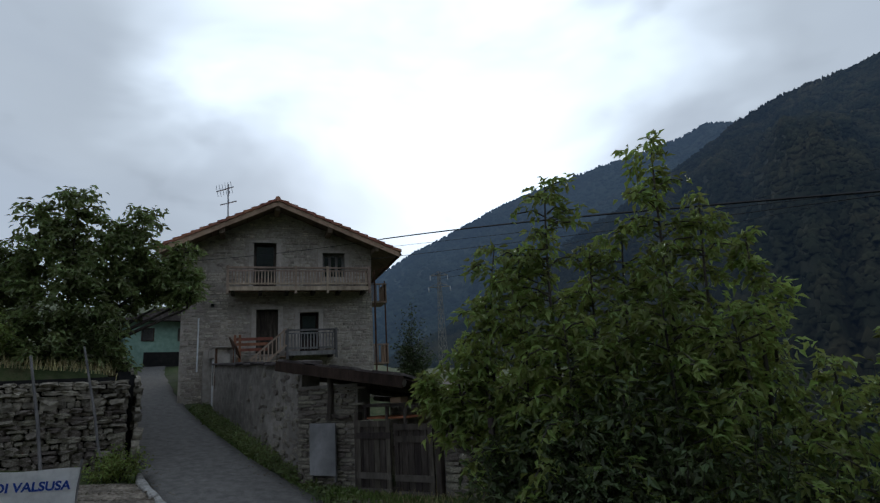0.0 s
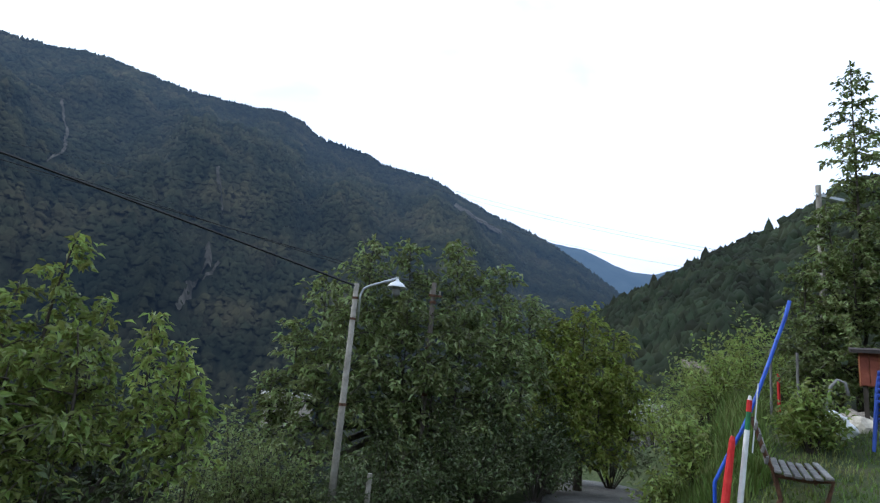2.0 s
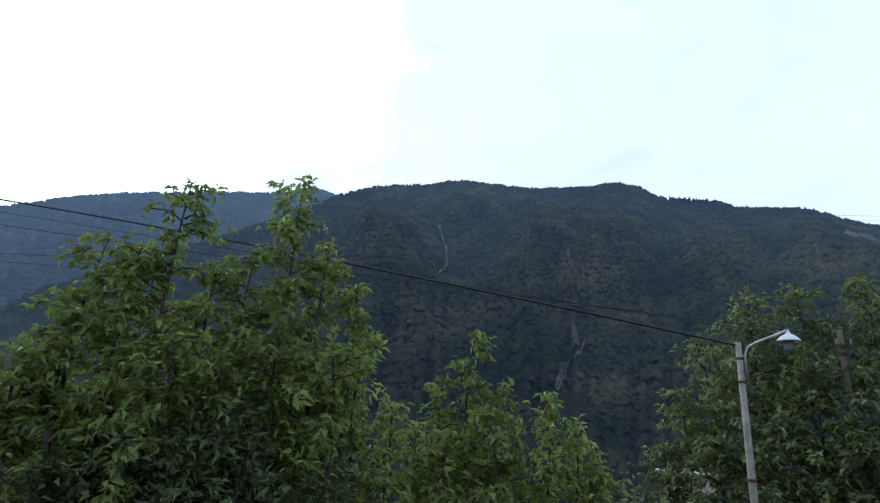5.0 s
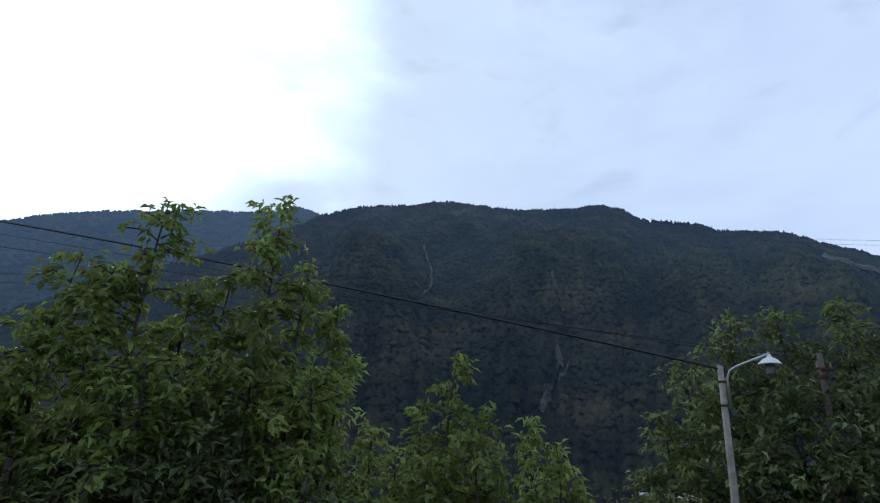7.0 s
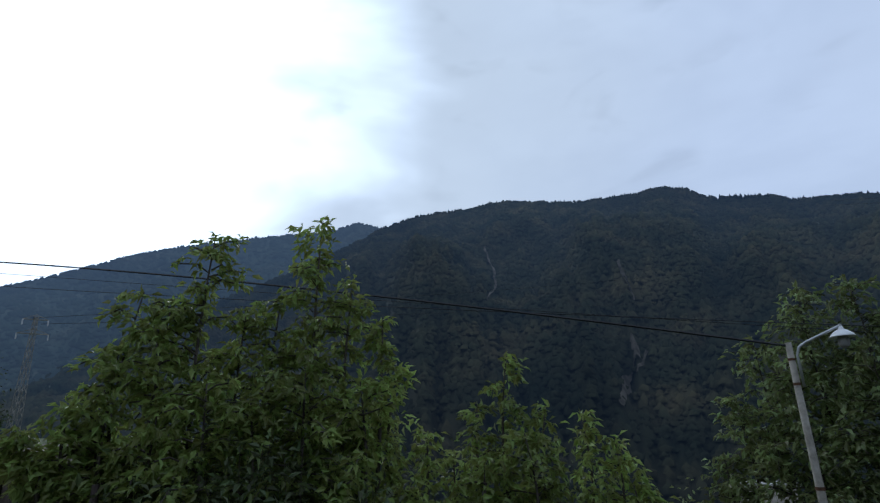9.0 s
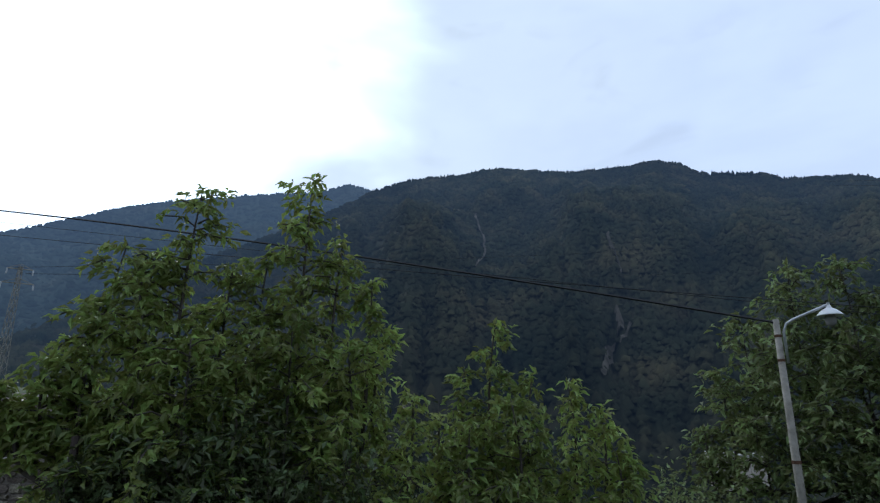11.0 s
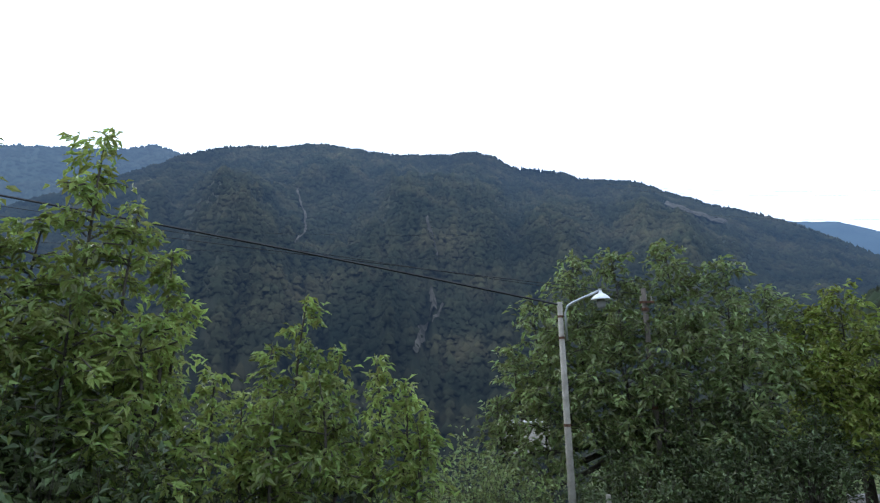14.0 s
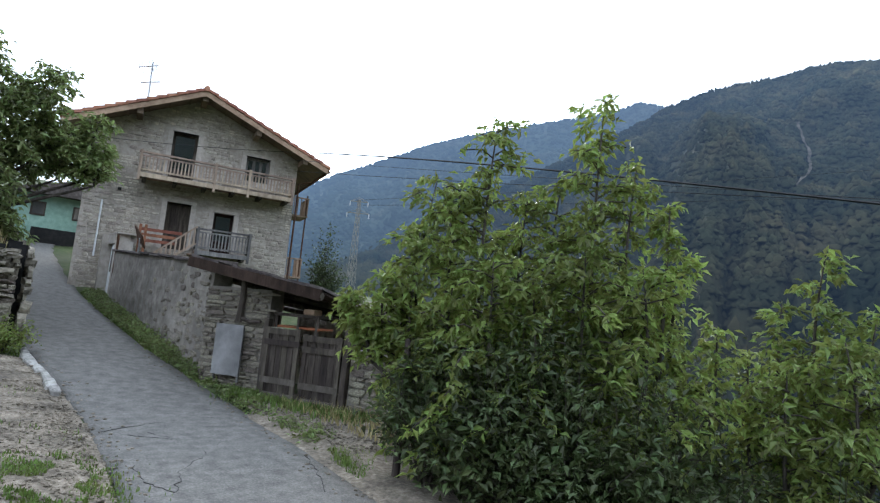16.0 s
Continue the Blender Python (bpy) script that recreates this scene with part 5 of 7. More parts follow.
# ---------------------------------------------------------------- retaining wall, banner and things left of the lane
def build_left():
    rng = random.Random(8)
    wall = thing("dry_stone_wall", "dry stone retaining wall of rough brown-grey rubble", "wall", at=pose(-16, 0.2, 0.4))
    inv = wall.matrix_world.inverted()
    # near-black core paints in the shade of the gaps between stones
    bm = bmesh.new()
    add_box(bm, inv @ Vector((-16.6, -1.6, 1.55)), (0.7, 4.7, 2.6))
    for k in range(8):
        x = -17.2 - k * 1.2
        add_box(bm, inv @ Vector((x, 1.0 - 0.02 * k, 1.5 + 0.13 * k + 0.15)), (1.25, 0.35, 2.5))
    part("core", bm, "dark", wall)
    mats = []
    z = 0.25
    while z < 2.75:
        h, y = rng.uniform(0.08, 0.2), 1.05
        while y > -3.8:
            w = rng.uniform(0.1, 0.4)
            p = Vector((-16.24 + 0.05 * (2.6 - z) + rng.uniform(-0.03, 0.03), y - w / 2, z + h / 2))
            m = Matrix.Translation(p) @ Euler((rng.uniform(-0.1, 0.1), rng.uniform(-0.1, 0.1), math.pi / 2 + rng.uniform(-0.3, 0.3))).to_matrix().to_4x4() @ Matrix.Diagonal((w * 1.06, rng.uniform(0.08, 0.26), h * rng.uniform(0.8, 1.3), 1))
            mats.append(m)
            y -= w
        z += h * 0.93
    for x0 in np.arange(-16.3, -26, -0.42):
        base = ground_z(x0, 2.0)
        z = max(0.0, -0.1 + (-16.3 - x0) * 0.13)
        zt = z + 2.35
        while z < zt:
            h = rng.uniform(0.16, 0.3)
            p = Vector((x0 + rng.uniform(-0.1, 0.1), 1.2 + rng.uniform(-0.03, 0.03), z + h / 2 + 0.3))
            mats.append(Matrix.Translation(p) @ Euler((rng.uniform(-0.1, 0.1), rng.uniform(-0.15, 0.15), math.pi + rng.uniform(-0.2, 0.2))).to_matrix().to_4x4() @ Matrix.Diagonal((0.5, rng.uniform(0.08, 0.2), h * 1.05, 1)))
            z += h * 0.95
    lay_stones(mats, wall, 300, "boulders of the wall", True)
    # stakes against the wall
    for a, b, r in (((-14.6, -0.45, 0.45), (-15.6, -0.95, 3.35), 0.035), ((-14.9, 0.6, 0.5), (-15.7, 0.05, 3.55), 0.03)):
        st = thing("wooden_stake", "thin pale wooden stake leaning on the wall", "stake", "stakes by the wall")
        mid = Vector(a).lerp(Vector(b), 0.5) + Vector((0.02, 0.03, 0))
        part("rod", tube([a, mid, b], [r, r * 0.95, r * 0.8], 7), "grey_wood", st)
    # banner with blue writing
    ban = thing("banner", "white cloth banner with blue lettering tied to stakes", "banner", at=pose(-11.6, -0.84, 0.92, 0, 4, 92))
    bm = bmesh.new()
    cols, rows = 15, 7
    grid = [[bm.verts.new((-1.0 + 2.0 * i / (cols - 1), 0.02 * math.sin(i * 0.9 + j * 0.5), -0.36 + 0.72 * j / (rows - 1) + 0.015 * math.sin(i * 0.6))) for j in range(rows)] for i in range(cols)]
    for i in range(cols - 1):
        for j in range(rows - 1):
            bm.faces.new((grid[i][j], grid[i + 1][j], grid[i + 1][j + 1], grid[i][j + 1]))
    bmesh.ops.solidify(bm, geom=bm.faces[:], thickness=0.006)
    part("cloth", bm, "white", ban)
    for text, x, z, size in (("DI VALSUSA", -0.12, 0.05, 0.19), (".org", 0.42, -0.22, 0.15)):
        cu = bpy.data.curves.new("lettering", "FONT")
        cu.body, cu.size, cu.extrude, cu.offset = text, size, 0.004, 0.006
        cu.materials.append(M["ink"])
        ob = new("lettering", cu)
        ob.parent = ban
        ob.matrix_local = pose(x, -0.04, z, 90, 0, 0)
    rng = random.Random(77)
    for row, z, h, xs in (("bars", 0.12, 0.15, np.arange(-0.88, -0.16, 0.1)), ("small", -0.17, 0.09, np.arange(-0.6, 0.4, 0.075))):
        for x in xs:
            part("letter_bar", box((x, -0.035, z + rng.uniform(-0.012, 0.012)), (0.07 if h > 0.1 else 0.045, 0.012, h), Euler((0, rng.uniform(-0.15, 0.15), 0)).to_matrix()), "ink", ban)
    for x in (-1.0, 1.0):
        part("stake", tube([(x, 0.03, -0.75), (x, 0.03, 0.5)], 0.02, 6), "grey_wood", ban)
    # broken white kerb along the lane's edge
    for i, x in enumerate((-15.3, -14.8, -14.3, -13.75, -13.2, -12.7, -12.25)):
        kerb = thing("kerb_stone", "worn pale concrete kerb piece along the lane", "kerb", "kerb pieces")
        p, q = road_point(-HALF - 0.16 - 0.03 * math.sin(i), x), road_point(-HALF - 0.16 - 0.03 * math.sin(i + 1), x + 0.42 + 0.14 * ((i * 5) % 3) / 2)
        bm = beam(bmesh.new(), p + Vector((0, 0, 0.06)), q + Vector((0, 0, 0.06 - 0.02 * (i % 2))), 0.13 + 0.05 * ((i * 7) % 4) / 3, 0.2)
        for v in bm.verts:
            v.co += Vector((rng.uniform(-0.03, 0.03), rng.uniform(-0.03, 0.03), rng.uniform(-0.015, 0.01)))
        bmesh.ops.bevel(bm, geom=bm.edges[:], offset=0.03, segments=1, affect="EDGES")
        part("concrete", bm, "kerb", kerb)
    # gravel lay-by beside the lane
    verts, faces = [], []
    xs, ss = np.arange(-14.8, -3.0, 0.35), np.linspace(-4.6, -HALF - 0.02, 10)
    for i, x in enumerate(xs):
        for s in ss:
            p = road_point(float(s) + 0.2 * fbm(x * 0.7, s) * (s < -2), float(x))
            verts.append((p.x, p.y, max(ground_z(p.x, p.y), p.z - 0.06) + 0.07))
    nn = len(ss)
    faces = [(i * nn + j, (i + 1) * nn + j, (i + 1) * nn + j + 1, i * nn + j + 1) for i in range(len(xs) - 1) for j in range(nn - 1)]
    tagged(mesh_object("gravel_verge", verts, faces, "gravel", smooth=True), "pale dusty gravel lay-by beside the lane", "gravel", kind="structure")
    # yard floor before the gate
    verts, faces = [], []
    cols, rows = 22, 11
    for i in range(cols):
        x = -11.5 + i * 0.36
        edge = road_point(HALF - 0.22, x).y if x > -10.4 else 4.5
        for j in range(rows):
            y = edge + (6.9 - edge) * j / (rows - 1)
            verts.append((x + 0.12 * fbm(j, i), y, max(ground_z(x, y), road_point(0, x).z - 0.06) + 0.09 - 0.05 * (j == 0)))
    faces = [(i * rows + j, (i + 1) * rows + j, (i + 1) * rows + j + 1, i * rows + j + 1) for i in range(cols - 1) for j in range(rows - 1)]
    tagged(mesh_object("yard_gravel", verts, faces, "gravel", smooth=True), "patchy gravel yard before the gate", "gravel", kind="structure")
    step = thing("stone_step", "pale worn stone block lying by the yard", "stone", at=pose(-8.9, 6.6, ground_z(-8.9, 6.6) + 0.12, 0, 0, -40))
    part("block", box((0, 0, 0), (1.1, 0.28, 0.24), bevel=0.04), "kerb", step)
    stake = thing("timber_post", "thin dark timber post at the yard's edge", "post", at=Matrix.Translation(polar(-52.8, -15.4, 7.5)))
    part("rod", tube([(0, 0, -0.3), (0.01, 0.01, 0.8), (-0.02, 0.02, 1.75)], [0.055, 0.05, 0.042], 7), "dark_wood", stake)
    # green house and the roof behind the tree
    far = thing("green_house", "small mint-green house with dark shutters up the lane", "house", at=pose(-47, 4.6, 5.3, 0, 0, 4))
    part("wall", box((0, 0, 0.7), (6, 5.5, 3.2)), "mint", far)
    part("roof", prism(bmesh.new(), [(3.8, -3.4, 2.25), (3.8, 3.4, 2.25), (3.8, 0, 3.3)], (-8, 0, 0)), "slate", far)
    for y in (-1.4, 0.9):
        w = part("window", box((3.02, y, 1.35), (0.08, 0.8, 0.9)), "dark_wood", far)
        part("pane", box((3.07, y, 1.35), (0.02, 0.62, 0.72)), "glass", w)
    part("garage_door", box((3.02, -0.3, -0.35), (0.08, 2.6, 1.0)), "dark", far)
    side = thing("old_barn", "weathered plaster barn gable beyond the tree", "house", at=pose(-27, -5.6, 2.5))
    part("wall", box((0, 0, 2.2), (6, 4.8, 5.4)), "plaster", side)
    part("roof", prism(bmesh.new(), [(3.4, -3.0, 5.2), (3.4, 2.9, 4.5), (3.4, 2.9, 4.62), (3.4, -3.0, 5.35)], (-7, 0, 0)), "slate", side)
    part("chimney", box((2.4, 2.3, 5.2), (0.5, 0.5, 0.9)), "plaster", side)
    part("aerial_mast", tube([(1.5, 1.6, 4.6), (1.5, 1.6, 8.0)], 0.03, 6), "zinc", side)
    pot = thing("planter_box", "orange terracotta planter by the house corner", "planter", at=pose(-27.4, 4.35, ground_z(-27.4, 4.1) + 0.28))
    part("pot", box((0, 0, 0), (0.7, 0.4, 0.5), bevel=0.04), "red_wood", pot)
    for k, (x, y, h) in enumerate(((-28.2, 4.3, 1.6), (-28.6, 4.4, 1.9))):
        p = thing("wooden_post", "short brown timber post beside the lane", "post", "posts by the house")
        part("timber", box((x, y, ground_z(x, y) + h / 2 - 0.1), (0.14, 0.14, h), bevel=0.015), "wood", p)


build_left()


# ---------------------------------------------------------------- trees
class Leaves:
    """Gathers leaves, each a small folded blade, and makes them one mesh."""

    def __init__(self, seed):
        self.rng, self.rows = np.random.default_rng(seed), []

    def add(self, places, ways, length, width):
        n = len(places)
        if n:
            self.rows.append((np.asarray(places, float), np.asarray(ways, float), length * self.rng.uniform(0.65, 1.25, n), width))

    def mesh(self, name, mat, parent, label=""):
        p = np.concatenate([r[0] for r in self.rows])
        d = np.concatenate([r[1] for r in self.rows])
        ln = np.concatenate([r[2] for r in self.rows])[:, None]
        wd = np.concatenate([np.full(len(r[0]), r[3]) for r in self.rows])[:, None] * ln
        d /= np.linalg.norm(d, axis=1, keepdims=True) + 1e-9
        up = self.rng.normal(0, 0.55, d.shape) + [0, 0, 1.0]
        side = np.cross(d, up)
        side /= np.linalg.norm(side, axis=1, keepdims=True) + 1e-9
        nrm = np.cross(side, d)
        tip = p + d * ln - nrm * ln * 0.12
        mid = p + d * ln * 0.42
        fold = nrm * wd * 0.35
        v = np.stack([p, mid + side * wd * 0.5 + fold, tip, mid - side * wd * 0.5 + fold, p + d * ln * 0.55 - nrm * ln * 0.02], 1)
        n = len(p)
        f = np.array([[0, 1, 4], [1, 2, 4], [0, 4, 3], [4, 2, 3]])[None] + (np.arange(n) * 5)[:, None, None]
        return tagged(mesh_object(name, v.reshape(-1, 3).tolist(), f.reshape(-1, 3).tolist(), mat, parent), label)


def leader(bm, leaves, fork, tip, radius, rng, shoots, leaf, per_node, width=0.42, top=0.12, thick=0.030):
    """An upright limb from fork to tip with side shoots that carry leaves; radius: reach of the shoots at its foot."""
    fork, tip = Vector(fork), Vector(tip)
    wob = Vector((rng.uniform(-0.15, 0.15), rng.uniform(-0.15, 0.15), 0))
    pts = [fork.lerp(tip, t) + wob * math.sin(math.pi * t) for t in np.linspace(0, 1, 7)]
    add_tube(bm, pts, [thick * (1 - 0.85 * t) + 0.004 for t in np.linspace(0, 1, 7)], 6)
    length = (tip - fork).length
    for k in range(shoots):
        t = 0.04 + 0.95 * (k + rng.random()) / shoots
        base = fork.lerp(tip, t) + wob * math.sin(math.pi * t)
        prof = top + (1 - top) * (1 - t) ** 0.75 * (0.65 + 0.35 * min(1, t * 5))
        reach = radius * prof * rng.uniform(0.55, 1.12)
        a = rng.uniform(0, 2 * math.pi)
        rise = rng.uniform(0.2, 0.75) * reach
        out = Vector((math.cos(a), math.sin(a), 0))
        nodes = max(3, int(reach / (leaf * 0.55)))
        path = []
        for i in range(nodes + 1):
            s = i / nodes
            path.append(base + out * reach * s + Vector((0, 0, rise * s - 0.45 * reach * s ** 3)) + Vector((rng.uniform(-1, 1), rng.uniform(-1, 1), rng.uniform(-1, 1))) * 0.03)
        if reach > 0.35:
            add_tube(bm, path[::2] if len(path) > 4 else path, [0.010 * (1 - 0.7 * i / len(path)) + 0.002 for i in range(len(path[::2] if len(path) > 4 else path))], 4, cap=False)
        ps, ds = [], []
        for i in range(1, nodes + 1):
            for _ in range(per_node):
                way = Vector((rng.gauss(0, 1), rng.gauss(0, 1), rng.gauss(-0.55, 0.5))) + out * 0.6
                ps.append(path[i] + Vector((rng.gauss(0, 1), rng.gauss(0, 1), rng.gauss(0, 1))) * leaf * 0.30)
                ds.append(way)
        leaves.add(ps, ds, leaf, width)
    ps = [tip + Vector((rng.gauss(0, 0.03), rng.gauss(0, 0.03), rng.uniform(-0.12, 0.02))) for _ in range(6)]
    leaves.add(ps, [Vector((rng.gauss(0, 0.7), rng.gauss(0, 0.7), rng.uniform(0.1, 0.9))) for _ in ps], leaf, width)


def tree(name, label, foot, fork_z, leaders, leaf, mat, seed, shoots=46, per_node=4, trunk_r=0.11, width=0.42, group="", top=0.12, category="tree"):
    """leaders: (bearing, height angle, distance, reach, length) of each upright limb's tip."""
    rng = random.Random(seed)
    foot = Vector(foot)
    ob = thing(name, label, category, group, at=Matrix.Translation(foot))
    bm, leaves = bmesh.new(), Leaves(seed)
    tips = [polar(a, e, d) - foot for a, e, d, _, _ in leaders]
    mid = Vector((0, 0, fork_z - foot.z))
    add_tube(bm, [(0, 0, -0.3), (0.03, 0.02, mid.z * 0.5), mid], [trunk_r, trunk_r * 0.85, trunk_r * 0.7], 9)
    for tip, (_, _, _, reach, length) in zip(tips, leaders):
        foot_l = tip - Vector((tip.x * 0.06, tip.y * 0.06, length))
        add_tube(bm, [mid, mid.lerp(foot_l, 0.55) - Vector((0, 0, 0.1)), foot_l], [trunk_r * 0.5, trunk_r * 0.38, 0.032], 6)
        leader(bm, leaves, foot_l, tip, reach, rng, int(shoots * max(0.5, length / 3)), leaf, per_node, width, top)
    part("trunk", bm, "bark", ob, smooth=True)
    leaves.mesh("crown", mat, ob)
    return ob


def build_trees():
    def foot(az, d):
        p = polar(az, 0, d)
        return p.x, p.y, ground_z(p.x, p.y) - 0.05
    tree("ash_tree", "tall young broad-leaved tree with upright leafy shoots", foot(-46, 8.3), 0.6,
         [(-45.6, 20.0, 8.0, 1.05, 3.7), (-51.3, 14.0, 8.3, 0.85, 3.3), (-48.8, 13.5, 7.9, 1.0, 3.2), (-52.6, 8.6, 8.2, 0.65, 2.6), (-42.0, 13.0, 8.3, 1.0, 3.2), (-45.0, 6.0, 7.3, 1.2, 2.6), (-48.8, 4.5, 7.5, 0.9, 2.6), (-53.4, 2.4, 8.3, 0.5, 2.0), (-58.4, 1.8, 8.4, 0.42, 0.6), (-55.6, 4.0, 8.3, 0.5, 1.0), (-56.6, -0.8, 8.2, 0.45, 0.6)],
         0.15, "leaf", 41, 46, 5, top=0.32)
    tree("ash_tree", "tall young broad-leaved tree with a pale yellowish shoot", foot(-35, 8.4), 0.5,
         [(-35.0, 22.0, 8.0, 0.95, 3.9), (-38.8, 14.0, 8.2, 0.9, 3.2), (-31.6, 16.2, 8.2, 0.72, 3.2), (-28.4, 12.3, 8.2, 0.42, 2.4), (-26.6, 7.6, 8.3, 0.5, 2.2), (-36.0, 8.0, 7.4, 1.2, 2.8), (-30.6, 6.4, 7.5, 1.05, 2.6), (-41.0, 5.0, 7.3, 1.1, 2.6), (-24.0, 1.4, 8.4, 0.6, 1.7)],
         0.15, "leaf", 42, 46, 5, top=0.32)
    tree("young_tree", "small bright green broad-leaved tree below the lane", foot(-16, 9.2), -0.4,
         [(-15.9, 8.2, 9.0, 0.62, 2.7), (-12.4, 3.3, 9.0, 0.6, 2.1), (-9.0, 2.4, 9.1, 0.6, 2.0), (-19.0, 3.8, 9.0, 0.62, 2.1), (-14.5, 1.0, 8.5, 1.0, 2.1), (-6.2, 0.2, 9.0, 0.55, 1.7), (-18.5, -1.5, 8.4, 1.0, 1.9), (-21.5, -0.8, 8.8, 0.7, 1.6), (-5.0, -3.6, 9.0, 0.6, 1.3)],
         0.15, "leaf", 43, 46, 5, top=0.32)
    tree("walnut_tree", "broad dark walnut tree behind the lamp post", foot(16, 16.5), 0.8,
         [(10.5, 12.2, 16.0, 1.5, 3.2), (14.2, 12.4, 16.3, 1.5, 3.2), (19.2, 12.8, 16.2, 1.6, 3.4), (24.0, 10.6, 16.4, 1.5, 3.2), (6.3, 8.2, 16.0, 1.3, 3.0), (27.0, 7.8, 16.8, 1.4, 3.0), (4.0, 3.5, 16.0, 1.3, 2.8), (9.0, 6.0, 15.2, 1.6, 3.2), (14.5, 7.0, 14.9, 1.7, 3.4), (20.5, 6.5, 15.0, 1.7, 3.4), (25.0, 4.0, 15.4, 1.6, 3.0),
          (12.0, 1.0, 15.0, 1.6, 2.8), (18.0, 1.0, 14.8, 1.7, 2.8), (6.5, 0.0, 15.4, 1.4, 2.6), (23.5, -0.5, 15.2, 1.5, 2.6), (2.5, -1.5, 16.0, 1.2, 2.2)],
         0.22, "leaf_dark", 44, 44, 4, 0.2, top=0.3)
    tree("hazel_tree", "bushy yellow-green tree beside the bend of the road", foot(32, 17.5), 0.2,
         [(32.3, 7.2, 17.5, 1.2, 2.8), (29.5, 6.0, 17.3, 1.2, 2.6), (35.0, 4.8, 17.6, 1.1, 2.6), (36.6, 1.5, 17.6, 0.9, 2.2), (31.0, 2.0, 16.6, 1.3, 2.6), (34.0, 0.5, 16.8, 1.2, 2.4), (28.5, 0.0, 16.6, 1.2, 2.4)],
         0.19, "leaf_bright", 45, 52, 5, 0.14, top=0.4)
    tree("roadside_tree", "round dark leafy tree above the dry stone wall", (-19.3, -0.9, ground_z(-19.3, -0.9)), 3.4,
         [(-91.2, 18.2, 19.2, 1.3, 3.0), (-94.0, 16.8, 19.4, 1.3, 3.0), (-88.2, 16.0, 19.4, 1.3, 3.0), (-96.0, 12.8, 19.4, 1.3, 2.8), (-86.3, 12.8, 19.6, 1.1, 1.6), (-84.3, 12.6, 19.8, 1.0, 1.5), (-82.3, 14.3, 19.6, 0.95, 2.0), (-81.4, 11.8, 19.6, 0.7, 1.2), (-85.8, 17.2, 19.5, 1.1, 2.6), (-91.5, 11.5, 18.4, 1.5, 3.0), (-89.0, 8.5, 18.6, 1.3, 2.2), (-95.0, 7.8, 18.6, 1.3, 2.2), (-97.5, 9.0, 19.5, 1.1, 2.4)],
         0.22, "leaf_dark", 46, 64, 6, 0.16, top=0.45)
    tree("birch_tree", "slender pale-leaved birch beside the lawn", (10.2, 7.4, ground_z(10.2, 7.4)), 3.0,
         [(54.6, 27.5, 12.4, 0.8, 5.2), (52.2, 16.8, 12.3, 0.9, 3.0), (56.5, 22.0, 12.6, 1.0, 4.0), (50.6, 11.8, 12.2, 0.9, 2.4), (54.0, 13.5, 12.0, 1.1, 3.0), (57.5, 14.0, 12.4, 1.2, 3.2), (51.8, 7.5, 12.0, 0.8, 1.8), (59.5, 20.0, 12.8, 1.1, 3.6)],
         0.10, "leaf_dark", 47, 56, 5, 0.10, width=0.55, top=0.25)


def shrub(name, label, centre, size, leaf, mat, seed, count, group=""):
    """A bush: stems from one foot, leaves in clumps over an uneven mound."""
    rng = random.Random(seed)
    c = Vector(centre)
    ob = thing(name, label, "shrub", group, at=Matrix.Translation(c))
    bm, leaves = bmesh.new(), Leaves(seed)
    for k in range(count):
        a, t = rng.uniform(0, 2 * math.pi), rng.random() ** 0.5
        end = Vector((math.cos(a) * size[0] * t, math.sin(a) * size[1] * t, size[2] * (1.05 - 0.55 * t * t) * rng.uniform(0.45, 1.08)))
        mid = Vector((end.x * 0.35, end.y * 0.35, end.z * 0.6))
        add_tube(bm, [(0, 0, -0.15), mid, end], [0.014, 0.009, 0.003], 4, cap=False)
        ps, ds = [], []
        for i in range(44):
            s = rng.uniform(0.25, 1.0)
            q = mid.lerp(end, (s - 0.25) / 0.75)
            ps.append(q + Vector((rng.gauss(0, 1), rng.gauss(0, 1), rng.gauss(0, 1))) * leaf * 0.9)
            ds.append(Vector((rng.gauss(0, 1), rng.gauss(0, 1), rng.gauss(0, 0.7))))
        leaves.add(ps, ds, leaf, 0.45)
    part("branchwork", bm, "bark", ob)
    leaves.mesh("foliage", mat, ob)
    return ob


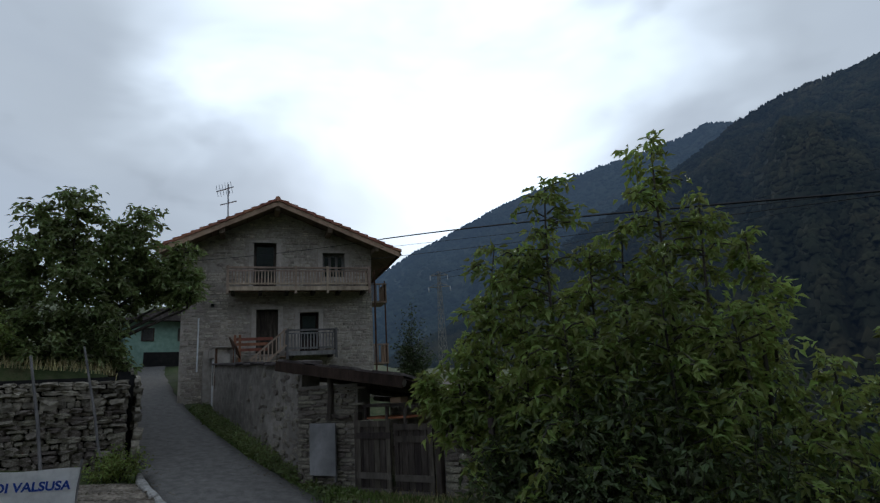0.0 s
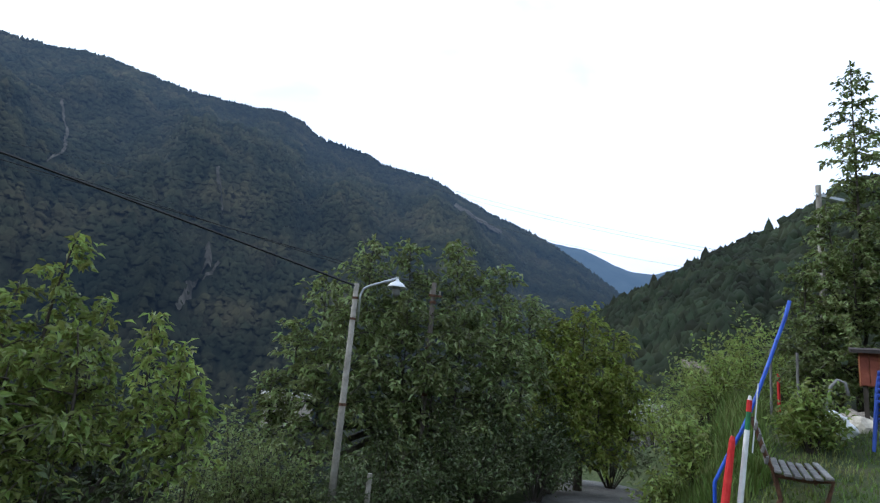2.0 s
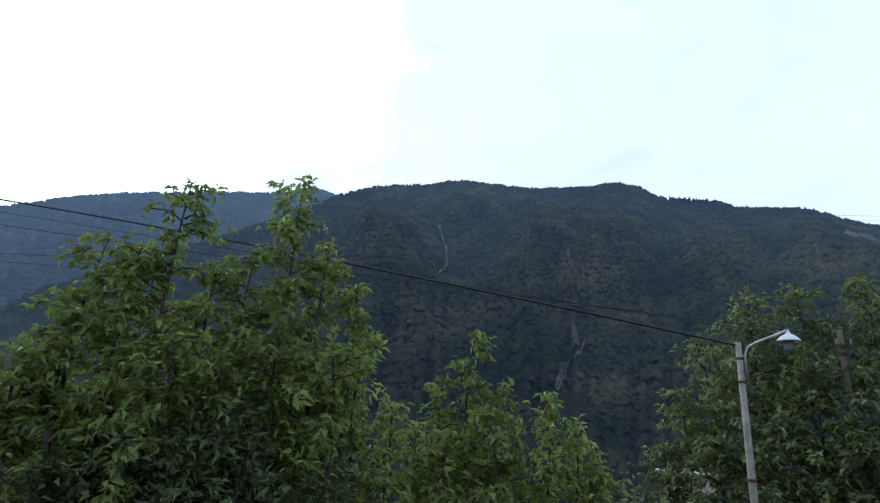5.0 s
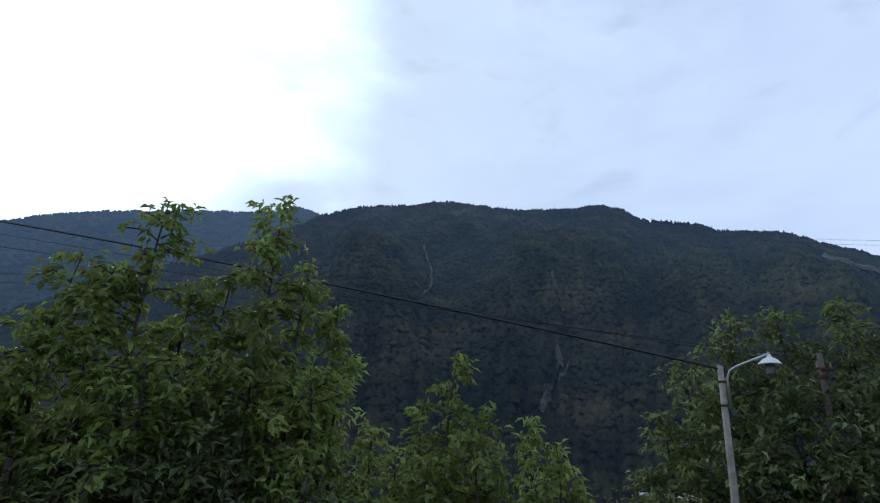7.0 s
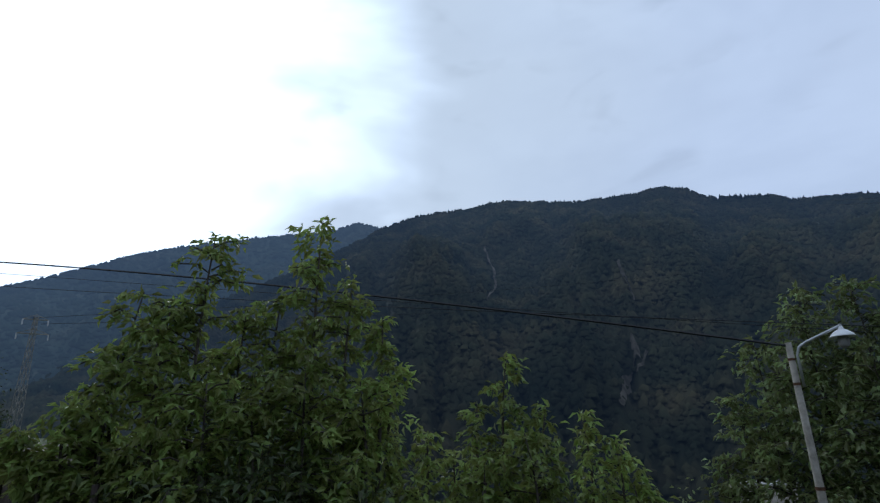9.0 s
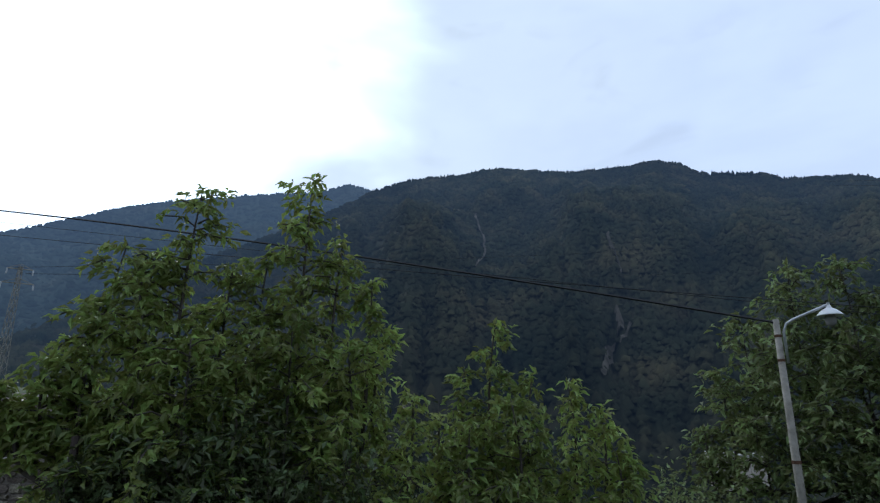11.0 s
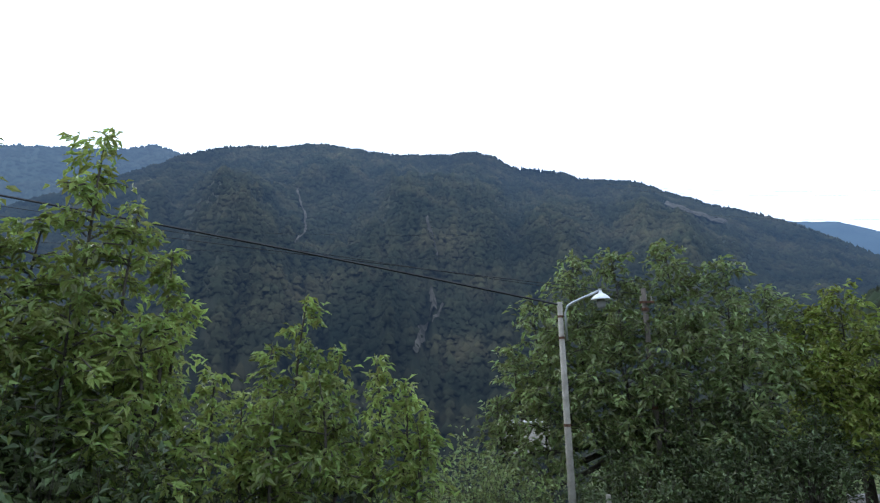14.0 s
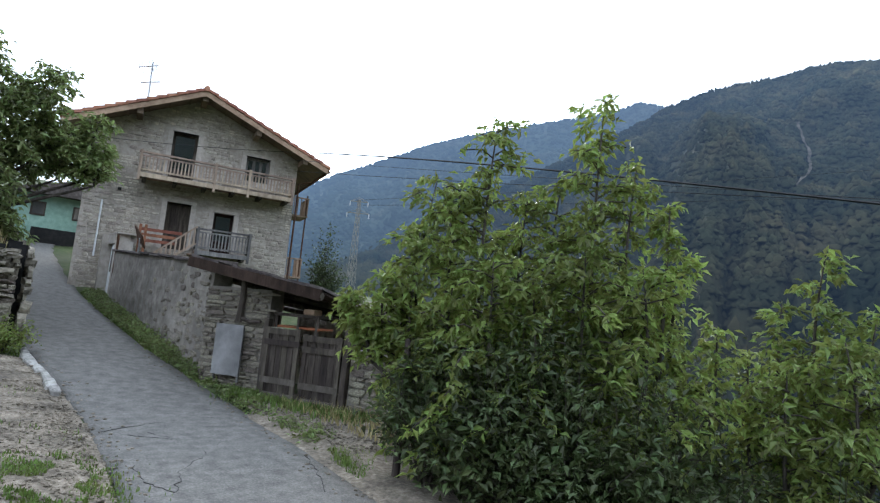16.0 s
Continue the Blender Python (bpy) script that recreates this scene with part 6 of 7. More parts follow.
def build_shrubs():
    rng = random.Random(14)

    def at(az, d, dz=0.0):
        p = polar(az, 0, d)
        return p.x, p.y, ground_z(p.x, p.y) + dz
    # dark shrubs added before the trunks, their colour standing in for shade there
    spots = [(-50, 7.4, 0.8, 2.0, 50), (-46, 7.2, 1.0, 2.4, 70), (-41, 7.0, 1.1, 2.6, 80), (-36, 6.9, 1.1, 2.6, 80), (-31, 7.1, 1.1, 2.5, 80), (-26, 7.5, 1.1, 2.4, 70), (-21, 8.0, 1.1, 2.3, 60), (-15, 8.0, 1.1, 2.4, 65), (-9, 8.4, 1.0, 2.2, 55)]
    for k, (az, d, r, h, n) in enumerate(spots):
        shrub("roadside_shrub", "dense green shrub under the roadside trees, shade painted into its leaves", at(az, d), (r, r, h), 0.13, "leaf_shaded", 60 + k, n, "roadside shrubs")
    # backing shrubs fill the gaps with the same shade-darkened leaf colour
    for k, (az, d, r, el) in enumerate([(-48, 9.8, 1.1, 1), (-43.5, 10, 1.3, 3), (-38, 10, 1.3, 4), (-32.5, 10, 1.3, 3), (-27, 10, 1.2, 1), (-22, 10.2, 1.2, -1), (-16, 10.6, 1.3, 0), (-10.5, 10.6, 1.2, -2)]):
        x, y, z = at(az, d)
        shrub("undergrowth_shrub", "dark shaded undergrowth behind the roadside trees", (x, y, z), (r, r, 2.1 + d * math.tan(radians(el)) - z), 0.15, "leaf_shaded", 180 + k, 75, "undergrowth behind the trees")
    # thickets under the walnut get the leaf colour with shade in it
    for k, (az, d, r, h, n) in enumerate([(-3.5, 13, 1.5, 4.2, 70), (0.5, 14, 1.6, 4.3, 80), (4, 13.5, 1.4, 3.5, 70), (9, 14.0, 1.5, 2.6, 55), (14, 14.0, 1.5, 2.6, 55), (19, 14.2, 1.6, 2.6, 55), (24, 14.8, 1.5, 2.6, 50), (29, 15.6, 1.4, 2.4, 45), (-8, 15, 1.6, 3.4, 55), (-5, 19, 2.0, 4.0, 60), (0, 20, 2.0, 4.5, 60), (7, 20, 2.2, 5.0, 70), (13, 20, 2.4, 5.5, 70), (19, 20, 2.4, 5.5, 70), (25, 21, 2.4, 5.0, 70), (30, 21, 2.2, 4.5, 60), (35, 20, 1.8, 3.4, 50), (11, 12.4, 1.0, 1.5, 40), (17, 12.6, 1.0, 1.5, 40), (23, 13.2, 1.1, 1.6, 40), (28, 14, 1.2, 1.8, 40)]):
        shrub("slope_shrub", "grey-green thicket on the slope below the road", at(az, d), (r, r, h), 0.13, "leaf_shaded" if az > 6 else "leaf_dark", 80 + k, n, "slope thickets")
    for k, (az, d, r, h, n) in enumerate([(39.5, 12.5, 0.8, 1.1, 34), (41.5, 11, 0.8, 1.2, 36), (43.5, 13.5, 1.0, 1.7, 40), (46, 15.5, 1.4, 2.6, 50), (49, 16.5, 1.4, 3.0, 50), (43, 19, 1.6, 2.6, 45), (40.5, 22, 1.8, 2.4, 45), (46.5, 21, 1.8, 4.0, 50), (38.8, 30, 2.6, 3.0, 50), (42.0, 33, 2.8, 4.2, 50)]):
        shrub("bank_shrub", "light green bush on the bank above the road", at(az, d), (r, r, h), 0.12, "leaf", 100 + k, n, "bank bushes")
    shrub("laurel_bush", "compact glossy green bush on the lawn", at(50.2, 9.2, -0.02), (0.42, 0.42, 0.85), 0.10, "leaf", 120, 40)
    shrub("wall_shrub", "weedy green growth at the foot of the dry stone wall", (-14.9, 0.8, ground_z(-14.9, 0.8)), (0.6, 0.8, 0.7), 0.10, "leaf", 121, 30)
    shrub("corner_shrub", "dark shrub behind the stone house", (-26.0, 14.2, 1.0), (1.3, 1.3, 5.0), 0.16, "leaf_shaded", 122, 70)
    for k, (x, y, h) in enumerate([(-17.4, -2.2, 1.4), (-17.6, -3.4, 1.6), (-20.5, 0.4, 0.9), (-22.5, 0.2, 1.0)]):
        shrub("bank_shrub", "light green bush on the bank above the wall", (x, y, ground_z(x, y)), (0.8, 0.8, h), 0.12, "leaf", 130 + k, 34, "bushes above the wall")


def blades(name, spots, height, mat, label, seed, width=0.012):
    rng = np.random.default_rng(seed)
    p = np.asarray(spots, float)
    n = len(p)
    h = height * rng.uniform(0.4, 1.3, (n, 1))
    a = rng.uniform(0, 2 * np.pi, n)
    side = np.stack([np.cos(a), np.sin(a), 0 * a], 1) * width
    bend = np.stack([-np.sin(a), np.cos(a), 0 * a], 1) * h * rng.uniform(0.1, 0.7, (n, 1))
    up = np.array([0, 0, 1.0])
    v = np.stack([p - side, p + side, p + bend * 0.35 + up * h * 0.6 + side * 0.6, p + bend * 0.35 + up * h * 0.6 - side * 0.6, p + bend + up * h], 1)
    f4 = (np.array([0, 1, 2, 3])[None] + (np.arange(n) * 5)[:, None]).tolist()
    f3 = (np.array([3, 2, 4])[None] + (np.arange(n) * 5)[:, None]).tolist()
    tagged(mesh_object(name, v.reshape(-1, 3).tolist(), f4 + f3, mat), label, "grass", kind="stuff")


def build_grass():
    rng = random.Random(31)
    verge, lawn, bank, dry = [], [], [], []
    while len(verge) < 9000:
        x = rng.uniform(-25, -6.2)
        s = HALF + 0.04 + abs(rng.gauss(0, 0.32)) * (1.0 if x < -13 else 1.3)
        p = road_point(s, x)
        if fbm(x * 0.8, s * 1.5, 1.0) > (-0.15 if x < -13 else 0.16):
            verge.append((p.x, p.y, max(ground_z(p.x, p.y), p.z - 0.03)))
    for _ in range(2600):
        x, s = rng.uniform(-15.5, -5), -HALF - 0.15 - abs(rng.gauss(0, 1.2))
        p = road_point(s, x)
        if fbm(x * 0.6, s * 0.8, 3.0) > 0.12:
            verge.append((p.x, p.y, ground_z(p.x, p.y)))
    for _ in range(16000):
        az, d = rng.uniform(41, 62), rng.uniform(5.5, 15)
        p = polar(az, 0, d)
        lawn.append((p.x, p.y, ground_z(p.x, p.y) - 0.01))
    for _ in range(12000):
        az, d = rng.uniform(36, 47), rng.uniform(8, 19)
        p = polar(az, 0, d)
        i = np.hypot(ROAD_LINE[:, 0] - p.x, ROAD_LINE[:, 1] - p.y).min()
        if i > HALF + 0.1:
            bank.append((p.x, p.y, ground_z(p.x, p.y) - 0.02))
    for _ in range(5000):
        x, y = rng.uniform(-24, -16.5), rng.uniform(-3.8, 1.0)
        dry.append((x, y, ground_z(x, y) - 0.02))
    for _ in range(2500):
        x, y = rng.uniform(-10.8, -6.5), rng.uniform(5.2, 7.6)
        dry.append((x, y, ground_z(x, y)))
    blades("verge_grass", verge, 0.11, "grass", "rough green grass along the lane's edges", 1, 0.014)
    moss = []
    for _ in range(5200):
        x, y = -6.9 + rng.gauss(0, 0.6), 0.95 + rng.gauss(0, 0.3)
        if fbm(x * 1.4, y * 1.4, 5.0) > -0.12:
            moss.append((x, y, max(ground_z(x, y), road_point(0, x).z - 0.06) + 0.065))
    blades("lay_by_grass", moss, 0.05, "grass", "thin low grass growing through the lay-by gravel", 12, 0.010)
    weeds = Leaves(17)
    for _ in range(620):
        x = rng.uniform(-24.2, -8.0)
        if x > -13 and rng.random() < 0.62:
            continue
        reach = HALF + 0.12 + abs(rng.gauss(0, 0.26))
        q = road_point(reach, x)
        c = Vector((q.x, q.y, max(ground_z(q.x, q.y), q.z - 0.03)))
        h = rng.uniform(0.08, 0.34) * (1.0 if x < -13 else 0.6)
        n = int(10 + 60 * h)
        weeds.add([c + Vector((rng.gauss(0, 0.09), rng.gauss(0, 0.09), h * rng.random())) for _ in range(n)], [Vector((rng.gauss(0, 1), rng.gauss(0, 1), rng.gauss(0.25, 0.5))) for _ in range(n)], 0.10, 0.5)
    tagged(weeds.mesh("verge_weeds", "leaf_dark", None), "low leafy weeds along the foot of the wall", "weeds", kind="stuff")
    blades("lawn_grass", lawn, 0.07, "grass", "short green lawn on the terrace", 2, 0.009)
    blades("bank_grass", bank, 0.38, "grass", "long wild grass on the bank above the road", 3, 0.012)
    lush = []
    for _ in range(2600):
        q = G_A + G_X * rng.uniform(1.3, 4.6) + G_N * (0.12 + abs(rng.gauss(0, 0.35)))
        lush.append((q.x, q.y, ground_z(q.x, q.y) + 0.09))
    blades("gate_grass", lush, 0.12, "grass", "short green grass along the foot of the gate", 9, 0.012)
    blades("dry_grass", dry, 0.26, "straw", "dry straw-coloured grass on the bank", 4, 0.011)


build_trees()
build_shrubs()
build_grass()


# ---------------------------------------------------------------- posts, lamp, cables and pylon
LAMP = polar(9.15, 7.75, 13.0)
POST2 = polar(17.0, 8.6, 14.9)


def build_posts():
    foot = ground_z(LAMP.x, LAMP.y)
    lamp = thing("street_lamp", "pale concrete post with a curved arm and white shaded lamp", "street lamp", at=pose(LAMP.x, LAMP.y, foot))
    h = LAMP.z - foot
    part("post", tube([(0, 0, -0.4), (0, 0, h * 0.5), (0, 0, h)], [0.088, 0.075, 0.058], 12), "concrete", lamp, smooth=True)
    right = Vector((math.cos(radians(-13)), math.sin(radians(-13)), 0))
    arm = [right * 0.11 + Vector((0, 0, h - 0.85)), right * 0.11 + Vector((0, 0, h - 0.25)), right * 0.17 + Vector((0, 0, h - 0.1)), right * 0.3 + Vector((0, 0, h - 0.02)), right * 0.6 + Vector((0, 0, h + 0.10)), right * 0.9 + Vector((0, 0, h + 0.22))]
    part("arm", tube(arm, 0.026, 8), "zinc", lamp, "galvanised curved arm", smooth=True)
    for z in (0.82, 0.35):
        part("clamp", tube([Vector((0, 0, h - z)), Vector((0, 0, h - z + 0.05))], 0.068, 10), "rust", lamp)
    part("joint_band", tube([Vector((0, 0, h * 0.55)), Vector((0, 0, h * 0.55 + 0.06))], 0.084, 10), "rust", lamp)
    c = right * 0.9 + Vector((0, 0, h + 0.15))
    bm = bmesh.new()
    prof = [(0.03, 0.06), (0.05, 0.0), (0.11, -0.03), (0.17, -0.08), (0.215, -0.13), (0.225, -0.15), (0.205, -0.14), (0.05, -0.03)]
    rings = [[bm.verts.new(c + Vector((math.cos(a) * r, math.sin(a) * r, z))) for a in np.linspace(0, 2 * math.pi, 20, endpoint=False)] for r, z in prof]
    for a, b in zip(rings, rings[1:]):
        for k in range(20):
            bm.faces.new((a[k], a[(k + 1) % 20], b[(k + 1) % 20], b[k]))
    bmesh.ops.recalc_face_normals(bm, faces=bm.faces)
    shade = part("shade", bm, "enamel", lamp, "white enamel shade", smooth=True)
    part("bulb", tube([c + Vector((0, 0, -0.08)), c + Vector((0, 0, -0.20)), c + Vector((0, 0, -0.30)), c + Vector((0, 0, -0.35))], [0.07, 0.10, 0.09, 0.04], 12), "pale_board", shade, smooth=True)
    part("neck", tube([c + Vector((0, 0, 0.0)), c + Vector((0, 0, 0.1))], 0.03, 8), "zinc", shade)
    foot2 = ground_z(POST2.x, POST2.y)
    old = thing("utility_pole", "weathered grey utility pole with dark metal bands", "pole", at=pose(POST2.x, POST2.y, foot2))
    h2 = POST2.z - foot2
    part("post", tube([(0, 0, -0.4), (0, 0, h2 * 0.5), (0, 0, h2)], [0.092, 0.078, 0.06], 12), "old_pole", old, smooth=True)
    for z in (0.55, 1.75, 2.9):
        part("band", tube([(0, 0, h2 - z), (0, 0, h2 - z + 0.07)], 0.086, 10), "rust", old)
    part("bracket", box((0.02, -0.1, h2 - 0.35), (0.34, 0.05, 0.05)), "rust", old)
    for x in (-0.12, 0.14):
        part("insulator", tube([(x, -0.1, h2 - 0.33), (x, -0.1, h2 - 0.2)], [0.025, 0.015], 8), "concrete", old)
    stub = thing("concrete_stub", "short pale concrete stub post beside the lamp", "post", at=Matrix.Translation(polar(12.4, -11.0, 12.2)))
    part("post", tube([(0, 0, -1.0), (0, 0, 0.25)], [0.06, 0.05], 10), "concrete", stub)
    pole = thing("utility_pole", "slim pale pole among the birch leaves", "pole", at=pose(10.3, 8.1, ground_z(10.3, 8.1)))
    part("post", tube([(0, 0, -0.3), (0, 0, 4.6)], [0.075, 0.05], 10), "concrete", pole, smooth=True)
    part("cross_arm", box((0.3, 0, 4.4), (0.8, 0.06, 0.06)), "zinc", pole)


def wire(name, label, a, b, sag, r, group, n=24):
    a, b = Vector(a), Vector(b)
    pts = [a.lerp(b, t) - Vector((0, 0, sag * 4 * t * (1 - t))) for t in np.linspace(0, 1, n)]
    ob = thing(name, label, "cable", group)
    part("strand", tube(pts, r, 5), "cable", ob)
    return ob


def pebbles(name, spots, lo, hi, mat, label, seed):
    """Loose small stones in one mesh."""
    rng = np.random.default_rng(seed)
    n = len(spots)
    size = (rng.uniform(lo, hi, n) ** 2 / hi)[:, None, None] + 0.006
    v = ICO_V[None] * rng.uniform(0.6, 1.15, (n, len(ICO_V), 1)) * np.array([1, 1, 0.6]) * size + np.asarray(spots, float)[:, None]
    f = ICO_F[None] + (np.arange(n) * len(ICO_V))[:, None, None]
    tagged(mesh_object(name, v.reshape(-1, 3).tolist(), f.reshape(-1, 3).tolist(), mat), label, "pebbles", kind="stuff")


def build_pebbles():
    rng = random.Random(55)
    spots = []
    for _ in range(4200):
        p = road_point(-HALF - abs(rng.gauss(0.02, 1.1)), rng.uniform(-14.6, -4.5))
        spots.append((p.x, p.y, max(ground_z(p.x, p.y), p.z - 0.06) + 0.075))
    for _ in range(1800):
        x, y = rng.uniform(-11.3, -7.0), rng.uniform(4.5, 6.6)
        spots.append((x, y, ground_z(x, y) + 0.10))
    for _ in range(420):
        s = rng.choice((-1, 1)) * (HALF - abs(rng.gauss(0, 0.25)))
        p = road_point(s, rng.uniform(-16, -4.5))
        spots.append((p.x, p.y, p.z + 0.02))
    pebbles("loose_gravel", spots, 0.006, 0.032, "gravel", "loose pale pebbles on the gravel and along the lane", 3)


def build_wires():
    top = LAMP - Vector((0, 0, 0.06))
    h1, h2 = on_front(H_W + 0.1, 9.05, 1.0), on_front(H_W - 0.3, 8.1, 1.0)
    wire("overhead_cable", "thick black cable from the house to the lamp post", h1, top, -0.2, 0.028, "cables from the house")
    wire("overhead_cable", "thin black cable from the house to the old pole", h2, POST2 - Vector((0, 0, 0.15)), 0.1, 0.010, "cables from the house")
    wire("overhead_cable", "thin black cable from the house to the old pole", h2 + Vector((0, 0, 0.5)), POST2 - Vector((0, 0, 0.3)), 0.05, 0.008, "cables from the house")
    wire("overhead_cable", "thin dark wire strung along the house front", on_front(0.2, 7.85, 1.3), h1, 0.1, 0.012, "cables from the house")
    pylon_top = polar(-58.6, 11.0, 110)
    for k, (a0, e0, d0, a1, e1, d1) in enumerate([(14, 18.9, 300, 48, 12.2, 190), (14, 18.5, 300, 48, 11.9, 192), (20, 15.6, 310, 46, 10.7, 195), (-59.0, 10.8, 110, 14, 14.5, 320), (-58.2, 10.4, 110, 14, 12.0, 320)]):
        wire("power_line", "thin high-voltage wire across the valley", polar(a0, e0, d0), polar(a1, e1, d1), 3.0, 0.05 if k < 3 else 0.035, "power lines", 30)
    bm = bmesh.new()
    base = polar(-58.6, 1.5, 110)
    h, w = 19.0, 0.7
    z0 = pylon_top.z - h

    def corner(k, t):
        s = w * (1 - 0.72 * t)
        return Vector((base.x + s * (1 if k in (0, 3) else -1), base.y + s * (1 if k < 2 else -1), z0 + h * t))
    for k in range(4):
        beam(bm, corner(k, 0), corner(k, 1), 0.06, 0.06)
        for i in range(11):
            t0, t1 = i / 11, (i + 1) / 11
            beam(bm, corner(k, t0), corner((k + 1) % 4, t1), 0.035, 0.035)
            beam(bm, corner((k + 1) % 4, t0), corner(k, t1), 0.035, 0.035)
    py = thing("power_pylon", "grey lattice steel pylon on the far slope", "pylon")
    part("lattice", bm, "concrete", py)
    for t, s in ((0.97, 1.7), (0.85, 2.1)):
        bm = bmesh.new()
        c = Vector((base.x, base.y, z0 + h * t))
        d = Vector((0.6, 0.8, 0))
        beam(bm, c - d * s, c + d * s, 0.14, 0.14)
        beam(bm, c - d * s, c + Vector((0, 0, 0.8)), 0.07, 0.07)
        beam(bm, c + d * s, c + Vector((0, 0, 0.8)), 0.07, 0.07)
        arm = part("cross_arm", bm, "concrete", py)
        for q in (-1, 1):
            part("insulator", tube([c + d * s * q, c + d * s * q - Vector((0, 0, 0.9))], 0.12, 6), "zinc", arm)


build_posts()
build_pebbles()
build_wires()


# ---------------------------------------------------------------- the terrace at the bend
def build_terrace():
    # garden bench of slats
    bx, by = polar(47.0, 0, 7.4).xy
    z = ground_z(bx, by)
    bench = thing("garden_bench", "grey weathered wooden slat bench on iron legs", "bench", at=pose(bx, by, z, 0, 0, 223))
    for k in range(6):
        part("seat_slat", box((0.0, 0.04 + k * 0.085, 0.44 + 0.012 * (k - 2.5) ** 2 * 0.4), (1.5, 0.062, 0.028), bevel=0.006), "grey_wood", bench)
    for k in range(4):
        part("back_slat", box((0.0, -0.05 - 0.03 * k, 0.56 + 0.105 * k), (1.5, 0.028, 0.075), Euler((-0.25, 0, 0)).to_matrix(), 0.006), "grey_wood", bench)
    for x in (-0.62, 0.62):
        bm = bmesh.new()
        add_tube(bm, [(x, 0.5, -0.05), (x, 0.44, 0.22), (x, 0.5, 0.43), (x, 0.3, 0.41), (x, 0.02, 0.42), (x, -0.06, 0.6), (x, -0.17, 0.93)], 0.022, 6)
        add_tube(bm, [(x, 0.02, 0.42), (x, 0.06, 0.2), (x, -0.05, -0.05)], 0.022, 6)
        part("leg_frame", bm, "rust", bench)
    # poles and furled flags standing by the bench
    base = polar(43.9, 0, 6.6)
    base.z = ground_z(base.x, base.y)
    white = thing("flag_pole", "white pole with green and red bands at its head", "pole", at=Matrix.Translation(base))
    top = polar(45.4, 0.2, 6.7) - base
    foot = Vector((-0.03, 0.02, -0.2))
    part("shaft", tube([foot, top * 0.82], [0.032, 0.026], 10), "white", white)
    part("green_band", tube([top * 0.80, top * 0.92], 0.024, 10), "green", white)
    part("red_band", tube([top * 0.92, top * 0.985], 0.026, 10), "red", white)
    part("knob", tube([top * 0.985, top * 1.01], [0.022, 0.012], 10), "white", white)
    part("rod", tube([top * 0.7 + Vector((0.05, -0.04, 0)), top * 1.08 + Vector((0.05, -0.04, 0))], 0.007, 6), "white", white)
    red = thing("furled_parasol", "furled red cloth parasol leaning by the bench", "parasol", at=Matrix.Translation(base + Vector((-0.12, 0.1, 0))))
    t = polar(44.0, -3.2, 6.6) - base - Vector((-0.12, 0.1, 0))
    part("cloth", tube([foot, t * 0.3, t * 0.7, t * 0.97, t], [0.03, 0.042, 0.038, 0.03, 0.016], 9), "red", red)
    blue = thing("blue_pipe", "long bent blue plastic pipe leaning over the bench", "pipe")
    p = [polar(*q) for q in ((42.6, -7.2, 6.9), (43.6, -5.0, 6.9), (44.8, -2.6, 6.9), (45.9, 0.2, 6.9), (46.8, 2.8, 6.95), (47.6, 5.2, 7.0), (48.3, 7.2, 7.0), (48.7, 8.7, 7.0))]
    p.insert(0, Vector((p[0].x, p[0].y, ground_z(p[0].x, p[0].y))))
    part("hose", tube(p, [0.019] * len(p), 10), "blue", blue, smooth=True)
    for k in range(2, 8):
        d = (p[k + 1] - p[k]).normalized() if k + 1 < len(p) else Vector((0, 0, 1))
        part("ring", tube([p[k] - d * 0.012, p[k] + d * 0.012], 0.022, 10), "chair_blue", blue)
    # stack of blue chairs
    cx, cy = polar(56.0, 0, 9.4).xy
    cz = ground_z(cx, cy)
    for i in range(6):
        ch = thing("plastic_chair", "blue stackable plastic garden chair in a stack", "chair", "stack of chairs", at=pose(cx + 0.012 * i, cy, cz + 0.075 * i, 0, 0, 205))
        part("seat", box((0, 0, 0.42), (0.42, 0.42, 0.03), Euler((0.06, 0, 0)).to_matrix(), 0.01), "chair_blue", ch)
        bm = box((0, 0.24, 0.66), (0.40, 0.03, 0.5), Euler((-0.22, 0, 0)).to_matrix(), 0.012)
        part("backrest", bm, "chair_blue", ch)
        for x in (-0.21, 0.21):
            part("armrest", tube([(x, -0.2, 0.42), (x * 1.12, -0.17, 0.62), (x * 1.12, 0.12, 0.64), (x, 0.26, 0.6)], 0.022, 6), "chair_blue", ch)
            for y in (-0.2, 0.22):
                part("leg", tube([(x, y, 0.42), (x * 1.12, y * 1.2, 0.0)], [0.026, 0.02], 6), "chair_blue", ch)
    # hutch of red-brown boards on legs, with clutter below
    hx, hy = polar(56.0, 0, 11.0).xy
    hz = ground_z(hx, hy)
    hutch = thing("wooden_hutch", "red-brown boarded hutch raised on posts", "hutch", at=pose(hx, hy, hz, 0, 0, -52))
    part("body", box((0, 0, 0.85), (0.82, 0.5, 0.5)), "rust_board", hutch)
    for k in range(7):
        part("board", box((-0.36 + k * 0.12, -0.262, 0.85), (0.108, 0.02, 0.48)), "rust_board", hutch)
    part("roof", box((0, 0, 1.15), (1.05, 0.75, 0.05), Euler((0.12, 0, 0)).to_matrix()), "slate", hutch)
    for x in (-0.42, 0.42):
        part("leg", box((x * 0.85, -0.18, 0.28), (0.06, 0.06, 0.7)), "dark_wood", hutch)
    sack = thing("white_sack", "crumpled white plastic sack on the grass", "sack", at=Matrix.Translation((*polar(51.9, 0, 9.9).xy, ground_z(*polar(51.9, 0, 9.9).xy) + 0.14)))
    bm = bmesh.new()
    bmesh.ops.create_icosphere(bm, subdivisions=3, radius=0.25)
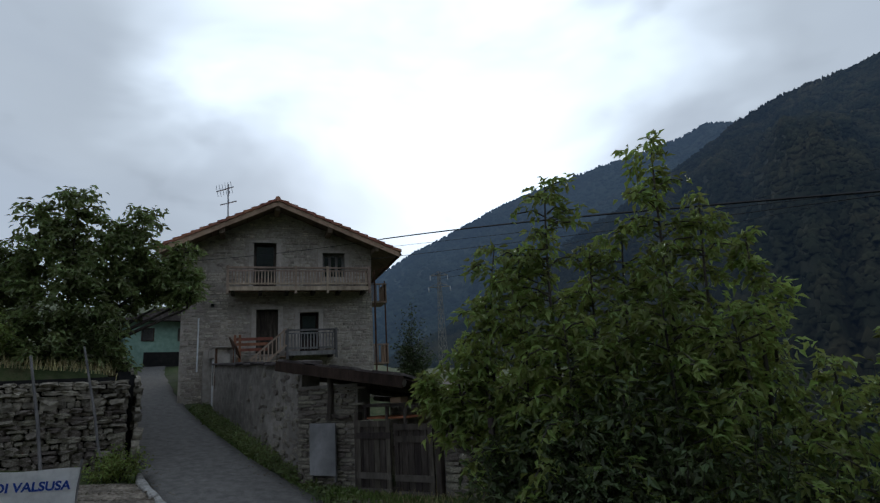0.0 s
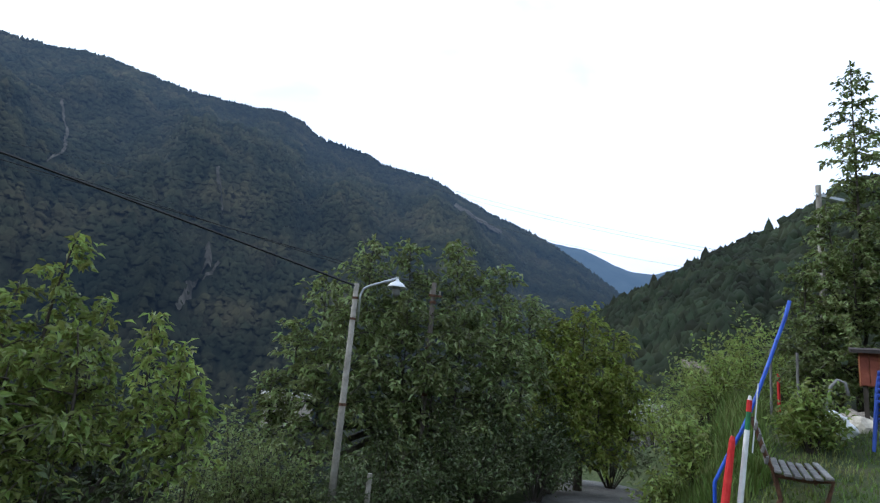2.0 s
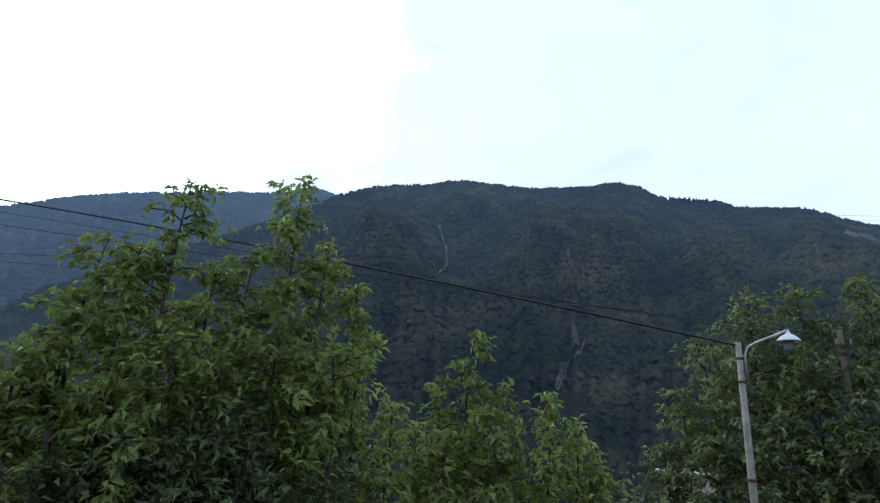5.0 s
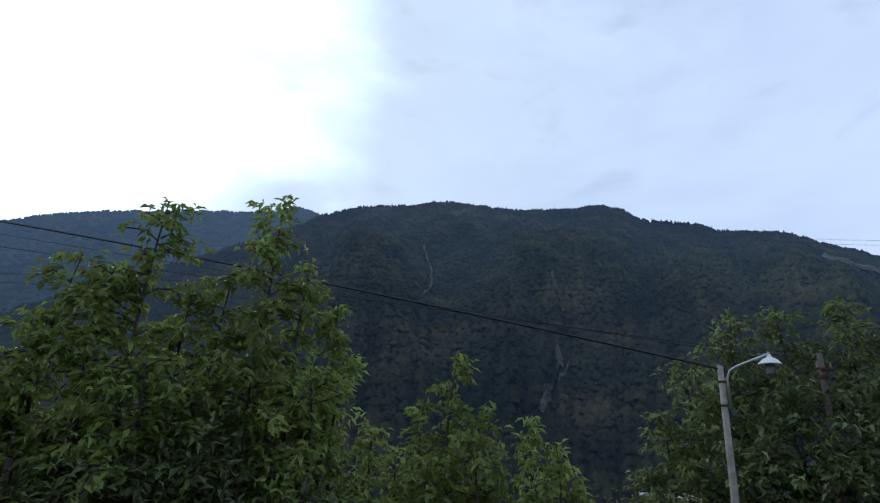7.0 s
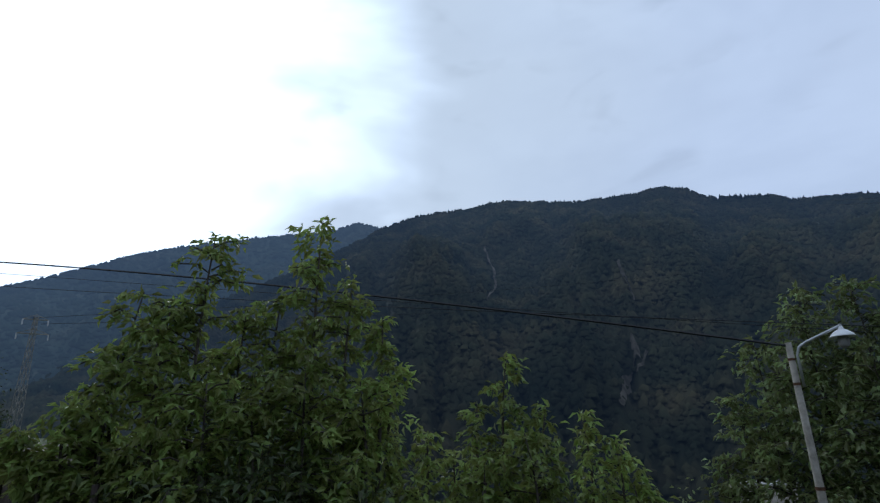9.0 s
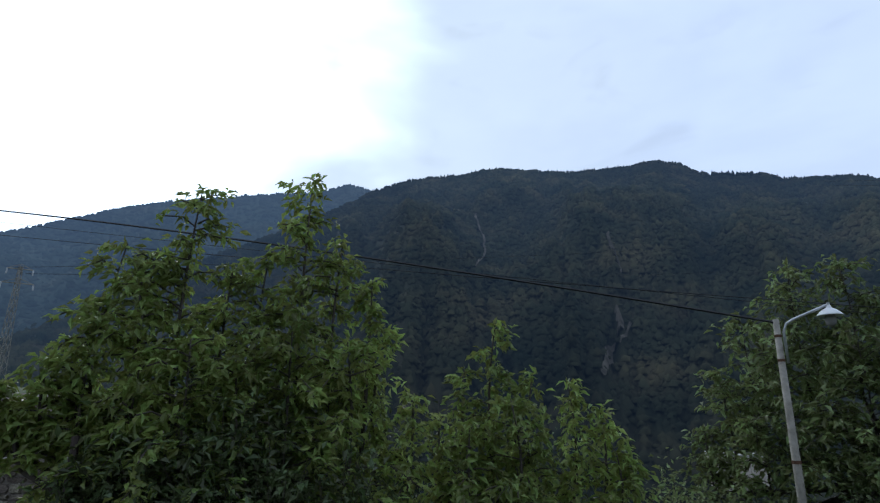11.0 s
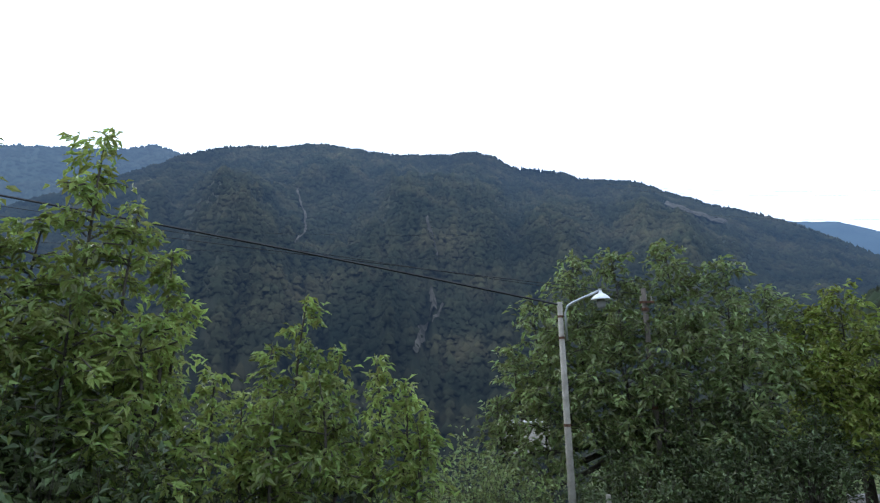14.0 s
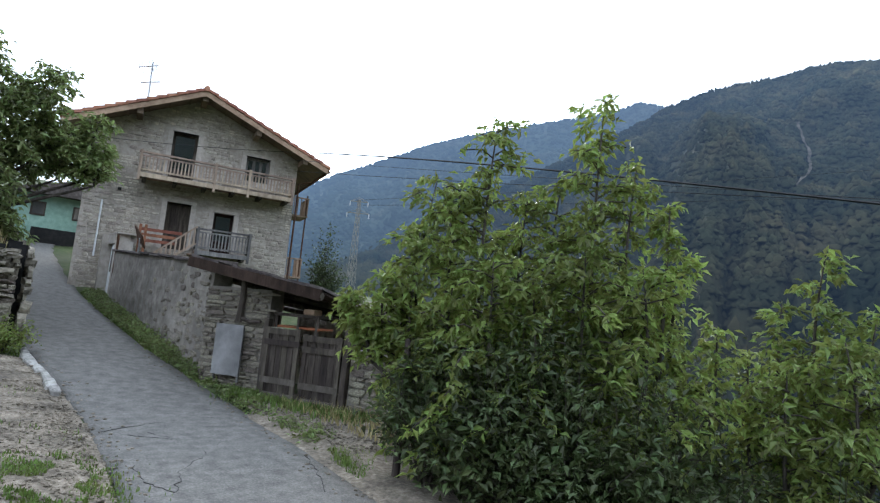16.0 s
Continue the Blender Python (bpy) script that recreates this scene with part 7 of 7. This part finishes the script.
    for v in bm.verts:
        v.co *= 1 + 0.35 * fbm(v.co.x * 5, v.co.y * 5, v.co.z * 5)
        v.co.z *= 0.75
    part("plastic", bm, "white", sack)
    tubeob = thing("grey_hose", "looped pale grey drain hose by the pole", "hose")
    q = [polar(a, e, 10.3) for a, e in ((51.4, -2.2), (51.5, 0.0), (51.8, 1.6), (52.3, 2.2), (52.8, 2.0), (53.0, 1.0))]
    part("pipe", tube(q, 0.022, 9), "pale_board", tubeob, smooth=True)
    rng = random.Random(4)
    for k in range(9):
        a, d = rng.uniform(51.5, 54), rng.uniform(10.2, 11.5)
        x, y = polar(a, 0, d).xy
        st = thing("rubble_stone", "pale rough stone lying on the lawn", "stone", "rubble stones", at=Matrix.Translation((x, y, ground_z(x, y) + 0.05)))
        bm = bmesh.new()
        bmesh.ops.create_icosphere(bm, subdivisions=2, radius=rng.uniform(0.1, 0.2))
        for v in bm.verts:
            v.co *= 1 + 0.4 * fbm(v.co.x * 6 + k, v.co.y * 6, v.co.z * 6)
        part("rock", bm, "stone", st)
    post = thing("red_post", "short red-painted steel post by the bushes", "post", at=Matrix.Translation((*polar(48.3, 0, 12.6).xy, ground_z(*polar(48.3, 0, 12.6).xy))))
    part("rod", tube([(0, 0, -0.2), (0, 0, 0.75)], 0.028, 8), "red", post)
    for k, (a, d, h) in enumerate(((49.6, 11.6, 1.1), (47.7, 12.4, 1.2), (39.6, 14.5, 1.3))):
        x, y = polar(a, 0, d).xy
        st = thing("garden_stake", "thin weathered garden stake", "stake", "garden stakes", at=Matrix.Translation((x, y, ground_z(x, y))))
        part("rod", tube([(0, 0, -0.2), (0.02, 0, h)], 0.025, 6), "grey_wood", st)
    # paling fence along the road's outer edge
    fence = thing("paling_fence", "row of thin weathered palings along the road edge", "fence", at=pose(8.5, 13, -0.6))
    for k in range(34):
        t = k / 33
        i = int(np.interp(t, [0, 1], [np.abs(ROAD_LINE[:, 0] - 8.3).argmin(), np.abs(ROAD_LINE[:, 1] - 20).argmin()]))
        pt, d = ROAD_LINE[i], ROAD_DIR[i]
        x, y = pt[0] - d[1] * 1.75, pt[1] + d[0] * 1.75
        y += 0.1 * (k % 3)
        zz = ground_z(x, y)
        part("paling", tube([(x - 8.5, y - 13, zz - 0.1), (x - 8.5 + rng.uniform(-0.05, 0.05), y - 13, zz + rng.uniform(0.8, 1.2))], 0.014, 5), "grey_wood", fence)
    # road and roofs down in the valley
    verts, faces = [], []
    line = [polar(a, e, d) for a, e, d in ((36.5, -3.4, 46), (38.5, -2.9, 50), (40.5, -2.6, 56), (42.5, -2.2, 64))]
    low = thing("low_roof", "long pale grey roof down beside the valley road", "building")
    part("roof", prism(bmesh.new(), [line[0], line[2], line[2] + Vector((2.0, 2.6, 1.1)), line[0] + Vector((2.0, 2.6, 1.1))], (0, 0, 0.35)), "kerb", low)
    part("wall", prism(bmesh.new(), [line[0] - Vector((0, 0, 1.8)), line[2] - Vector((0, 0, 1.8)), line[2] - Vector((0, 0, 0.05)), line[0] - Vector((0, 0, 0.05))], (0.3, 0.4, 0)), "plaster", low)
    st = thing("street_lamp", "small far street lamp beside the valley road", "street lamp", at=Matrix.Translation(polar(38.0, -4.0, 44)))
    part("post", tube([(0, 0, -2), (0, 0, 2.4)], 0.06, 6), "zinc", st)
    part("head", box((0.3, 0, 2.4), (0.7, 0.2, 0.1), bevel=0.03), "enamel", st)
    bend = [polar(a, e, d) for a, e, d in ((41.3, 3.0, 105), (42.5, 2.85, 104), (43.6, 2.5, 102), (44.0, 1.9, 99), (43.0, 1.7, 97))]
    b2 = [q + Vector((-1.3, -1.8, -1.4)) for q in bend]
    vv = bend + b2
    n = len(bend)
    tagged(mesh_object("valley_road", [tuple(q) for q in vv], [(i, i + 1, n + i + 1, n + i) for i in range(n - 1)], "gravel"), "pale bend of a road on the far bank", "road", kind="structure")
    # pale village wall glimpsed through the leaves
    vil = thing("white_building", "pale rendered building glimpsed below the trees", "building", at=Matrix.Translation(polar(4.7, -4.0, 40)))
    part("wall", box((0, 0, -0.6), (3.0, 2.4, 1.8)), "render_trim", vil)
    part("roof", box((0, 0.1, 0.38), (3.4, 2.8, 0.16)), "kerb", vil)


build_terrace()
house_stones()
